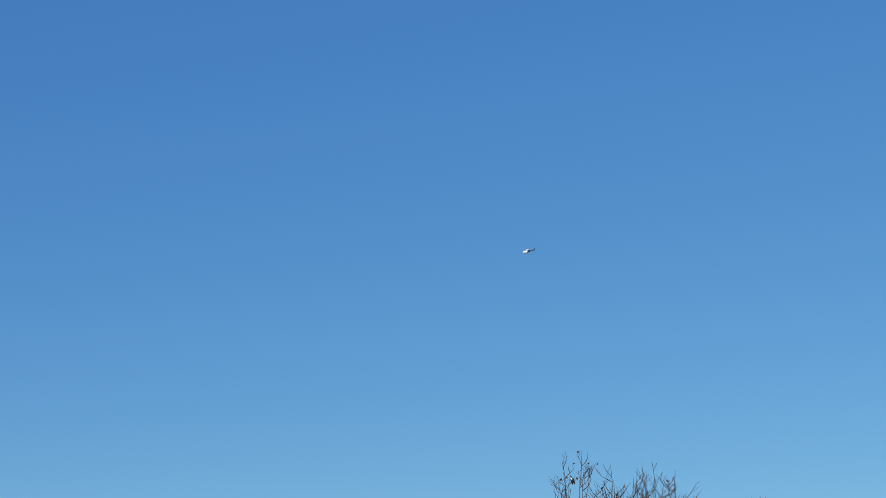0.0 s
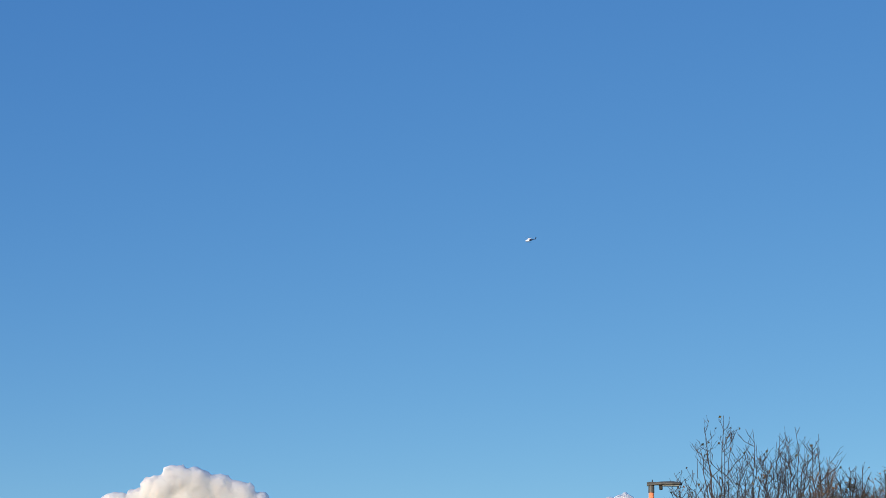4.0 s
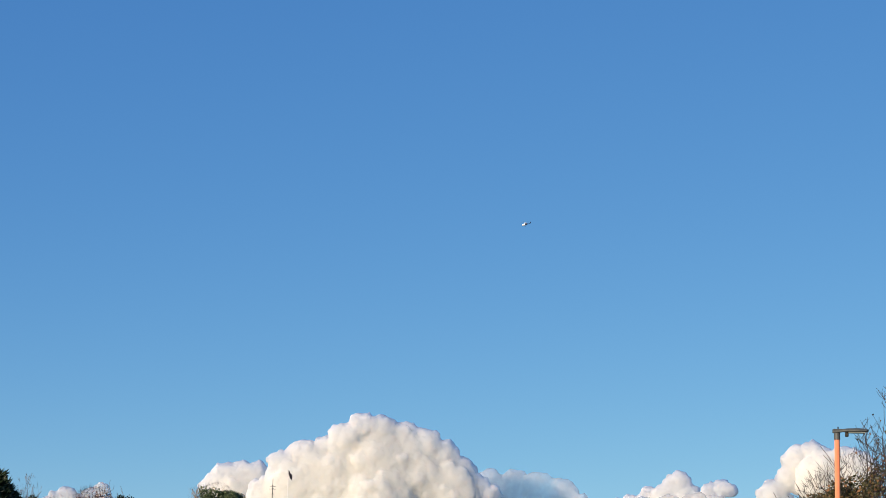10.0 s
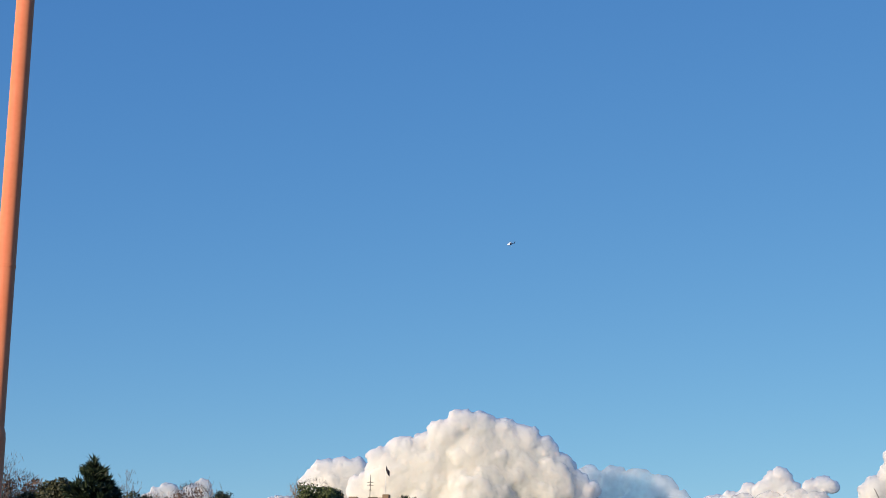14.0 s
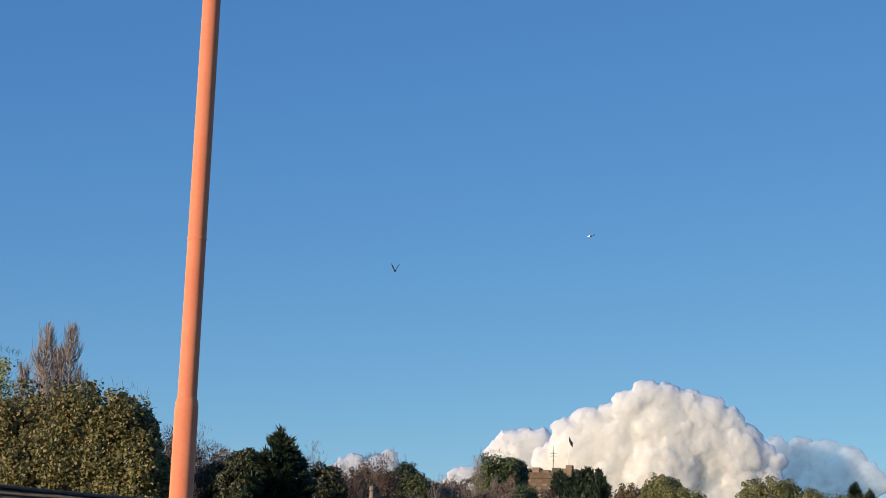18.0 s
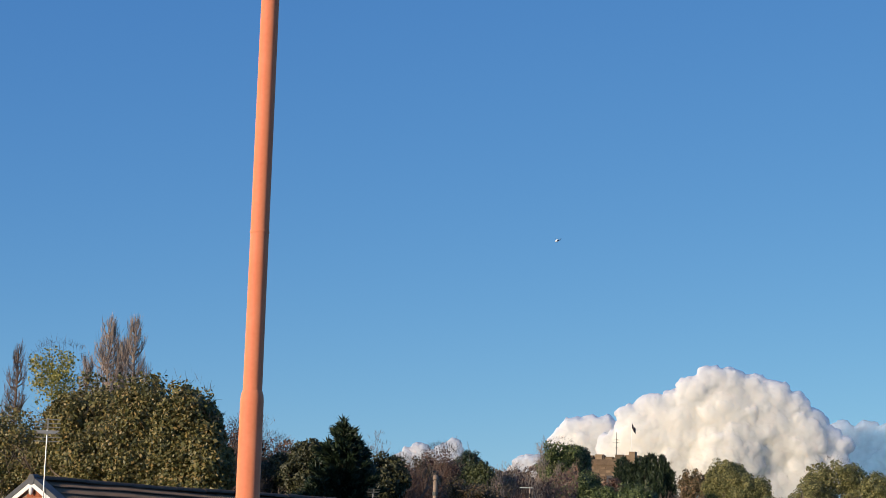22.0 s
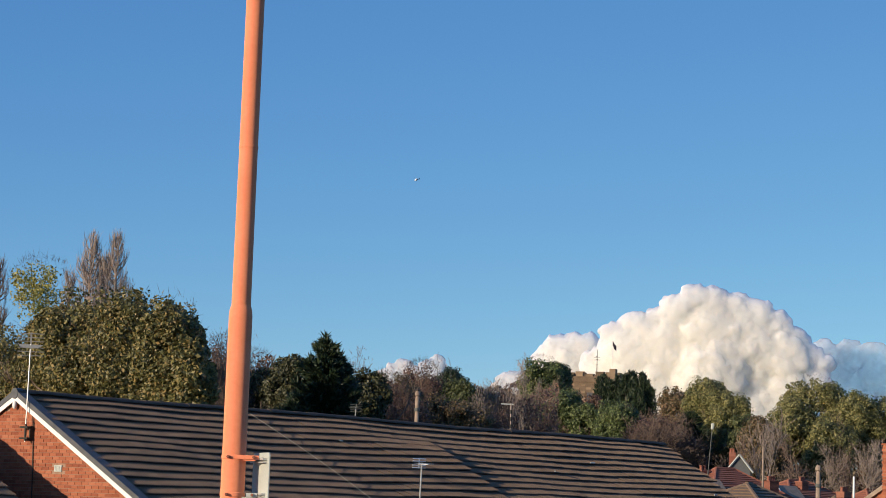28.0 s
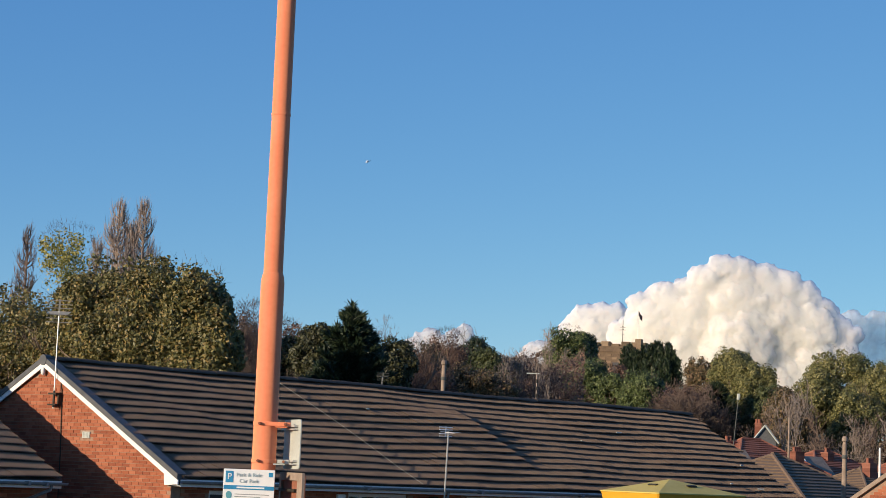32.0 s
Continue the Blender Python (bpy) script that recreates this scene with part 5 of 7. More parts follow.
def window(house, x0, x1, z0, z1, y, bars, transom=0.0, curtain=False):
    """A white casement in the wall: frame, mullions, panes of real glass, a room behind."""
    w = part("window", Shape().box(x0, y + 0.06, z0, x1, y + 0.13, z0 + 0.07).mesh("window", M_WHITE), house, "white framed casement window")
    fr = Shape().box(x0, y + 0.06, z1 - 0.07, x1, y + 0.13, z1).box(x0, y + 0.06, z0 + 0.07, x0 + 0.07, y + 0.13, z1 - 0.07).box(x1 - 0.07, y + 0.06, z0 + 0.07, x1, y + 0.13, z1 - 0.07)
    part("frame", fr.mesh("frame", M_WHITE), w)
    edges = [x0] + list(bars) + [x1]
    for b in bars:
        part("mullion", Shape().box(b - 0.04, y + 0.055, z0 + 0.07, b + 0.04, y + 0.125, z1 - 0.07).mesh("mullion", M_WHITE), w)
    for a, b in zip(edges, edges[1:]):
        pane = part("pane", Shape().box(a + 0.04, y + 0.09, z0 + 0.07, b - 0.04, y + 0.098, z1 - 0.07).mesh("pane", M_GLASS), w, "clear glass pane")
        pane.visible_shadow = False
        if transom and x0 < a and b < x1:
            part("transom", Shape().box(a + 0.04, y + 0.06, z1 - transom, b - 0.04, y + 0.12, z1 - transom + 0.05).mesh("transom", M_WHITE), w)
    room = Shape().box(x0 - 0.3, y + 1.4, z0 - 0.3, x1 + 0.3, y + 1.45, z1 + 0.08).box(x0 - 0.35, y + 0.26, z0 - 0.3, x0 - 0.3, y + 1.45, z1 + 0.08).box(x1 + 0.3, y + 0.26, z0 - 0.3, x1 + 0.35, y + 1.45, z1 + 0.08)
    room.box(x0 - 0.35, y + 0.26, z1 + 0.03, x1 + 0.35, y + 1.45, z1 + 0.08).box(x0 - 0.35, y + 0.26, z0 - 0.35, x1 + 0.35, y + 1.45, z0 - 0.3)
    part("room_lining", room.mesh("room_lining", M_ROOM), w, "dim room behind the glass")
    if curtain:
        sh = Shape()
        n = 24
        v = [(x0 + 0.05 + (x1 - x0 - 0.1) * i / n, y + 0.3 + 0.03 * math.sin(i * 2.1), z) for z in (z0 - 0.1, z1) for i in range(n + 1)]
        sh.add(v, [(i, i + 1, i + n + 2, i + n + 1) for i in range(n)])
        part("curtain", sh.mesh("curtain", M_CURTAIN, False), w, "grey-green hanging curtain")
    return w


def aerial(name, m, height, label, boom=0.9, rods=7, levels=4, mat=M_AERIAL, tilt=0.0, rod=0.01, group="television aerials"):
    """A television aerial on a mast."""
    t = empty(name, m, label, "aerial", group)
    part("mast", Shape().tube([(0, 0, 0), (0, 0, height)], [rod * 1.6, rod * 1.4], 6).mesh("mast", M_METAL), t)
    head = pose(0, 0, height, 0, tilt, 0) @ pose(0, 0, -height)
    part("boom", Shape().box(-boom * 0.25, -0.012, height - 0.06, boom * 0.75, 0.012, height - 0.035).mesh("boom", mat), t, m=head)
    for i in range(rods):
        x = -boom * 0.2 + boom * 0.93 * i / (rods - 1)
        L = 0.26 - 0.012 * i
        part("rod", Shape().tube([(x, -L, height - 0.03), (x, L, height - 0.03)], [0.009, 0.009], 5).mesh("rod", mat), t, m=head)
    sh = Shape()
    for k in range(levels):
        for s in (1, -1):
            zz = height - 0.03 + s * (0.07 + 0.085 * k)
            sh.tube([(-boom * 0.25 - 0.02, -0.28, zz), (-boom * 0.25 - 0.02, 0.28, zz)], [rod, rod], 5)
    sh.box(-boom * 0.25 - 0.035, -0.02, height - 0.04 - 0.085 * levels, -boom * 0.25 - 0.015, 0.02, height - 0.02 + 0.085 * levels)
    part("reflector", sh.mesh("reflector", mat), t, "gridded reflector", head)
    return t


RUN, RISE, EAVE = 4.657, 2.436, 2.465


def build_long_bungalow():
    L, SKEW = 23.84, 0.96
    h = empty("bungalow", ROW, "long red brick bungalow with a dark tiled roof", "house", "row of bungalows")
    roof_shell(h, L, RUN, RISE, EAVE, SKEW)
    ridge_tiles(h, L + SKEW, RUN, RISE, EAVE)
    bargeboards(h, 0.0, RUN, RISE, EAVE)
    wall = gable_wall(h, 0.06, RUN, RISE, EAVE, inset=0.3)
    gable_bricks(wall, 0.06, RUN, RISE, EAVE, 1.2, 0.45, 3.6, inset=0.3, hole=(2.97, 3.28, 3.26, 3.43))
    gable_wall(h, L - 0.06, RUN, RISE, EAVE, out=1)
    holes = [(1.1, 2.1, 0.1, 2.28), (5.27, 7.23, 1.15, 2.31), (9.31, 11.23, 1.15, 2.31), (13.26, 15.15, 1.15, 2.31), (17.6, 19.6, 1.15, 2.31), (21.6, 23.4, 0.1, 2.3)]
    brick_face("wall_front", h, 0.32, L - 0.32, 0.30, 0, 2.44, holes)
    part("wall_back", Shape().box(0.32, 2 * RUN - 0.7, 0, L - 0.32, 2 * RUN - 0.45, 2.44).mesh("wall_back", M_MORTAR), h, "plain back wall")
    part("soffit", Shape().box(0.05, 0.024, EAVE - 0.11, L - 0.05, 0.29, EAVE - 0.09).mesh("soffit", M_WHITE), h, "white soffit board")
    part("fascia", Shape().box(0.05, 0.0, EAVE - 0.12, L - 0.05, 0.022, EAVE + 0.03).mesh("fascia", M_WHITE), h, "white fascia board")
    sh = Shape()
    n = 8
    v, f = [], []
    for e in (0.02, L - 0.02):
        for rr in (0.062, 0.054):
            v += [(e, -0.066 + rr * math.cos(math.pi * (1 + i / n)), EAVE + 0.0 + rr * math.sin(math.pi * (1 + i / n))) for i in range(n + 1)]
    k = 2 * (n + 1)
    for i in range(n):
        f += [(i, k + i, k + i + 1, i + 1), (i + n + 1, i + n + 2, k + i + n + 2, k + i + n + 1)]
    f += [(0, n + 1, k + n + 1, k), (n, k + n, k + 2 * n + 1, 2 * n + 1)]
    part("gutter", sh.add(v, f).mesh("gutter", M_GUTTER, False), h, "grey half-round gutter")
    for i in range(7):
        part("gutter_joint", Shape().box(-0.05, -0.135, EAVE - 0.075, 0.05, 0.0, EAVE + 0.012).mesh("gutter_joint", M_GUTTER), h, m=pose(1.6 + i * 3.9, 0, 0))
    for x in (8.24, 16.4, 20.6):
        sh = Shape().tube([(x, -0.06, EAVE - 0.06), (x, -0.05, EAVE - 0.16), (x, 0.22, EAVE - 0.26), (x, 0.245, EAVE - 0.36), (x, 0.245, 0)], [0.034] * 5, 8)
        part("downpipe", sh.mesh("downpipe", M_GUTTER, False), h, "grey plastic downpipe")
    window(h, 5.27, 7.23, 1.15, 2.31, 0.30, (5.72, 6.2, 6.77), 0.33, True)
    window(h, 9.31, 11.23, 1.15, 2.31, 0.30, (9.69, 10.19, 10.71), 0.0)
    window(h, 13.26, 15.15, 1.15, 2.31, 0.30, (13.7, 14.15, 14.65), 0.0)
    window(h, 17.6, 19.6, 1.15, 2.31, 0.30, (18.1, 18.8), 0.0, True)
    for x0, x1 in ((1.1, 2.1), (21.6, 23.4)):
        d = part("door", Shape().bevelled(x0 + 0.07, 0.38, 0.1, x1 - 0.07, 0.43, 2.2, 0.01).mesh("door", M_ROOM), h, "dark front door in a white frame")
        fr = Shape().box(x0, 0.35, 0.1, x0 + 0.07, 0.45, 2.28).box(x1 - 0.07, 0.35, 0.1, x1, 0.45, 2.28).box(x0 + 0.07, 0.35, 2.2, x1 - 0.07, 0.45, 2.28)
        part("frame", fr.mesh("frame", M_WHITE), d)
        part("handle", Shape().tube([(x1 - 0.16, 0.38, 1.05), (x1 - 0.16, 0.34, 1.05), (x1 - 0.28, 0.34, 1.05)], [0.012] * 3, 6).mesh("handle", M_METAL), d, "steel door handle")
    ab = Shape().box(0.035, 3.0, 3.275, 0.062, 3.25, 3.415)
    for i in range(5):
        ab.box(0.03, 3.015 + i * 0.047, 3.29, 0.04, 3.04 + i * 0.047, 3.40)
    part("air_brick", ab.mesh("air_brick", M_SIGNBACK), h, "pale grey air brick")
    part("alarm_box", Shape().bevelled(4.86, 0.21, 2.055, 5.11, 0.295, 2.285, 0.02).mesh("alarm_box", M_WHITE), h, "white alarm box")
    part("finial", Shape().lathe([(0.015, 4.62), (0.045, 4.65), (0.055, 4.72), (0.04, 4.79), (0.02, 4.8)], 12, -0.03, RUN).mesh("finial", M_WHITE, False), h, "white round boss at the gable's peak")
    part("ridge_end", Shape().tube([(-0.06, RUN, EAVE + RISE + 0.06), (0.1, RUN, EAVE + RISE + 0.06)], [0.12, 0.12], 14).mesh("ridge_end", M_VERGE, False), h, "round grey end of the ridge")
    sh = Shape().box(-0.06, 4.02, 3.96, 0.05, 4.06, 4.24).box(-0.14, 4.02, 4.2, -0.02, 4.3, 4.235).box(-0.14, 4.02, 3.96, -0.02, 4.3, 3.995)
    sh.tube([(-0.1, 4.13, 3.92), (-0.1, 4.13, 4.28)], [0.026, 0.026], 8)
    part("mast_bracket", sh.mesh("mast_bracket", M_BLACK), h, "black bracket that holds the aerial mast")
    part("cable", Shape().tube([(-0.04, 4.05, 4.66), (0.03, 4.03, 4.3), (0.03, 3.96, 2.9), (0.03, 3.93, 1.0)], [0.012] * 4, 5).mesh("cable", M_BLACK), h, "black cable down the gable")
    part("security_light", Shape().bevelled(7.88, 0.06, 2.16, 8.06, 0.26, 2.29, 0.03).box(7.95, 0.24, 2.2, 7.99, 0.3, 2.24).mesh("security_light", M_BLACK), h, "small dark security light under the eaves")
    lay_tiles(h, L, RUN, RISE, EAVE, 0.0, 6.2, skew=SKEW, step=12.45)
    # the slack wire that hangs over the slope
    pts = []
    for i in range(13):
        k = i / 12
        y = 4.35 * (1 - k) - 0.1 * k
        pts.append((6.79 + 0.42 * k + 0.1 * math.sin(math.pi * k) + 0.1 * smooth(0.85, 1, k), y, EAVE + 0.16 + y * RISE / RUN + 0.01 * math.sin(math.pi * k)))
    part("wire", Shape().tube(pts, [0.0065] * 13, 5).mesh("wire", M_AERIAL), h, "pale slack wire across the roof")
    for x, y, a in ((20.9, 0.5, 20), (22.06, 0.27, -30), (23.0, 1.55, 10), (16.4, 2.4, 40), (18.9, 3.0, -10), (8.9, 3.3, 25)):
        k = Shape().bevelled(-0.1, -0.02, 0, 0.1, 0.02, 0.03, 0.008)
        part("mortar_chip", k.mesh("mortar_chip", M_SIGNBACK), h, "pale chip of mortar on the tiles", pose(x, y, EAVE + 0.15 + y * RISE / RUN, math.degrees(math.atan2(RISE, RUN)), 0, a))
    return h


build_long_bungalow()


def on_row(x, y, z):
    return ROW @ Matrix.Translation((x, y, z))


aerial("aerial", on_row(-0.1, 4.13, 3.9) @ pose(0, 0, 0, 0, 0, -128), 2.12, "large television aerial on a mast at the gable", 1.0, 8, 3, tilt=8)
aerial("aerial", on_row(7.98, -0.16, 1.97) @ pose(0, 0, 0, 0, 2, -101) @ Matrix.Scale(0.68, 4), 2.72, "small television aerial on a mast at the eaves", 0.5, 3, 2, M_WHITE, rod=0.018)
aerial("aerial", ROW @ pose(12.35, 6.1, 4.1, 0, 0, -150) @ Matrix.Scale(0.6, 4), 2.16, "small aerial that peeps over the ridge", 0.5, 5, 2, M_LAMPGREY)


def build_short_bungalow():
    """The next bungalow of the row, set back a little, whose shadow falls on the gable."""
    L = 16.0
    m = ROW @ Matrix.Translation((-1.45 - L, 1.88, -0.137))
    h = empty("bungalow", m, "red brick bungalow whose shadow falls next door", "house", "row of bungalows")
    roof_shell(h, L, RUN, RISE, EAVE)
    ridge_tiles(h, L, RUN, RISE, EAVE)
    bargeboards(h, 0.0, RUN, RISE, EAVE)
    gable_wall(h, 0.06, RUN, RISE, EAVE)
    gable_wall(h, L - 0.06, RUN, RISE, EAVE, out=1)
    brick_face("wall_front", h, 0.32, L - 0.32, 0.45, 0, 2.44, [(12.2, 14.0, 1.1, 2.26)])
    window(h, 12.2, 14.0, 1.1, 2.26, 0.45, (12.8, 13.4))
    part("wall_back", Shape().box(0.32, 2 * RUN - 0.7, 0, L - 0.32, 2 * RUN - 0.45, 2.44).mesh("wall_back", M_MORTAR), h, "plain back wall")
    part("soffit", Shape().box(0.05, 0.02, EAVE - 0.11, L - 0.05, 0.46, EAVE - 0.09).mesh("soffit", M_WHITE), h)
    part("fascia", Shape().box(0.05, 0.0, EAVE - 0.12, L - 0.05, 0.022, EAVE + 0.03).mesh("fascia", M_WHITE), h)
    sh = Shape()
    n = 8
    v = []
    for e in (0.02, L + 0.03):
        v += [(e, -0.066 + 0.062 * math.cos(math.pi * (1 + i / n)), EAVE + 0.062 * math.sin(math.pi * (1 + i / n))) for i in range(n + 1)]
    f = [(i, n + 1 + i, n + 2 + i, i + 1) for i in range(n)] + [(0, n, 2 * n + 1, n + 1)]
    part("gutter", sh.add(v, f).mesh("gutter", M_GUTTER), h, "grey half-round gutter")
    for x in (L - 0.5, L - 0.95, L - 1.7, L - 3.2):
        part("gutter_joint", Shape().box(x - 0.03, -0.135, EAVE - 0.075, x + 0.03, 0.0, EAVE + 0.012).mesh("gutter_joint", M_GUTTER), h)
    sh = Shape().tube([(L - 0.35, -0.06, EAVE - 0.06), (L - 0.36, -0.05, EAVE - 0.15), (L - 0.6, 0.38, EAVE - 0.36), (L - 0.62, 0.40, EAVE - 0.46), (L - 0.62, 0.40, 0)], [0.034] * 5, 8)
    part("downpipe", sh.mesh("downpipe", M_GUTTER, False), h, "grey cranked downpipe")
    lay_tiles(h, L, RUN, RISE, EAVE, L - 4.6, L)
    return h


build_short_bungalow()


# ---- simpler houses further off ----
def stepped_slope(a, b, c, d, courses, mat, name):
    """A roof slope from its eave a-b up to its ridge d-c, in lapped courses."""
    a, b, c, d = Vector(a), Vector(b), Vector(c), Vector(d)
    n = (b - a).cross(d - a).normalized()
    v, f = [], []
    for i in range(courses):
        for k, lift in ((i / courses, 0.05), ((i + 1) / courses, 0.006)):
            v += [tuple(a.lerp(d, k) + n * lift), tuple(b.lerp(c, k) + n * lift)]
    for i in range(2 * courses - 1):
        f.append((2 * i, 2 * i + 1, 2 * i + 3, 2 * i + 2))
    sh = Shape().add(v, f)
    return sh.mesh(name, mat)


def chimney(parent, x, y, z0, z1, w=0.5, dpt=0.5, pots=2, mat=M_OLDBRICK):
    sh = Shape()
    z = z0
    rng = random.Random(int(x * 100) + 7)
    while z < z1 - 0.16:
        o = rng.uniform(-0.004, 0.004)
        sh.box(x - w / 2 + o, y - dpt / 2 + o, z, x + w / 2 + o, y + dpt / 2 + o, z + 0.066)
        z += 0.075
    sh.box(x - w / 2 + 0.008, y - dpt / 2 + 0.008, z0, x + w / 2 - 0.008, y + dpt / 2 - 0.008, z)
    sh.box(x - w / 2 - 0.03, y - dpt / 2 - 0.03, z, x + w / 2 + 0.03, y + dpt / 2 + 0.03, z + 0.08)
    c = part("chimney", sh.mesh("chimney", mat), parent, "red brick chimney stack")
    for i in range(pots):
        px = x + (i - (pots - 1) / 2) * w / max(pots, 1) * 0.8
        part("chimney_pot", Shape().lathe([(0.11, z + 0.08), (0.09, z + 0.3), (0.12, z + 0.33), (0.11, z + 0.38)], 10, px, y).mesh("chimney_pot", M_REDROOF), c, "clay chimney pot")
    return c


def hip_house(az, d, turn, w, dp, wall_z, rise, z, mat, label, courses=14, stack=(), wallmat=M_BRICK_REST, hips=True, dormer=False):
    """A house with a hipped roof: w wide along its front, dp deep."""
    c = bearing(az, d, z)
    h = empty("house", Matrix.Translation(c) @ pose(0, 0, 0, 0, 0, turn), label, "house", "houses below the hill")
    x, y, e = w / 2, dp / 2, 0.3
    part("wall", Shape().box(-x + e, -y + e, -1.0, x - e, y - e, wall_z).mesh("wall", wallmat), h, "red brick walls")
    i = y if hips else 0.05
    R = [(-x + i, 0, wall_z + rise), (x - i, 0, wall_z + rise)]
    A = [(-x, -y, wall_z), (x, -y, wall_z), (x, y, wall_z), (-x, y, wall_z)]
    part("roof", stepped_slope(A[0], A[1], R[1], R[0], courses, mat, "roof"), h, "tiled front slope")
    part("roof", stepped_slope(A[2], A[3], R[0], R[1], courses, mat, "roof"), h, "tiled back slope")
    if hips:
        part("roof", stepped_slope(A[1], A[2], R[1], R[1], courses, mat, "roof"), h, "tiled hip")
        part("roof", stepped_slope(A[3], A[0], R[0], R[0], courses, mat, "roof"), h, "tiled hip")
    sh = Shape().tube([R[0], R[1]], [0.12, 0.12], 6)
    if hips:
        for p, q in ((A[0], R[0]), (A[3], R[0]), (A[1], R[1]), (A[2], R[1])):
            sh.tube([p, q], [0.09, 0.09], 6)
    part("ridge", sh.mesh("ridge", M_REDROOF if mat == M_REDROOF else M_TILE_REST), h, "rounded ridge and hip tiles")
    part("gutter", Shape().box(-x - 0.08, -y - 0.1, wall_z - 0.1, x + 0.08, -y, wall_z - 0.01).mesh("gutter", M_WHITE), h, "white gutter along the eaves")
    for k in range(3):
        wx = -x * 0.6 + k * x * 0.6
        wd = part("window", Shape().box(wx - 0.5, -y + e - 0.06, wall_z - 1.3, wx + 0.5, -y + e + 0.02, wall_z - 0.25).mesh("window", M_WHITE), h, "white framed window")
        for s in (-1, 1):
            part("pane", Shape().box(wx + s * 0.24 - 0.2, -y + e - 0.07, wall_z - 1.22, wx + s * 0.24 + 0.2, -y + e - 0.055, wall_z - 0.33).mesh("pane", M_ROOM), wd, "dark glass pane")
    inv = h.matrix_basis.inverted()
    for saz, sel, sw, n in stack:
        q = inv @ bearing(saz, d - 1.0, 0)
        chimney(h, q.x, q.y, wall_z + 0.2, height_at(sel, d - 1.0) - z, sw, 0.6, n)
    if dormer:
        sh = Shape()
        v = [(-x - 0.4, -y - 0.2, wall_z + 0.1), (-x - 0.4, -y + 2.4, wall_z + 0.1), (-x - 0.4, -y + 1.1, wall_z + 1.35), (-x + 1.6, -y - 0.2, wall_z + 0.1), (-x + 1.6, -y + 2.4, wall_z + 0.1), (-x + 1.6, -y + 1.1, wall_z + 1.35)]
        sh.add(v, [(0, 2, 1), (0, 3, 5, 2), (1, 2, 5, 4)])
        part("gablet", sh.mesh("gablet", M_WOODPOLE), h, "small sunlit gable with a white edge")
        k = Shape().tube([(-x - 0.43, -y - 0.3, wall_z + 0.05), (-x - 0.43, -y + 1.1, wall_z + 1.4)], [0.07, 0.07], 4)
        part("gablet_edge", k.mesh("gablet_edge", M_WHITE), h, "white bargeboard")
    return h


def gable_house(az, d, turn, half, depth, eave, top, label, stack):
    """A narrow house end: a gable coloured dark for the shade inside it, with pale boards, two slopes behind it and a
    brick stack beside it.
    """
    c = bearing(az, d, ground_z(d))
    h = empty("house", Matrix.Translation(c) @ pose(0, 0, 0, 0, 0, turn), label, "house", "houses below the hill")
    e, p = eave - c.z, top - c.z
    v = [(x, y, z) for y in (0, depth) for x, z in ((-half, -0.5), (half, -0.5), (half, e), (0, p - 0.08), (-half, e))]
    # the dark verge grey stands in for the unlit inside of the gable
    part("wall", Shape().add(v, [(0, 1, 2, 3, 4), (9, 8, 7, 6, 5), (1, 6, 7, 2), (0, 4, 9, 5)]).mesh("wall", M_VERGE), h, "gable wall coloured dark for a dim interior")
    for s in (1, -1):
        a, b, r0, r1 = (s * (half + 0.15), -0.1, e - 0.08), (s * (half + 0.15), depth, e - 0.08), (0, -0.1, p), (0, depth, p)
        part("roof", stepped_slope(a, b, r1, r0, 8, M_TILE_REST, "roof") if s > 0 else stepped_slope(b, a, r0, r1, 8, M_TILE_REST, "roof"), h, "brown tiled slope")
        part("bargeboard", Shape().tube([(s * (half + 0.2), -0.16, e - 0.12), (0, -0.16, p + 0.02)], [0.075, 0.075], 4).mesh("bargeboard", M_SIGNBACK), h, "pale bargeboard")
    q = h.matrix_basis.inverted() @ bearing(stack[0], d + 1.0, 0)
    chimney(h, q.x, q.y, 0.0, height_at(stack[1], d + 1.0) - c.z, 0.48, 0.5, 2)
    return h


def build_houses():
    hip_house(9.53, 84.6, 50.85, 7.6, 7.2, 2.45, 1.85, -1.33, M_TILE_REST, "brown hipped bungalow beyond the long one", 15)
    hip_house(8.88, 132, 34, 8.0, 6.4, 2.9, 2.1, -0.31, M_REDROOF, "house with a red clay roof and chimneys", 16, [(8.26, 1.3, 0.7, 2), (10.14, 1.08, 0.78, 4)], dormer=True)
    hip_house(10.85, 138, 38, 8.2, 6.4, 2.7, 1.75, -0.27, M_REDROOF, "house with a weathered red roof", 16, [(10.98, 1.07, 0.62, 3)], dormer=True)
    hip_house(11.95, 128, 40, 7.0, 6.4, 2.5, 1.6, -1.03, M_TILE_REST, "house with a brown roof and red chimney", 16, [(12.12, 0.83, 0.72, 4)])
    hip_house(12.95, 150, 40, 9.0, 7.0, 2.9, 2.2, -1.2, M_REDROOF, "red-brown roofed house half hidden by trees", 16)
    hip_house(12.4, 194, 36, 8.0, 6.4, 2.9, 1.6, 1.0, M_REDROOF, "far house whose chimneys show among the trees", 16, [(12.17, 1.7, 0.7, 2), (12.61, 1.55, 0.6, 1)])
    gable_house(9.27, 150, -9, 0.8, 7.0, height_at(1.30, 150), height_at(1.73, 150), "narrow house end with pale bargeboards and a brick stack", (9.07, 1.8))
    # the roof behind the gable at the near end
    hip_house(-13.3, 74, 50.85, 12, 9, 2.6, 2.55, -1.2, M_TILE_REST, "dark roofed bungalow behind the row", 15, hips=False)


build_houses()


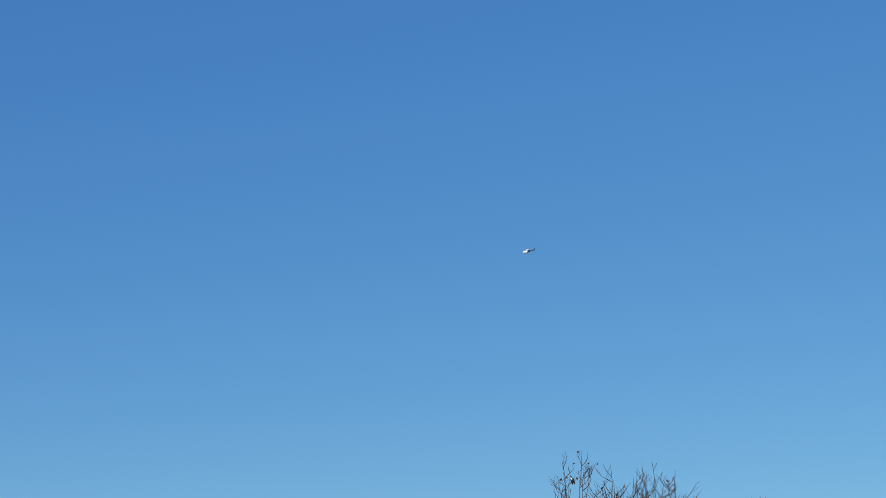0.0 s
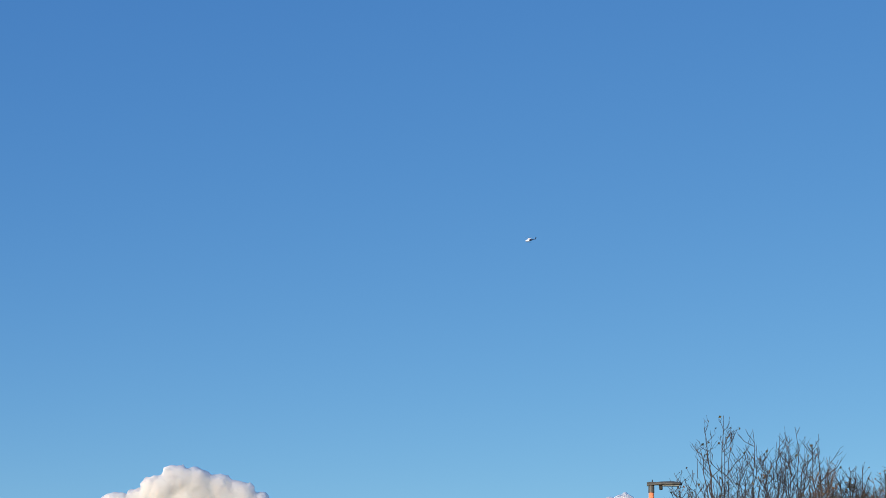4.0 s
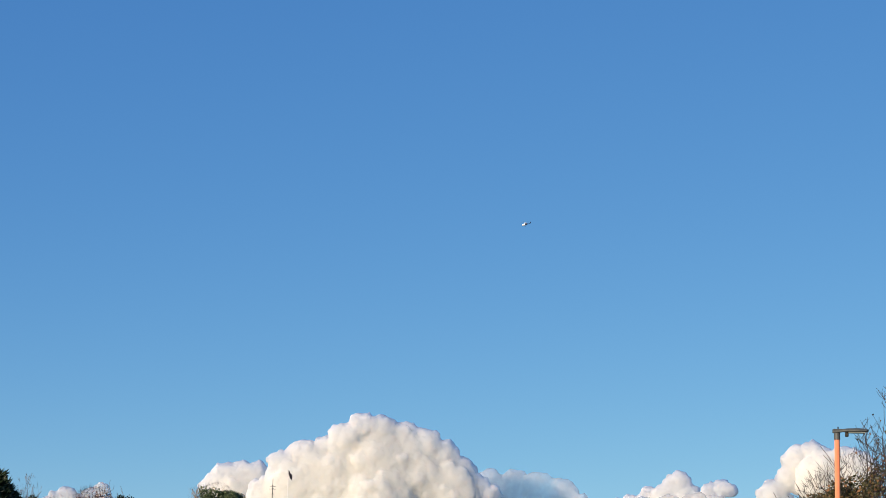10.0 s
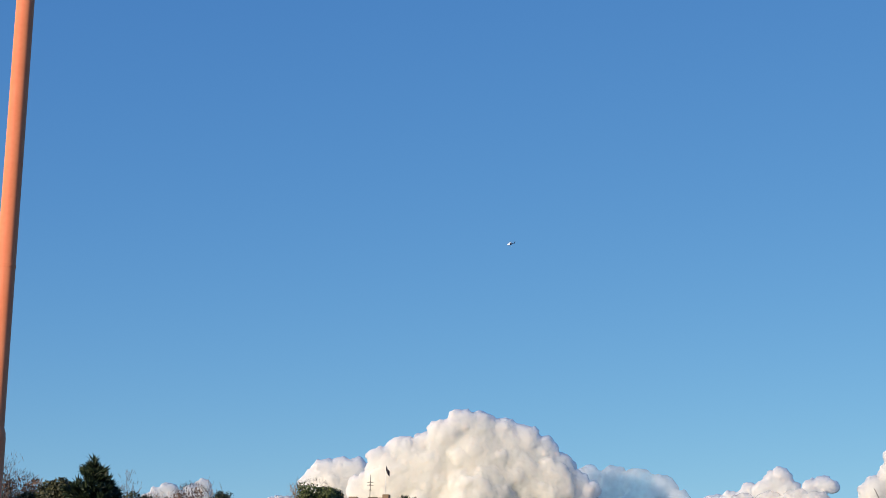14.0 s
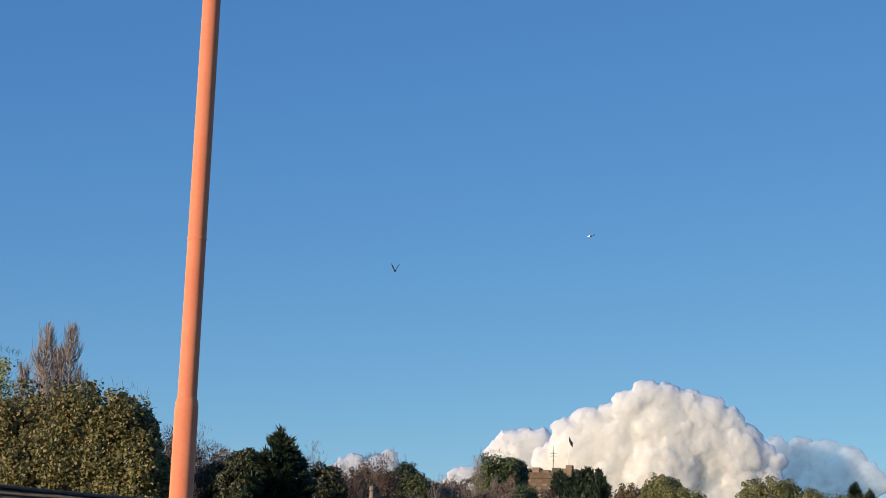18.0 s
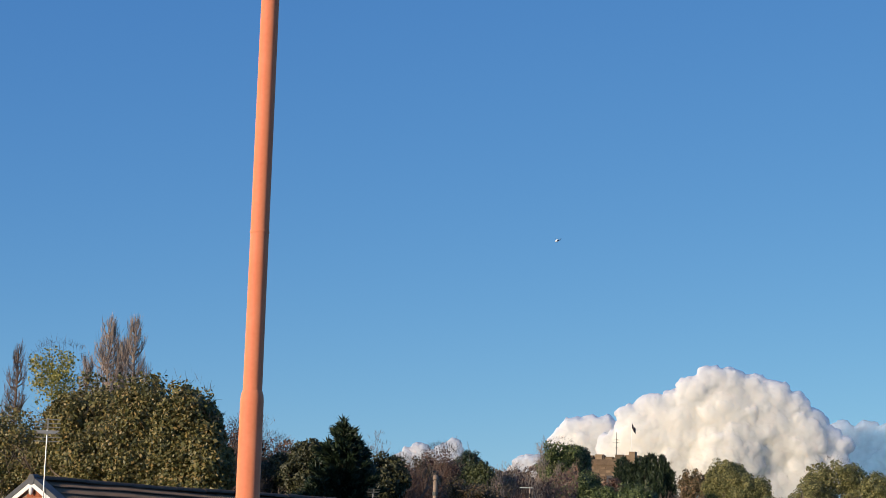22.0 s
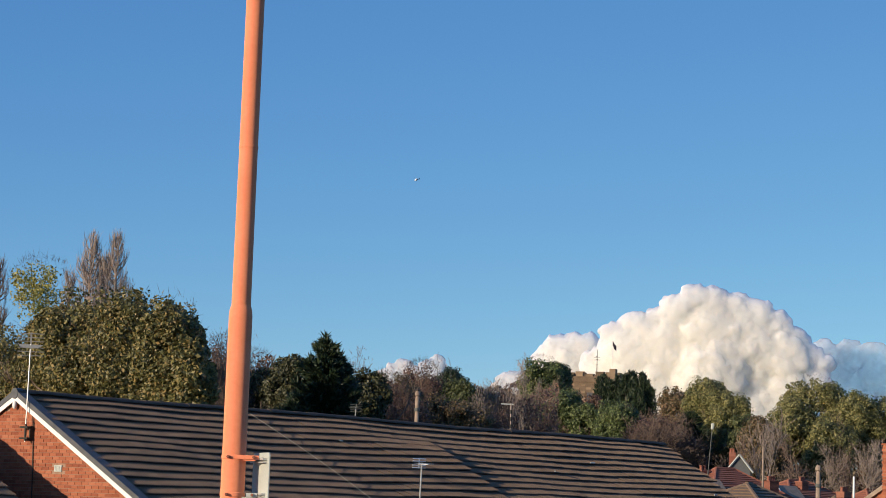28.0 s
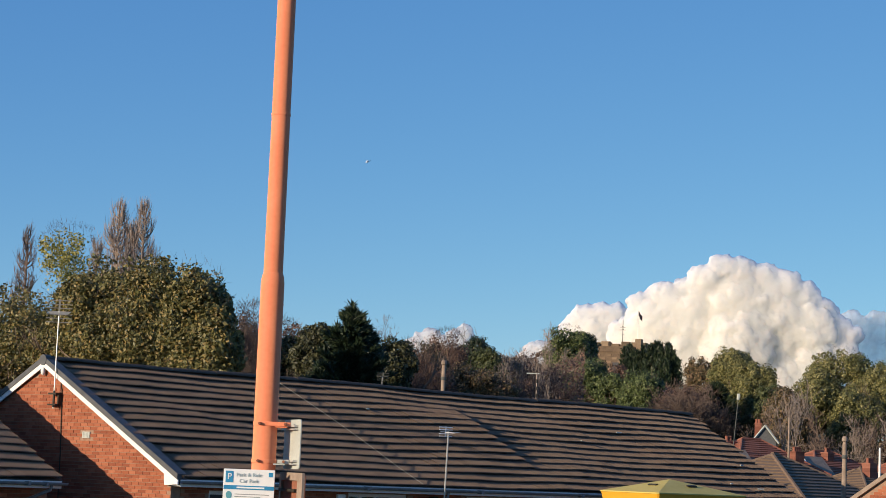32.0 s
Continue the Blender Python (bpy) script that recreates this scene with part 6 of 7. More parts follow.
def build_chimney_house():
    """The brick gable with an outside chimney."""
    run, rise, eave = 2.75, 1.86, 2.6
    m = Matrix.Translation((10.19, 50.97, 1.2 - eave)) @ pose(0, 0, 0, 0, 0, 50.85) @ Matrix.Translation((0, -2 * run, 0))
    h = empty("house", m, "red brick house with a tall outside chimney", "house", "houses below the hill")
    L = 9.0
    for s in (1, -1):
        mm = Matrix.Identity(4) if s > 0 else pose(L, 2 * run, 0, 0, 0, 180)
        a, b, c, dd = [tuple(mm @ Vector(p)) for p in ((0, 0, eave), (L, 0, eave), (L, run, eave + rise), (0, run, eave + rise))]
        part("roof", stepped_slope(a, b, c, dd, 9, M_TILE_REST, "roof"), h, "brown tiled slope")
    k = rise / run
    for s in (1, -1):
        mm = Matrix.Identity(4) if s > 0 else Matrix.Translation((0, 2 * run, 0)) @ Matrix.Diagonal((1, -1, 1, 1))
        pts = [(-0.02, eave - 0.07), (run, eave + rise - 0.05), (run, eave + rise + 0.07), (-0.02, eave + 0.05)]
        v = [tuple(mm @ Vector((q, p[0], p[1]))) for q in (-0.06, 0.12) for p in pts]
        sh = Shape().add(v, [(0, 1, 2, 3), (7, 6, 5, 4), (0, 4, 5, 1), (1, 5, 6, 2), (2, 6, 7, 3), (3, 7, 4, 0)])
        part("verge", sh.mesh("verge", M_WOODPOLE), h, "weathered verge board")
    wall = gable_wall(h, 0.05, run, rise, eave, inset=0.12)
    gable_bricks(wall, 0.05, run, rise, eave, eave - 1.6, run, 2 * run, inset=0.12)
    part("wall_side", Shape().box(0.3, 2 * run - 0.4, 0, L - 0.3, 2 * run - 0.15, eave).mesh("wall_side", M_BRICK_REST), h, "side wall of red brick")
    part("wall_side", Shape().box(0.3, 0.15, 0, L - 0.3, 0.4, eave).mesh("wall_side", M_BRICK_REST), h, "side wall of red brick")
    gable_wall(h, L - 0.05, run, rise, eave, inset=0.12, out=1)
    # the stack: bricks on its two seen faces
    y0, y1, x0, x1 = 2 * run - 2.5, 2 * run - 1.98, -0.30, 0.05
    top = 3.5 - (1.2 - eave)
    core = Shape().box(x0 + 0.01, y0 + 0.01, 0, x1, y1 - 0.01, top - 0.02)
    st = part("chimney", core.mesh("chimney", M_MORTAR), h, "outside chimney stack of red brick")
    rng = random.Random(4)
    rest = Shape()
    for r in range(int((top - 1.2) / 0.075)):
        z = 1.2 + r * 0.075
        for c in range(3):
            yy = y0 + c * 0.2133
            q = 0.107 if r % 2 else 0.0
            ya, yb = max(y0, yy - q + 0.004), min(y1, yy - q + 0.2093)
            if r % 2 and c == 2:
                rest.box(x0 - 0.004, yy + 0.11, z, x0 + 0.02, y1, z + 0.065)
            rest.box(x0 - rng.uniform(0.001, 0.006), ya, z, x0 + 0.02, yb, z + 0.065)
        for c in range(2):
            rest.box(x0 + 0.025 + c * 0.2, y0 - rng.uniform(0.001, 0.005), z, x0 + 0.215 + c * 0.2, y0 + 0.02, z + 0.065)
    part("brickwork", rest.mesh("brickwork", M_BRICK_REST), st, "courses of red brick")["kind"] = "stuff"
    part("cap", Shape().bevelled(x0 - 0.03, y0 - 0.03, top - 0.02, x1 + 0.02, y1 + 0.03, top + 0.02, 0.012).mesh("cap", M_BRICK_REST), st, "mortared chimney cap")
    part("chimney_pot", Shape().lathe([(0.07, top + 0.05), (0.06, top + 0.11), (0.05, top + 0.13)], 10, (x0 + x1) / 2, (y0 + y1) / 2).mesh("chimney_pot", M_VERGE), st, "stub of a chimney pot")
    return h


build_chimney_house()


# ---- posts and masts beyond the roofs ----
def post(az, d, el, r, label, mat=M_WOODPOLE, lean=0.0, name="post", cap=False):
    b = bearing(az, d, ground_z(d))
    H = height_at(el, d) - b.z
    t = empty(name, Matrix.Translation(b) @ pose(0, 0, 0, 0, lean, 0), label, "post", "posts and poles")
    part("shaft", Shape().lathe([(r * 1.15, -0.2), (r, H * 0.5), (r * 0.85, H - r), (r * 0.5, H)], 12).mesh("shaft", mat), t)
    if cap:
        part("cap", Shape().lathe([(r * 0.8, H - 0.02), (r * 1.12, H), (r * 1.12, H + r), (r * 0.7, H + 1.8 * r)], 10).mesh("cap", mat), t)
        part("band", Shape().lathe([(r * 0.98, H - 0.55), (r * 1.08, H - 0.53), (r * 1.08, H - 0.45), (r * 0.98, H - 0.43)], 12).mesh("band", M_LAMPGREY), t, "dark band")
    return t, H


def build_posts():
    post(0.226, 70, 3.1, 0.085, "weathered wooden pole that rises behind the roof", cap=True)
    post(11.403, 66, 1.38, 0.085, "weathered grey pole among the houses", cap=True)
    post(9.91, 110, 2.0, 0.06, "slim brown pole in front of the wood")
    post(12.38, 118, 1.24, 0.07, "short white pole among the houses", M_WHITE)
    t, H = post(8.24, 120, 2.45, 0.03, "leaning street light in front of the wood", M_LAMPGREY, 4.5, "street_lamp")
    part("head", Shape().bevelled(-0.09, -0.09, H - 0.05, 0.09, 0.09, H + 0.32, 0.04).mesh("head", M_SIGNBACK), t, "pale lantern head")
    t, H = post(2.88, 118, 2.98, 0.045, "thin pole with a cross arm behind the ridge", M_TWIG_POPLAR)
    part("arm", Shape().box(-0.6, -0.03, H - 0.1, 0.14, 0.03, H - 0.04).mesh("arm", M_SIGNBACK), t, "pale cross arm")
    for i in range(3):
        part("band", Shape().lathe([(0.05, H - 0.62 - i * 0.42), (0.053, H - 0.6 - i * 0.42), (0.053, H - 0.42 - i * 0.42), (0.05, H - 0.4 - i * 0.42)], 10).mesh("band", M_BLACK), t, "dark band")



build_posts()


# ---- the orange lamp columns ----
def lamp_column(m, H, label):
    """A tapered orange column with a thicker base and a flat grey lantern."""
    t = empty("street_lamp", m, label, "street lamp", "orange lamp columns")
    base = Shape().lathe([(0.075, -0.3), (0.0715, 0.0), (0.0695, 2.55), (0.0695, 2.677), (0.066, 2.712), (0.0575, 2.737)], 32)
    part("base_tube", base.mesh("base_tube", M_ORANGE, False), t, "thicker orange base of the column")
    part("shaft", Shape().lathe([(0.0572, 2.71), (0.0555, 3.6), (0.0535, H - 0.15)], 32).mesh("shaft", M_ORANGE, False), t, "orange tapered shaft")
    part("seam", Shape().lathe([(0.0568, 3.675), (0.0578, 3.68), (0.0578, 3.688), (0.0568, 3.693)], 32).mesh("seam", M_ORANGE, False), t, "faint joint in the shaft")
    head = part("lantern", Shape().lathe([(0.062, H - 0.15), (0.062, H - 0.03), (0.055, H)], 20).mesh("lantern", M_LAMPGREY, False), t, "flat dark grey lamp head")
    sh = Shape()
    rings = []
    for x, w, z0, z1 in ((-0.09, 0.05, -0.01, 0.06), (-0.06, 0.07, -0.01, 0.07), (0.12, 0.08, 0.015, 0.07), (0.2, 0.13, 0.012, 0.078), (0.42, 0.15, 0.012, 0.085), (0.58, 0.13, 0.018, 0.075), (0.63, 0.07, 0.03, 0.06)):
        rings.append([(x, -w, H + z0), (x, w, H + z0), (x, w, H + (z0 + z1) / 2), (x, w * 0.6, H + z1), (x, -w * 0.6, H + z1), (x, -w, H + (z0 + z1) / 2)])
    part("housing", sh.loft(rings).mesh("housing", M_LAMPGREY), head, "flat tapering housing")
    part("sensor", Shape().bevelled(0.16, -0.035, H - 0.085, 0.23, 0.035, H + 0.01, 0.01).mesh("sensor", M_BLACK), head, "small dark sensor below the housing")
    part("photocell", Shape().lathe([(0.012, H + 0.06), (0.012, H + 0.115), (0.006, H + 0.12)], 8, 0.02, 0).mesh("photocell", M_BLACK), head, "photocell stub on top")
    part("glass", Shape().box(0.22, -0.1, H - 0.006, 0.56, 0.1, H + 0.004).mesh("glass", M_SIGNBACK), head, "pale lens plate")
    return t


lamp_column(pose(-1.047, 11.957, 0.0, 0, 0, 20), 6.15, "orange street lamp column that carries two signs")
_p = bearing(21.02, 42.0)
lamp_column(pose(_p.x, _p.y, -1.2, 0, 0, -18), height_at(6.17, 42.0) + 1.2, "orange street lamp column with a flat lantern")


def build_column_signs():
    # the white notice in front of the column
    x0, x1, y, z1, h = -1.264, -0.969, 11.84, 1.580, 0.43
    s = empty("sign", Matrix.Translation(((x0 + x1) / 2, y, z1)) @ pose(0, 0, 0, 0, 0, 5), "white and blue car park notice on the column", "sign")
    w = (x1 - x0) / 2
    part("board", Shape().bevelled(-w, 0, -h, w, 0.008, 0, 0.002).mesh("board", M_SIGN), s, "white printed board")
    face = pose(0, -0.0015, 0, 90, 0, 0)
    part("header_bar", Shape().box(-w + 0.002, -0.0016, -0.117, w - 0.002, 0.001, -0.094).mesh("header_bar", M_BLUE), s, "blue band with pale lettering")
    part("panel", Shape().box(-w + 0.012, -0.0016, -0.078, -w + 0.056, 0.001, -0.012).mesh("panel", M_BLUE), s, "blue parking panel")
    lettering("letters", "P", 0.05, M_SIGN, s, pose(-w + 0.034, -0.003, -0.045, 90, 0, 0))
    lettering("letters", "Park & Ride", 0.031, M_TEAL, s, pose(0.0, -0.002, -0.033, 90, 0, 0), "blue words")
    lettering("letters", "Car Park", 0.031, M_TEAL, s, pose(0.0, -0.002, -0.068, 90, 0, 0), "blue words")
    part("badge", Shape().box(w - 0.036, -0.0016, -0.04, w - 0.012, 0.001, -0.015).mesh("badge", M_BLUE), s, "small dark blue badge")
    part("header_line", Shape().box(-0.07, -0.0026, -0.11, 0.09, -0.0014, -0.101).mesh("header_line", M_SIGN), s, "pale unreadable line")
    for i in range(4):
        zz = -0.15 - 0.068 * i
        part("symbol", Shape().loft([[(-w + 0.034 + 0.017 * math.cos(a * math.pi / 8), yy, zz + 0.022 * math.sin(a * math.pi / 8)) for a in range(16)] for yy in (-0.0016, 0.001)]).mesh("symbol", (M_BLUE_PALE, M_SIGNBACK, M_BLUE_PALE, M_SIGNBACK)[i]), s, "round printed symbol")
        for k in range(2 - i % 2):
            part("text_line", Shape().box(-w + 0.068, -0.0016, zz + 0.004 - 0.014 * k, w - 0.03 - 0.05 * k, 0.001, zz + 0.008 - 0.014 * k).mesh("text_line", M_INK), s, "unreadable line of print")
    part("rail", Shape().box(-0.1, 0.008, -0.1, 0.12, 0.03, -0.08).mesh("rail", M_METAL), s, "rail behind the board")
    part("rail", Shape().box(-0.1, 0.008, -0.33, 0.12, 0.03, -0.31).mesh("rail", M_METAL), s, "rail behind the board")
    # the two signs that show their backs beside the column
    for nm, z0, z1, wd, mat, label in (("sign", 1.592, 1.879, 0.34, M_SIGNBACK, "grey back of a sign on the column"), ("sign", 0.95, 1.572, 0.42, M_BROWNBOARD, "brown back of a framed sign on the column")):
        upper = mat == M_SIGNBACK
        t = empty(nm, Matrix.Translation((-0.945, 12.1, z0)) @ pose(0, 0, 0, 0, 0, -70 if upper else -68), label, "sign")
        H = z1 - z0
        n = 6
        ring = []
        rr = 0.025
        for cx, cz, a0 in ((wd - rr, H - rr, 0), (rr, H - rr, 90), (rr, rr, 180), (wd - rr, rr, 270)):
            for i in range(n + 1):
                a = radians(a0 + 90 * i / n)
                ring.append((cx + rr * math.cos(a), cz + rr * math.sin(a)))
        part("plate", Shape().loft([[(p[0], 0.0, p[1]) for p in ring], [(p[0], 0.006, p[1]) for p in ring]]).mesh("plate", mat), t, "flat plate with rounded corners")
        if upper:
            for z in (0.04, H - 0.045):
                part("channel", Shape().box(0.02, -0.024, z, wd - 0.05, 0, z + 0.012).box(0.02, -0.024, z - 0.016, wd - 0.05, 0, z - 0.008).mesh("channel", M_METAL), t, "aluminium channel")
        else:
            fr = Shape().box(0, -0.016, H - 0.045, wd, 0, H).box(wd - 0.09, -0.016, 0, wd, 0, H - 0.045).box(0, -0.016, 0, 0.03, 0, H - 0.045)
            part("frame", fr.mesh("frame", M_WOODPOLE), t, "pale raised frame")
            part("channel", Shape().box(0.03, -0.03, H - 0.11, wd - 0.1, 0, H - 0.095).mesh("channel", M_BLACK), t, "dark channel")
    # clamps
    for z, nm in ((1.849, "orange clamp round the column"), (1.632, "orange clamp round the column")):
        t = empty("clamp", Matrix.Translation((-1.047, 11.957, z)), nm, "clamp", "column clamps")
        part("band", Shape().lathe([(0.0705, -0.012), (0.0735, -0.011), (0.0735, 0.011), (0.0705, 0.012)], 28).mesh("band", M_ORANGE, False), t)
        part("arm", Shape().box(0.02 if z > 1.7 else 0.085, -0.078, -0.011, 0.15, -0.066, 0.011).box(0.06, -0.07, -0.02, 0.13, 0.05, -0.012).mesh("arm", M_ORANGE if z > 1.7 else M_SIGNBACK), t, "arm that carries the sign")
        part("bolt", Shape().tube([(-0.03, -0.066, 0), (-0.03, -0.092, 0)], [0.01, 0.008], 6).mesh("bolt", M_BROWNBOARD), t)
        part("bolt", Shape().tube([(0.12, -0.07, 0), (0.12, -0.094, 0)], [0.01, 0.008], 6).mesh("bolt", M_BROWNBOARD), t)


build_column_signs()


# ---- the yellow pay machine hood ----
def build_pay_hood():
    cx, cy, turn, a, b, z = 1.95, 16.97, 37.0, 0.5, 0.35, 1.521
    g = ground_z(18.1)
    t = empty("pay_machine", Matrix.Translation((cx, cy, g)) @ pose(0, 0, 0, 0, 0, turn), "yellow car park pay machine with a flared hood", "pay machine")
    top, bot = z - g, z - g - 0.72
    flare = 0.13

    def ring(grow, zz, e=0.012):
        w, q = a + grow, b + grow
        return [(-w + e, -q, zz), (w - e, -q, zz), (w, -q + e, zz), (w, q - e, zz), (w - e, q, zz), (-w + e, q, zz), (-w, q - e, zz), (-w, -q + e, zz)]
    hood = part("hood", Shape().loft([ring(-flare, bot), ring(-0.004, top - 0.02), ring(0.0, top)]).mesh("hood", M_YELLOW), t, "flared yellow hood")
    lid = Shape()
    lid.loft([ring(0.006, top - 0.006), ring(0.006, top + 0.004)])
    v = [(-a, -b, top + 0.004), (a, -b, top + 0.004), (a, b, top + 0.004), (-a, b, top + 0.004), (-0.035, 0.01, top + 0.116)]
    lid.add(v, [(0, 1, 4), (1, 2, 4), (2, 3, 4), (3, 0, 4)])
    ld = part("lid", lid.mesh("lid", M_YELLOW_LID), t, "low sun-bleached pyramid lid")
    for s in range(4):
        part("slot", Shape().box(-0.05, -0.012, 0, 0.05, 0.012, 0.012).mesh("slot", M_BLACK), ld, "dark vent slot", pose(0, 0, 0, 0, 0, 90 * s) @ pose(0.03, -(a if s % 2 else b) * 0.52, top + 0.06, 13 if s % 2 else 18, 0, 0))
    slope = math.degrees(math.atan2(flare, top - bot))
    for s in range(4):
        lettering("letters", "CAR PARK", 0.075 if s % 2 else 0.105, M_BLACK, hood, pose(0, 0, 0, 0, 0, 90 * s) @ pose(0.0, -((a if s % 2 else b) - flare * 0.29) - 0.004, top - 0.72 * 0.29, 90 + slope, 0, 0), "black capital letters", 0.004)
    part("body", Shape().bevelled(-0.2, -0.17, 0, 0.2, 0.17, bot + 0.02, 0.03).mesh("body", M_SHELL), t, "grey machine body")
    part("screen", Shape().bevelled(-0.12, -0.185, bot - 0.32, 0.12, -0.165, bot - 0.12, 0.008).mesh("screen", M_BLACK), t, "dark display")


build_pay_hood()


# ---- helicopter ----
def build_helicopter():
    t = empty("helicopter", Matrix.Identity(4), "white helicopter with a dark boom flying away", "helicopter")
    s = Shape()
    rings = []
    for x, w, z0, z1 in ((5.9, 0.15, -0.45, -0.05), (5.4, 0.7, -0.85, 0.4), (4.3, 1.1, -1.1, 0.95), (2.8, 1.25, -1.2, 1.25), (1.0, 1.25, -1.15, 1.3), (-0.2, 1.1, -1.0, 1.3)):
        rings.append([(x, w * math.cos(a), (z0 + z1) / 2 + (z1 - z0) / 2 * math.sin(a)) for a in [2 * math.pi * i / 16 for i in range(16)]])
    part("cabin", s.loft(rings).mesh("cabin", M_HELI_WHITE, False), t, "rounded white cabin")
    s = Shape()
    rings = []
    for x, w, z0, z1 in ((-0.15, 1.08, -0.98, 1.28), (-1.2, 0.95, -0.85, 1.3), (-2.3, 0.6, -0.4, 1.15), (-5.2, 0.24, 0.35, 0.85), (-7.6, 0.16, 0.6, 0.95)):
        rings.append([(x, w * math.cos(a), (z0 + z1) / 2 + (z1 - z0) / 2 * math.sin(a)) for a in [2 * math.pi * i / 12 for i in range(12)]])
    part("tail_boom", s.loft(rings).mesh("tail_boom", M_HELI_DARK, False), t, "dark tapering tail boom")
    s = Shape().add([(-6.6, 0.08, 0.8), (-8.0, 0.08, 0.7), (-8.9, 0.06, 2.9), (-8.0, 0.06, 2.9), (-6.6, -0.08, 0.8), (-8.0, -0.08, 0.7), (-8.9, -0.06, 2.9), (-8.0, -0.06, 2.9)],
                    [(0, 1, 2, 3), (7, 6, 5, 4), (0, 4, 5, 1), (1, 5, 6, 2), (2, 6, 7, 3), (3, 7, 4, 0)])
    part("fin", s.mesh("fin", M_HELI_DARK), t, "dark upright tail fin")
    part("stabiliser", Shape().bevelled(-7.0, -1.5, 0.72, -6.3, 1.5, 0.82, 0.04).mesh("stabiliser", M_HELI_DARK), t)
    part("engine_cowl", Shape().bevelled(-1.4, -0.7, 1.45, 2.2, 0.7, 2.1, 0.25).mesh("engine_cowl", M_HELI_WHITE), t, "white engine cowling")
    part("rotor_mast", Shape().lathe([(0.16, 2.0), (0.12, 2.7), (0.25, 2.75), (0.2, 2.9)], 10, 0.8, 0).mesh("rotor_mast", M_HELI_DARK), t)
    for i in range(4):
        b = Shape().box(0.3, -0.12, -0.02, 6.4, 0.12, 0.02)
        part("rotor_blade", b.mesh("rotor_blade", M_HELI_DARK), t, m=pose(0.8, 0, 2.8, 0, 0, 20 + 90 * i))
    for sgn in (1, -1):
        sk = Shape().tube([(3.6, sgn * 1.2, -1.9), (3.2, sgn * 1.2, -2.1), (-0.6, sgn * 1.2, -2.1)], [0.06] * 3, 6)
        part("skid", sk.mesh("skid", M_HELI_DARK), t)
    return t


HELICOPTER = build_helicopter()


# ---- birds ----
def build_bird(name, label, pied):
    """A bird: body with head and tail, and two wings that beat. It faces +x."""
    t = empty(name, Matrix.Identity(4), label, "bird")
    s = Shape()
    rings = []
    for x, w, h, z in ((0.22, 0.006, 0.006, 0.01), (0.17, 0.02, 0.02, 0.015), (0.13, 0.035, 0.037, 0.02), (0.06, 0.045, 0.05, 0.0), (-0.04, 0.042, 0.045, -0.005), (-0.11, 0.025, 0.022, 0.0), (-0.15, 0.02, 0.01, 0.0)):
        rings.append([(x, w * math.cos(a), z + h * math.sin(a)) for a in [2 * math.pi * i / 10 for i in range(10)]])
    part("body", s.loft(rings).mesh("body", M_FEATHER, False), t)
    if pied:
        s = Shape().loft([[(x, w * math.cos(a), z + h * math.sin(a)) for a in [2 * math.pi * i / 10 for i in range(10)]] for x, w, h, z in ((0.09, 0.03, 0.03, -0.02), (0.03, 0.05, 0.05, -0.012), (-0.06, 0.045, 0.045, -0.012), (-0.1, 0.015, 0.015, -0.01))])
        part("breast", s.mesh("breast", M_FEATHER_W, False), t, "white breast and flank")
    tl = 0.24 if pied else 0.14
    part("tail", Shape().add([(-0.13, 0.018, 0.004), (-0.13, -0.018, 0.004), (-0.13 - tl, -0.035, 0.0), (-0.15 - tl, 0, 0.0), (-0.13 - tl, 0.035, 0.0), (-0.13, 0.018, -0.004), (-0.13, -0.018, -0.004), (-0.13 - tl, -0.035, -0.004), (-0.15 - tl, 0, -0.004), (-0.13 - tl, 0.035, -0.004)],
                             [(0, 4, 3, 2, 1), (5, 6, 7, 8, 9), (0, 1, 6, 5), (1, 2, 7, 6), (2, 3, 8, 7), (3, 4, 9, 8), (4, 0, 5, 9)]).mesh("tail", M_FEATHER), t, "long dark tail" if pied else "")
    part("beak", Shape().tube([(0.21, 0, 0.012), (0.25, 0, 0.006)], [0.008, 0.002], 6).mesh("beak", M_FEATHER), t)
    wings = []
    for sgn in (1, -1):
        v = [(0.08, 0, 0.004), (-0.07, 0, 0.004), (0.1, sgn * 0.15, 0.008), (-0.09, sgn * 0.16, 0.006), (0.06, sgn * 0.3, 0.004), (-0.08, sgn * 0.27, 0.003), (-0.03, sgn * 0.4, 0.0)]
        v += [(p[0], p[1], p[2] - 0.008) for p in v]
        f = [(0, 1, 3, 2), (2, 3, 5, 4), (4, 5, 6), (7, 9, 10, 8), (9, 11, 12, 10), (11, 13, 12), (0, 2, 9, 7), (2, 4, 11, 9), (4, 6, 13, 11), (1, 8, 10, 3), (3, 10, 12, 5), (5, 12, 13, 6), (0, 7, 8, 1)]
        wg = part("wing", Shape().add(v, f).mesh("wing", M_FEATHER), t, "dark wing", pose(0.02, sgn * 0.03, 0.03))
        if pied:
            part("shoulder_patch", Shape().box(-0.04, min(sgn * 0.02, sgn * 0.1), 0.006, 0.05, max(sgn * 0.02, sgn * 0.1), 0.012).mesh("shoulder_patch", M_FEATHER_W), wg, "white shoulder patch")
        wings.append((wg, sgn))
    return t, wings


MAGPIE, MAGPIE_WINGS = build_bird("magpie", "black and white magpie in the bare tree", True)
CROW, CROW_WINGS = build_bird("crow", "dark crow crossing the open sky", False)


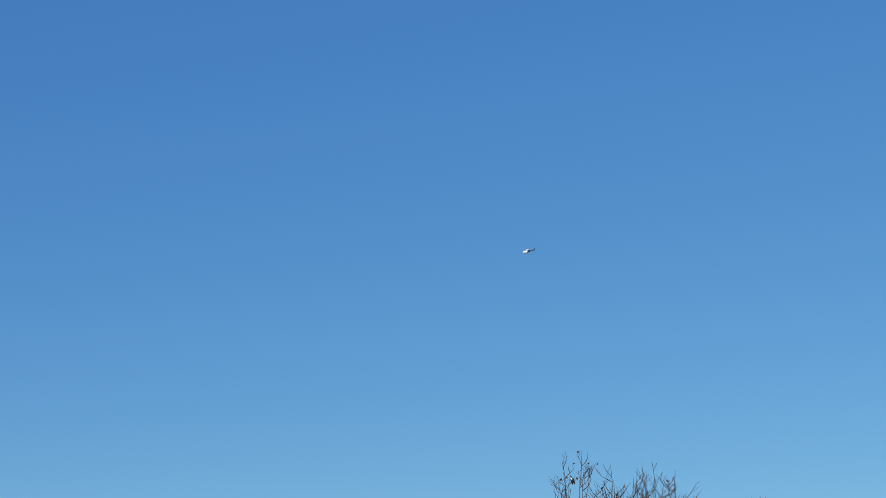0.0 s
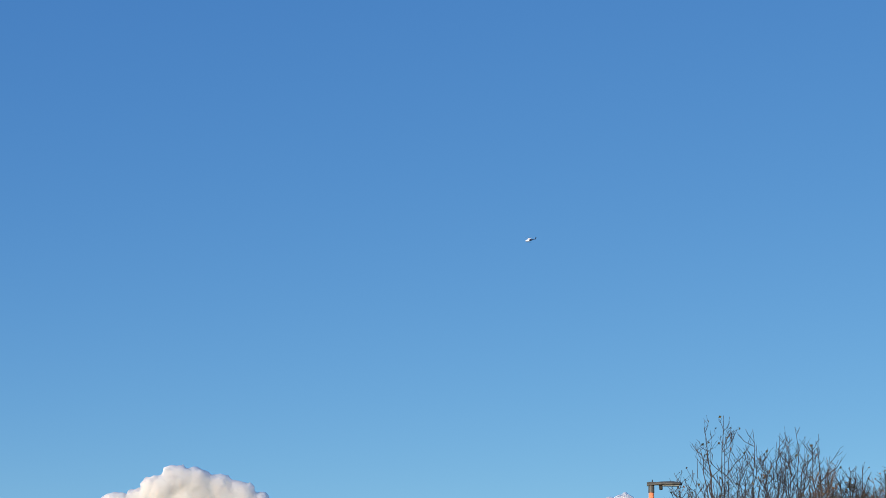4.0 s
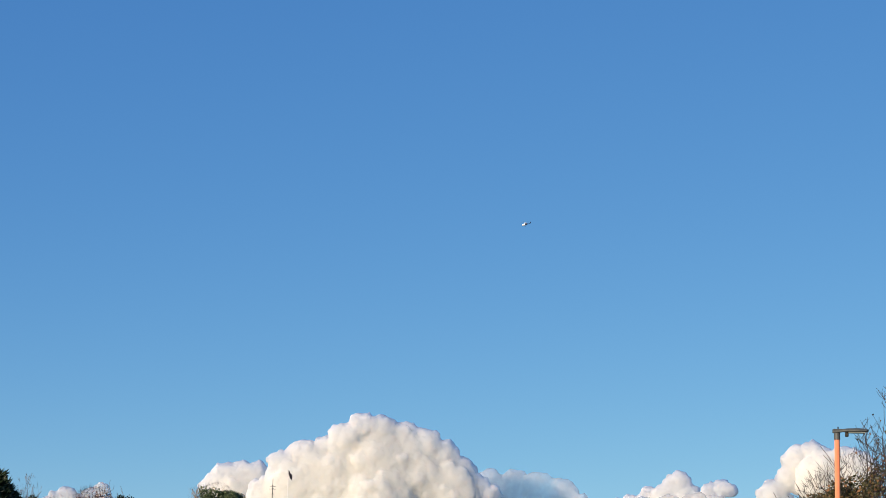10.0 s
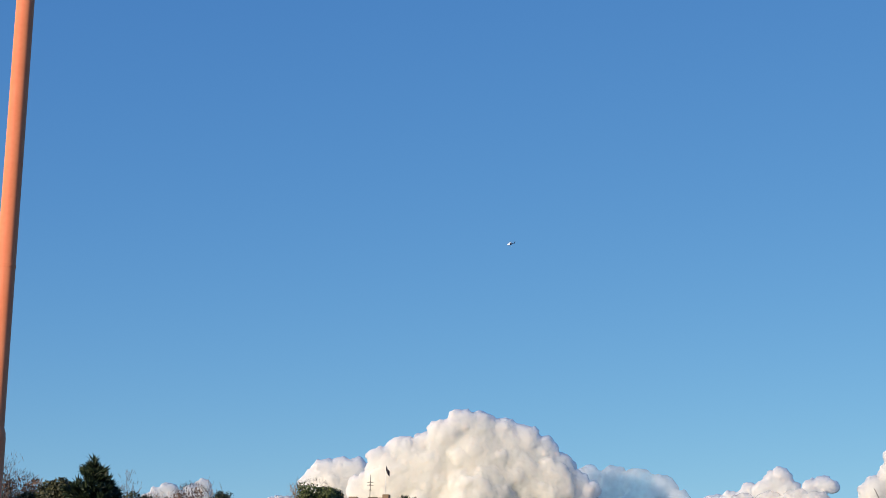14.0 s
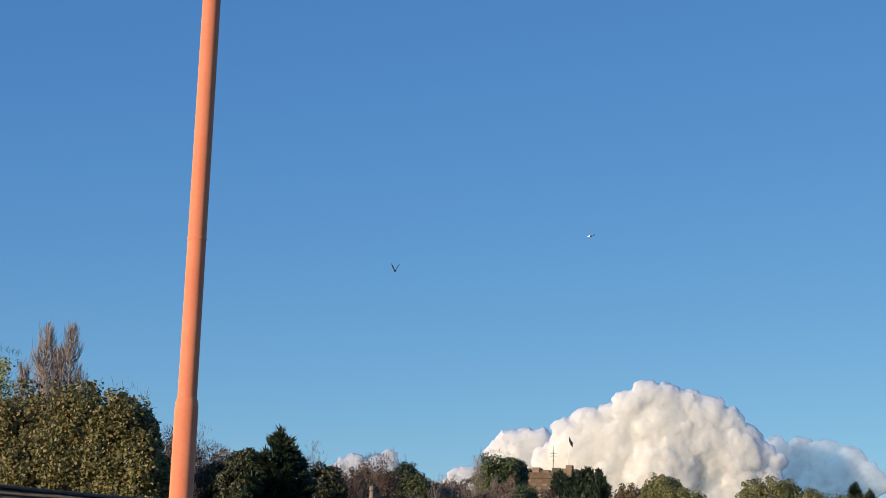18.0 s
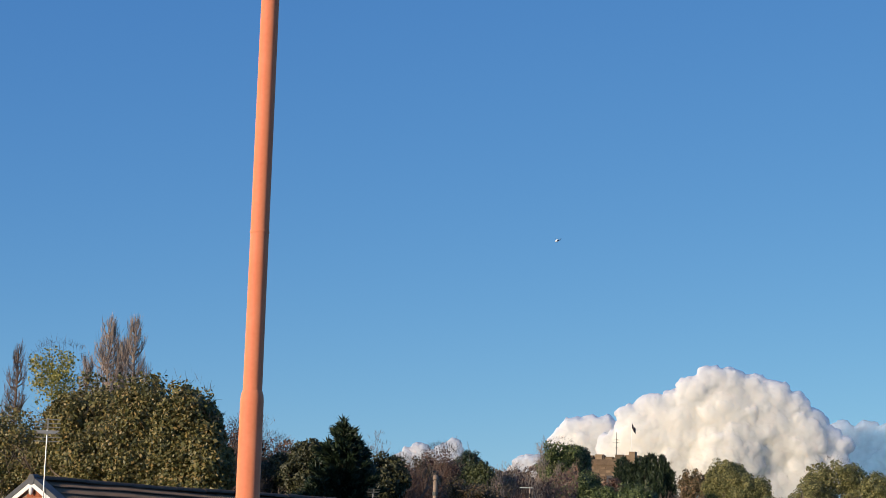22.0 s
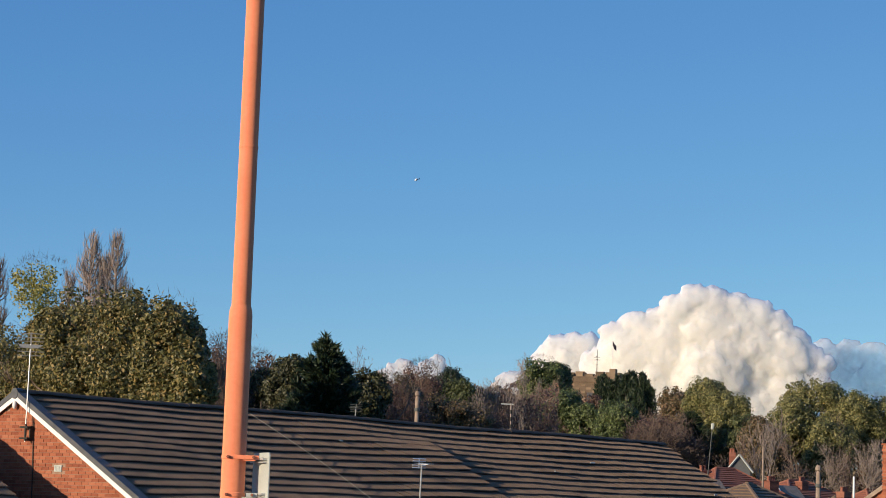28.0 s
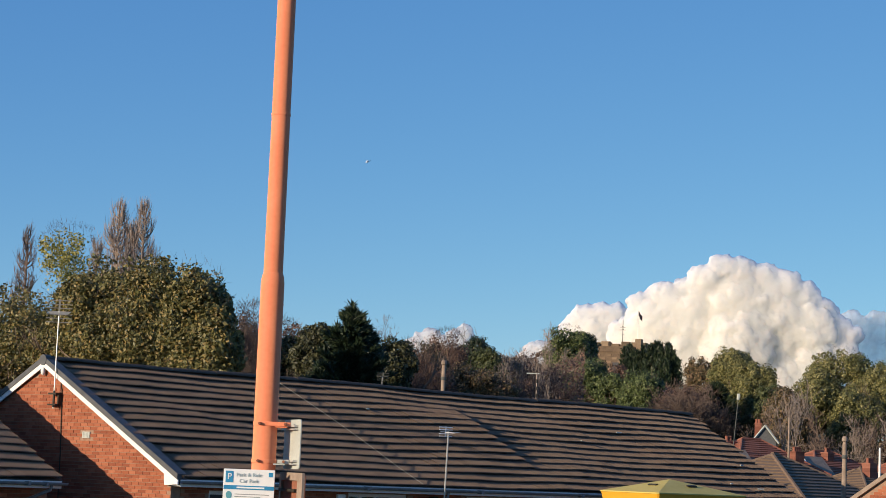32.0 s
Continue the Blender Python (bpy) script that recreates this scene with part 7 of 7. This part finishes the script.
# ---- what moves ----
def motions():
    for ob, mid in CLOUDS:
        walk(ob, [(0, Matrix.Translation(mid + Vector((-31, 0, 0)))), (32, Matrix.Translation(mid))])
    # helicopter: seconds, bearing, elevation, distance over the ground
    rows = [(0, 21.428, 13.697, 1987), (2, 19.414, 13.362, 2046), (4, 17.491, 13.003, 2108), (6, 15.65, 12.631, 2173), (8, 13.886, 12.254, 2241), (10, 12.194, 11.878, 2310),
            (12, 10.572, 11.51, 2382), (14, 9.02, 11.135, 2456), (16, 7.538, 10.77, 2531), (18, 6.124, 10.445, 2608), (20, 4.779, 10.15, 2686), (22, 3.501, 9.88, 2766),
            (24, 2.285, 9.644, 2847), (26, 1.125, 9.396, 2929), (28, 0.013, 9.16, 3012), (30, -1.063, 8.931, 3096), (32, -2.12, 8.704, 3180)]
    heading = math.degrees(math.atan2(41.77, -26.35))
    walk(HELICOPTER, [(t, Matrix.Translation(bearing(az, d, height_at(el, d))) @ pose(0, 0, 0, 0, -4, heading)) for t, az, el, d in rows])
    # magpie: perched, then down past the lamp
    perch = [(0, 22.72, 7.345, 74.6), (1.55, 22.72, 7.345, 74.6), (1.7, 22.60, 7.36, 74), (1.9, 22.49, 7.18, 73), (2.0, 22.32, 6.97, 72.5), (2.1, 22.07, 6.78, 72), (2.2, 21.68, 6.55, 71.5), (2.3, 21.14, 6.31, 71),
             (2.5, 20.2, 5.5, 70.5), (2.8, 19.0, 3.6, 70), (3.3, 18.4, 1.4, 70), (32, 18.4, 1.4, 70)]
    out = []
    for i, (t, az, el, d) in enumerate(perch):
        d *= 1.5
        sit = i < 2
        out.append((t, Matrix.Translation(bearing(az, d, height_at(el, d))) @ (pose(0, 0, 0, 0, -52, 200) if sit else pose(0, 0, 0, 0, 12, 165))))
    walk(MAGPIE, out)
    for wg, s in MAGPIE_WINGS:
        beat = [(0, pose(0.02, s * 0.03, 0.03, s * -15, 0, s * 78)), (1.55, pose(0.02, s * 0.03, 0.03, s * -15, 0, s * 78))]
        for k in range(9):
            beat.append((1.7 + k * 0.1, pose(0.02, s * 0.03, 0.03, s * (45 if k % 2 == 0 else -30), 0, 0)))
        beat += [(3.3, pose(0.02, s * 0.03, 0.03, s * 10, 0, 0)), (32, pose(0.02, s * 0.03, 0.03, s * 10, 0, 0))]
        walk(wg, beat)
    # crow: from beyond the picture, down and away to the left
    rows = [(0, 40, 14, 60), (14.5, 32, 14.2, 62), (15.5, 21.2, 13.95, 66), (15.9, 16.59, 13.7, 68), (16, 15.45, 13.63, 68), (16.2, 13.18, 13.24, 69), (16.4, 10.96, 12.86, 70), (16.6, 9.01, 12.49, 71), (16.8, 7.16, 12.06, 73),
            (17, 5.58, 11.4, 75), (17.2, 4.08, 11.03, 78), (17.5, 2.37, 10.25, 83), (18, 0.6, 9.28, 92), (18.5, -1.03, 8.27, 101), (19, -3.08, 7.46, 110), (19.3, -4.29, 7.3, 116), (20, -6.88, 7.37, 126), (20.5, -8.62, 7.89, 134), (21, -10.53, 8.53, 142), (22, -14.5, 9.2, 160), (32, -60, 12, 300)]
    places = [(t, bearing(az, d * 1.15, height_at(el, d * 1.15))) for t, az, el, d in rows]
    out = []
    for i, (t, p) in enumerate(places):
        a, b = places[max(0, i - 1)][1], places[min(len(places) - 1, i + 1)][1]
        head = math.degrees(math.atan2(b.y - a.y, b.x - a.x))
        out.append((t, Matrix.Translation(p) @ pose(0, 0, 0, 0, 0, head)))
    walk(CROW, out)
    for wg, s in CROW_WINGS:
        beat = [(0, pose(0.02, s * 0.03, 0.03, s * 5, 0, 0))]
        t, up = 15.4, True
        while t < 18.4:
            beat.append((t, pose(0.02, s * 0.03, 0.03, s * (60 if up else -25), 0, 0)))
            t, up = round(t + 0.1, 2), not up
        beat += [(q, pose(0.02, s * 0.03, 0.03, s * lift, 0, 0)) for q, lift in ((18.5, 12), (18.8, 14), (19.0, 16), (19.1, 0), (19.2, -14), (19.3, 20), (19.5, 12), (19.8, 20))]
        t, up = 19.9, True
        while t < 21.6:
            beat.append((t, pose(0.02, s * 0.03, 0.03, s * (42 if up else -38), 0, 0)))
            t, up = round(t + 0.1, 2), not up
        beat.append((32, pose(0.02, s * 0.03, 0.03, s * 8, 0, 0)))
        walk(wg, beat)


motions()
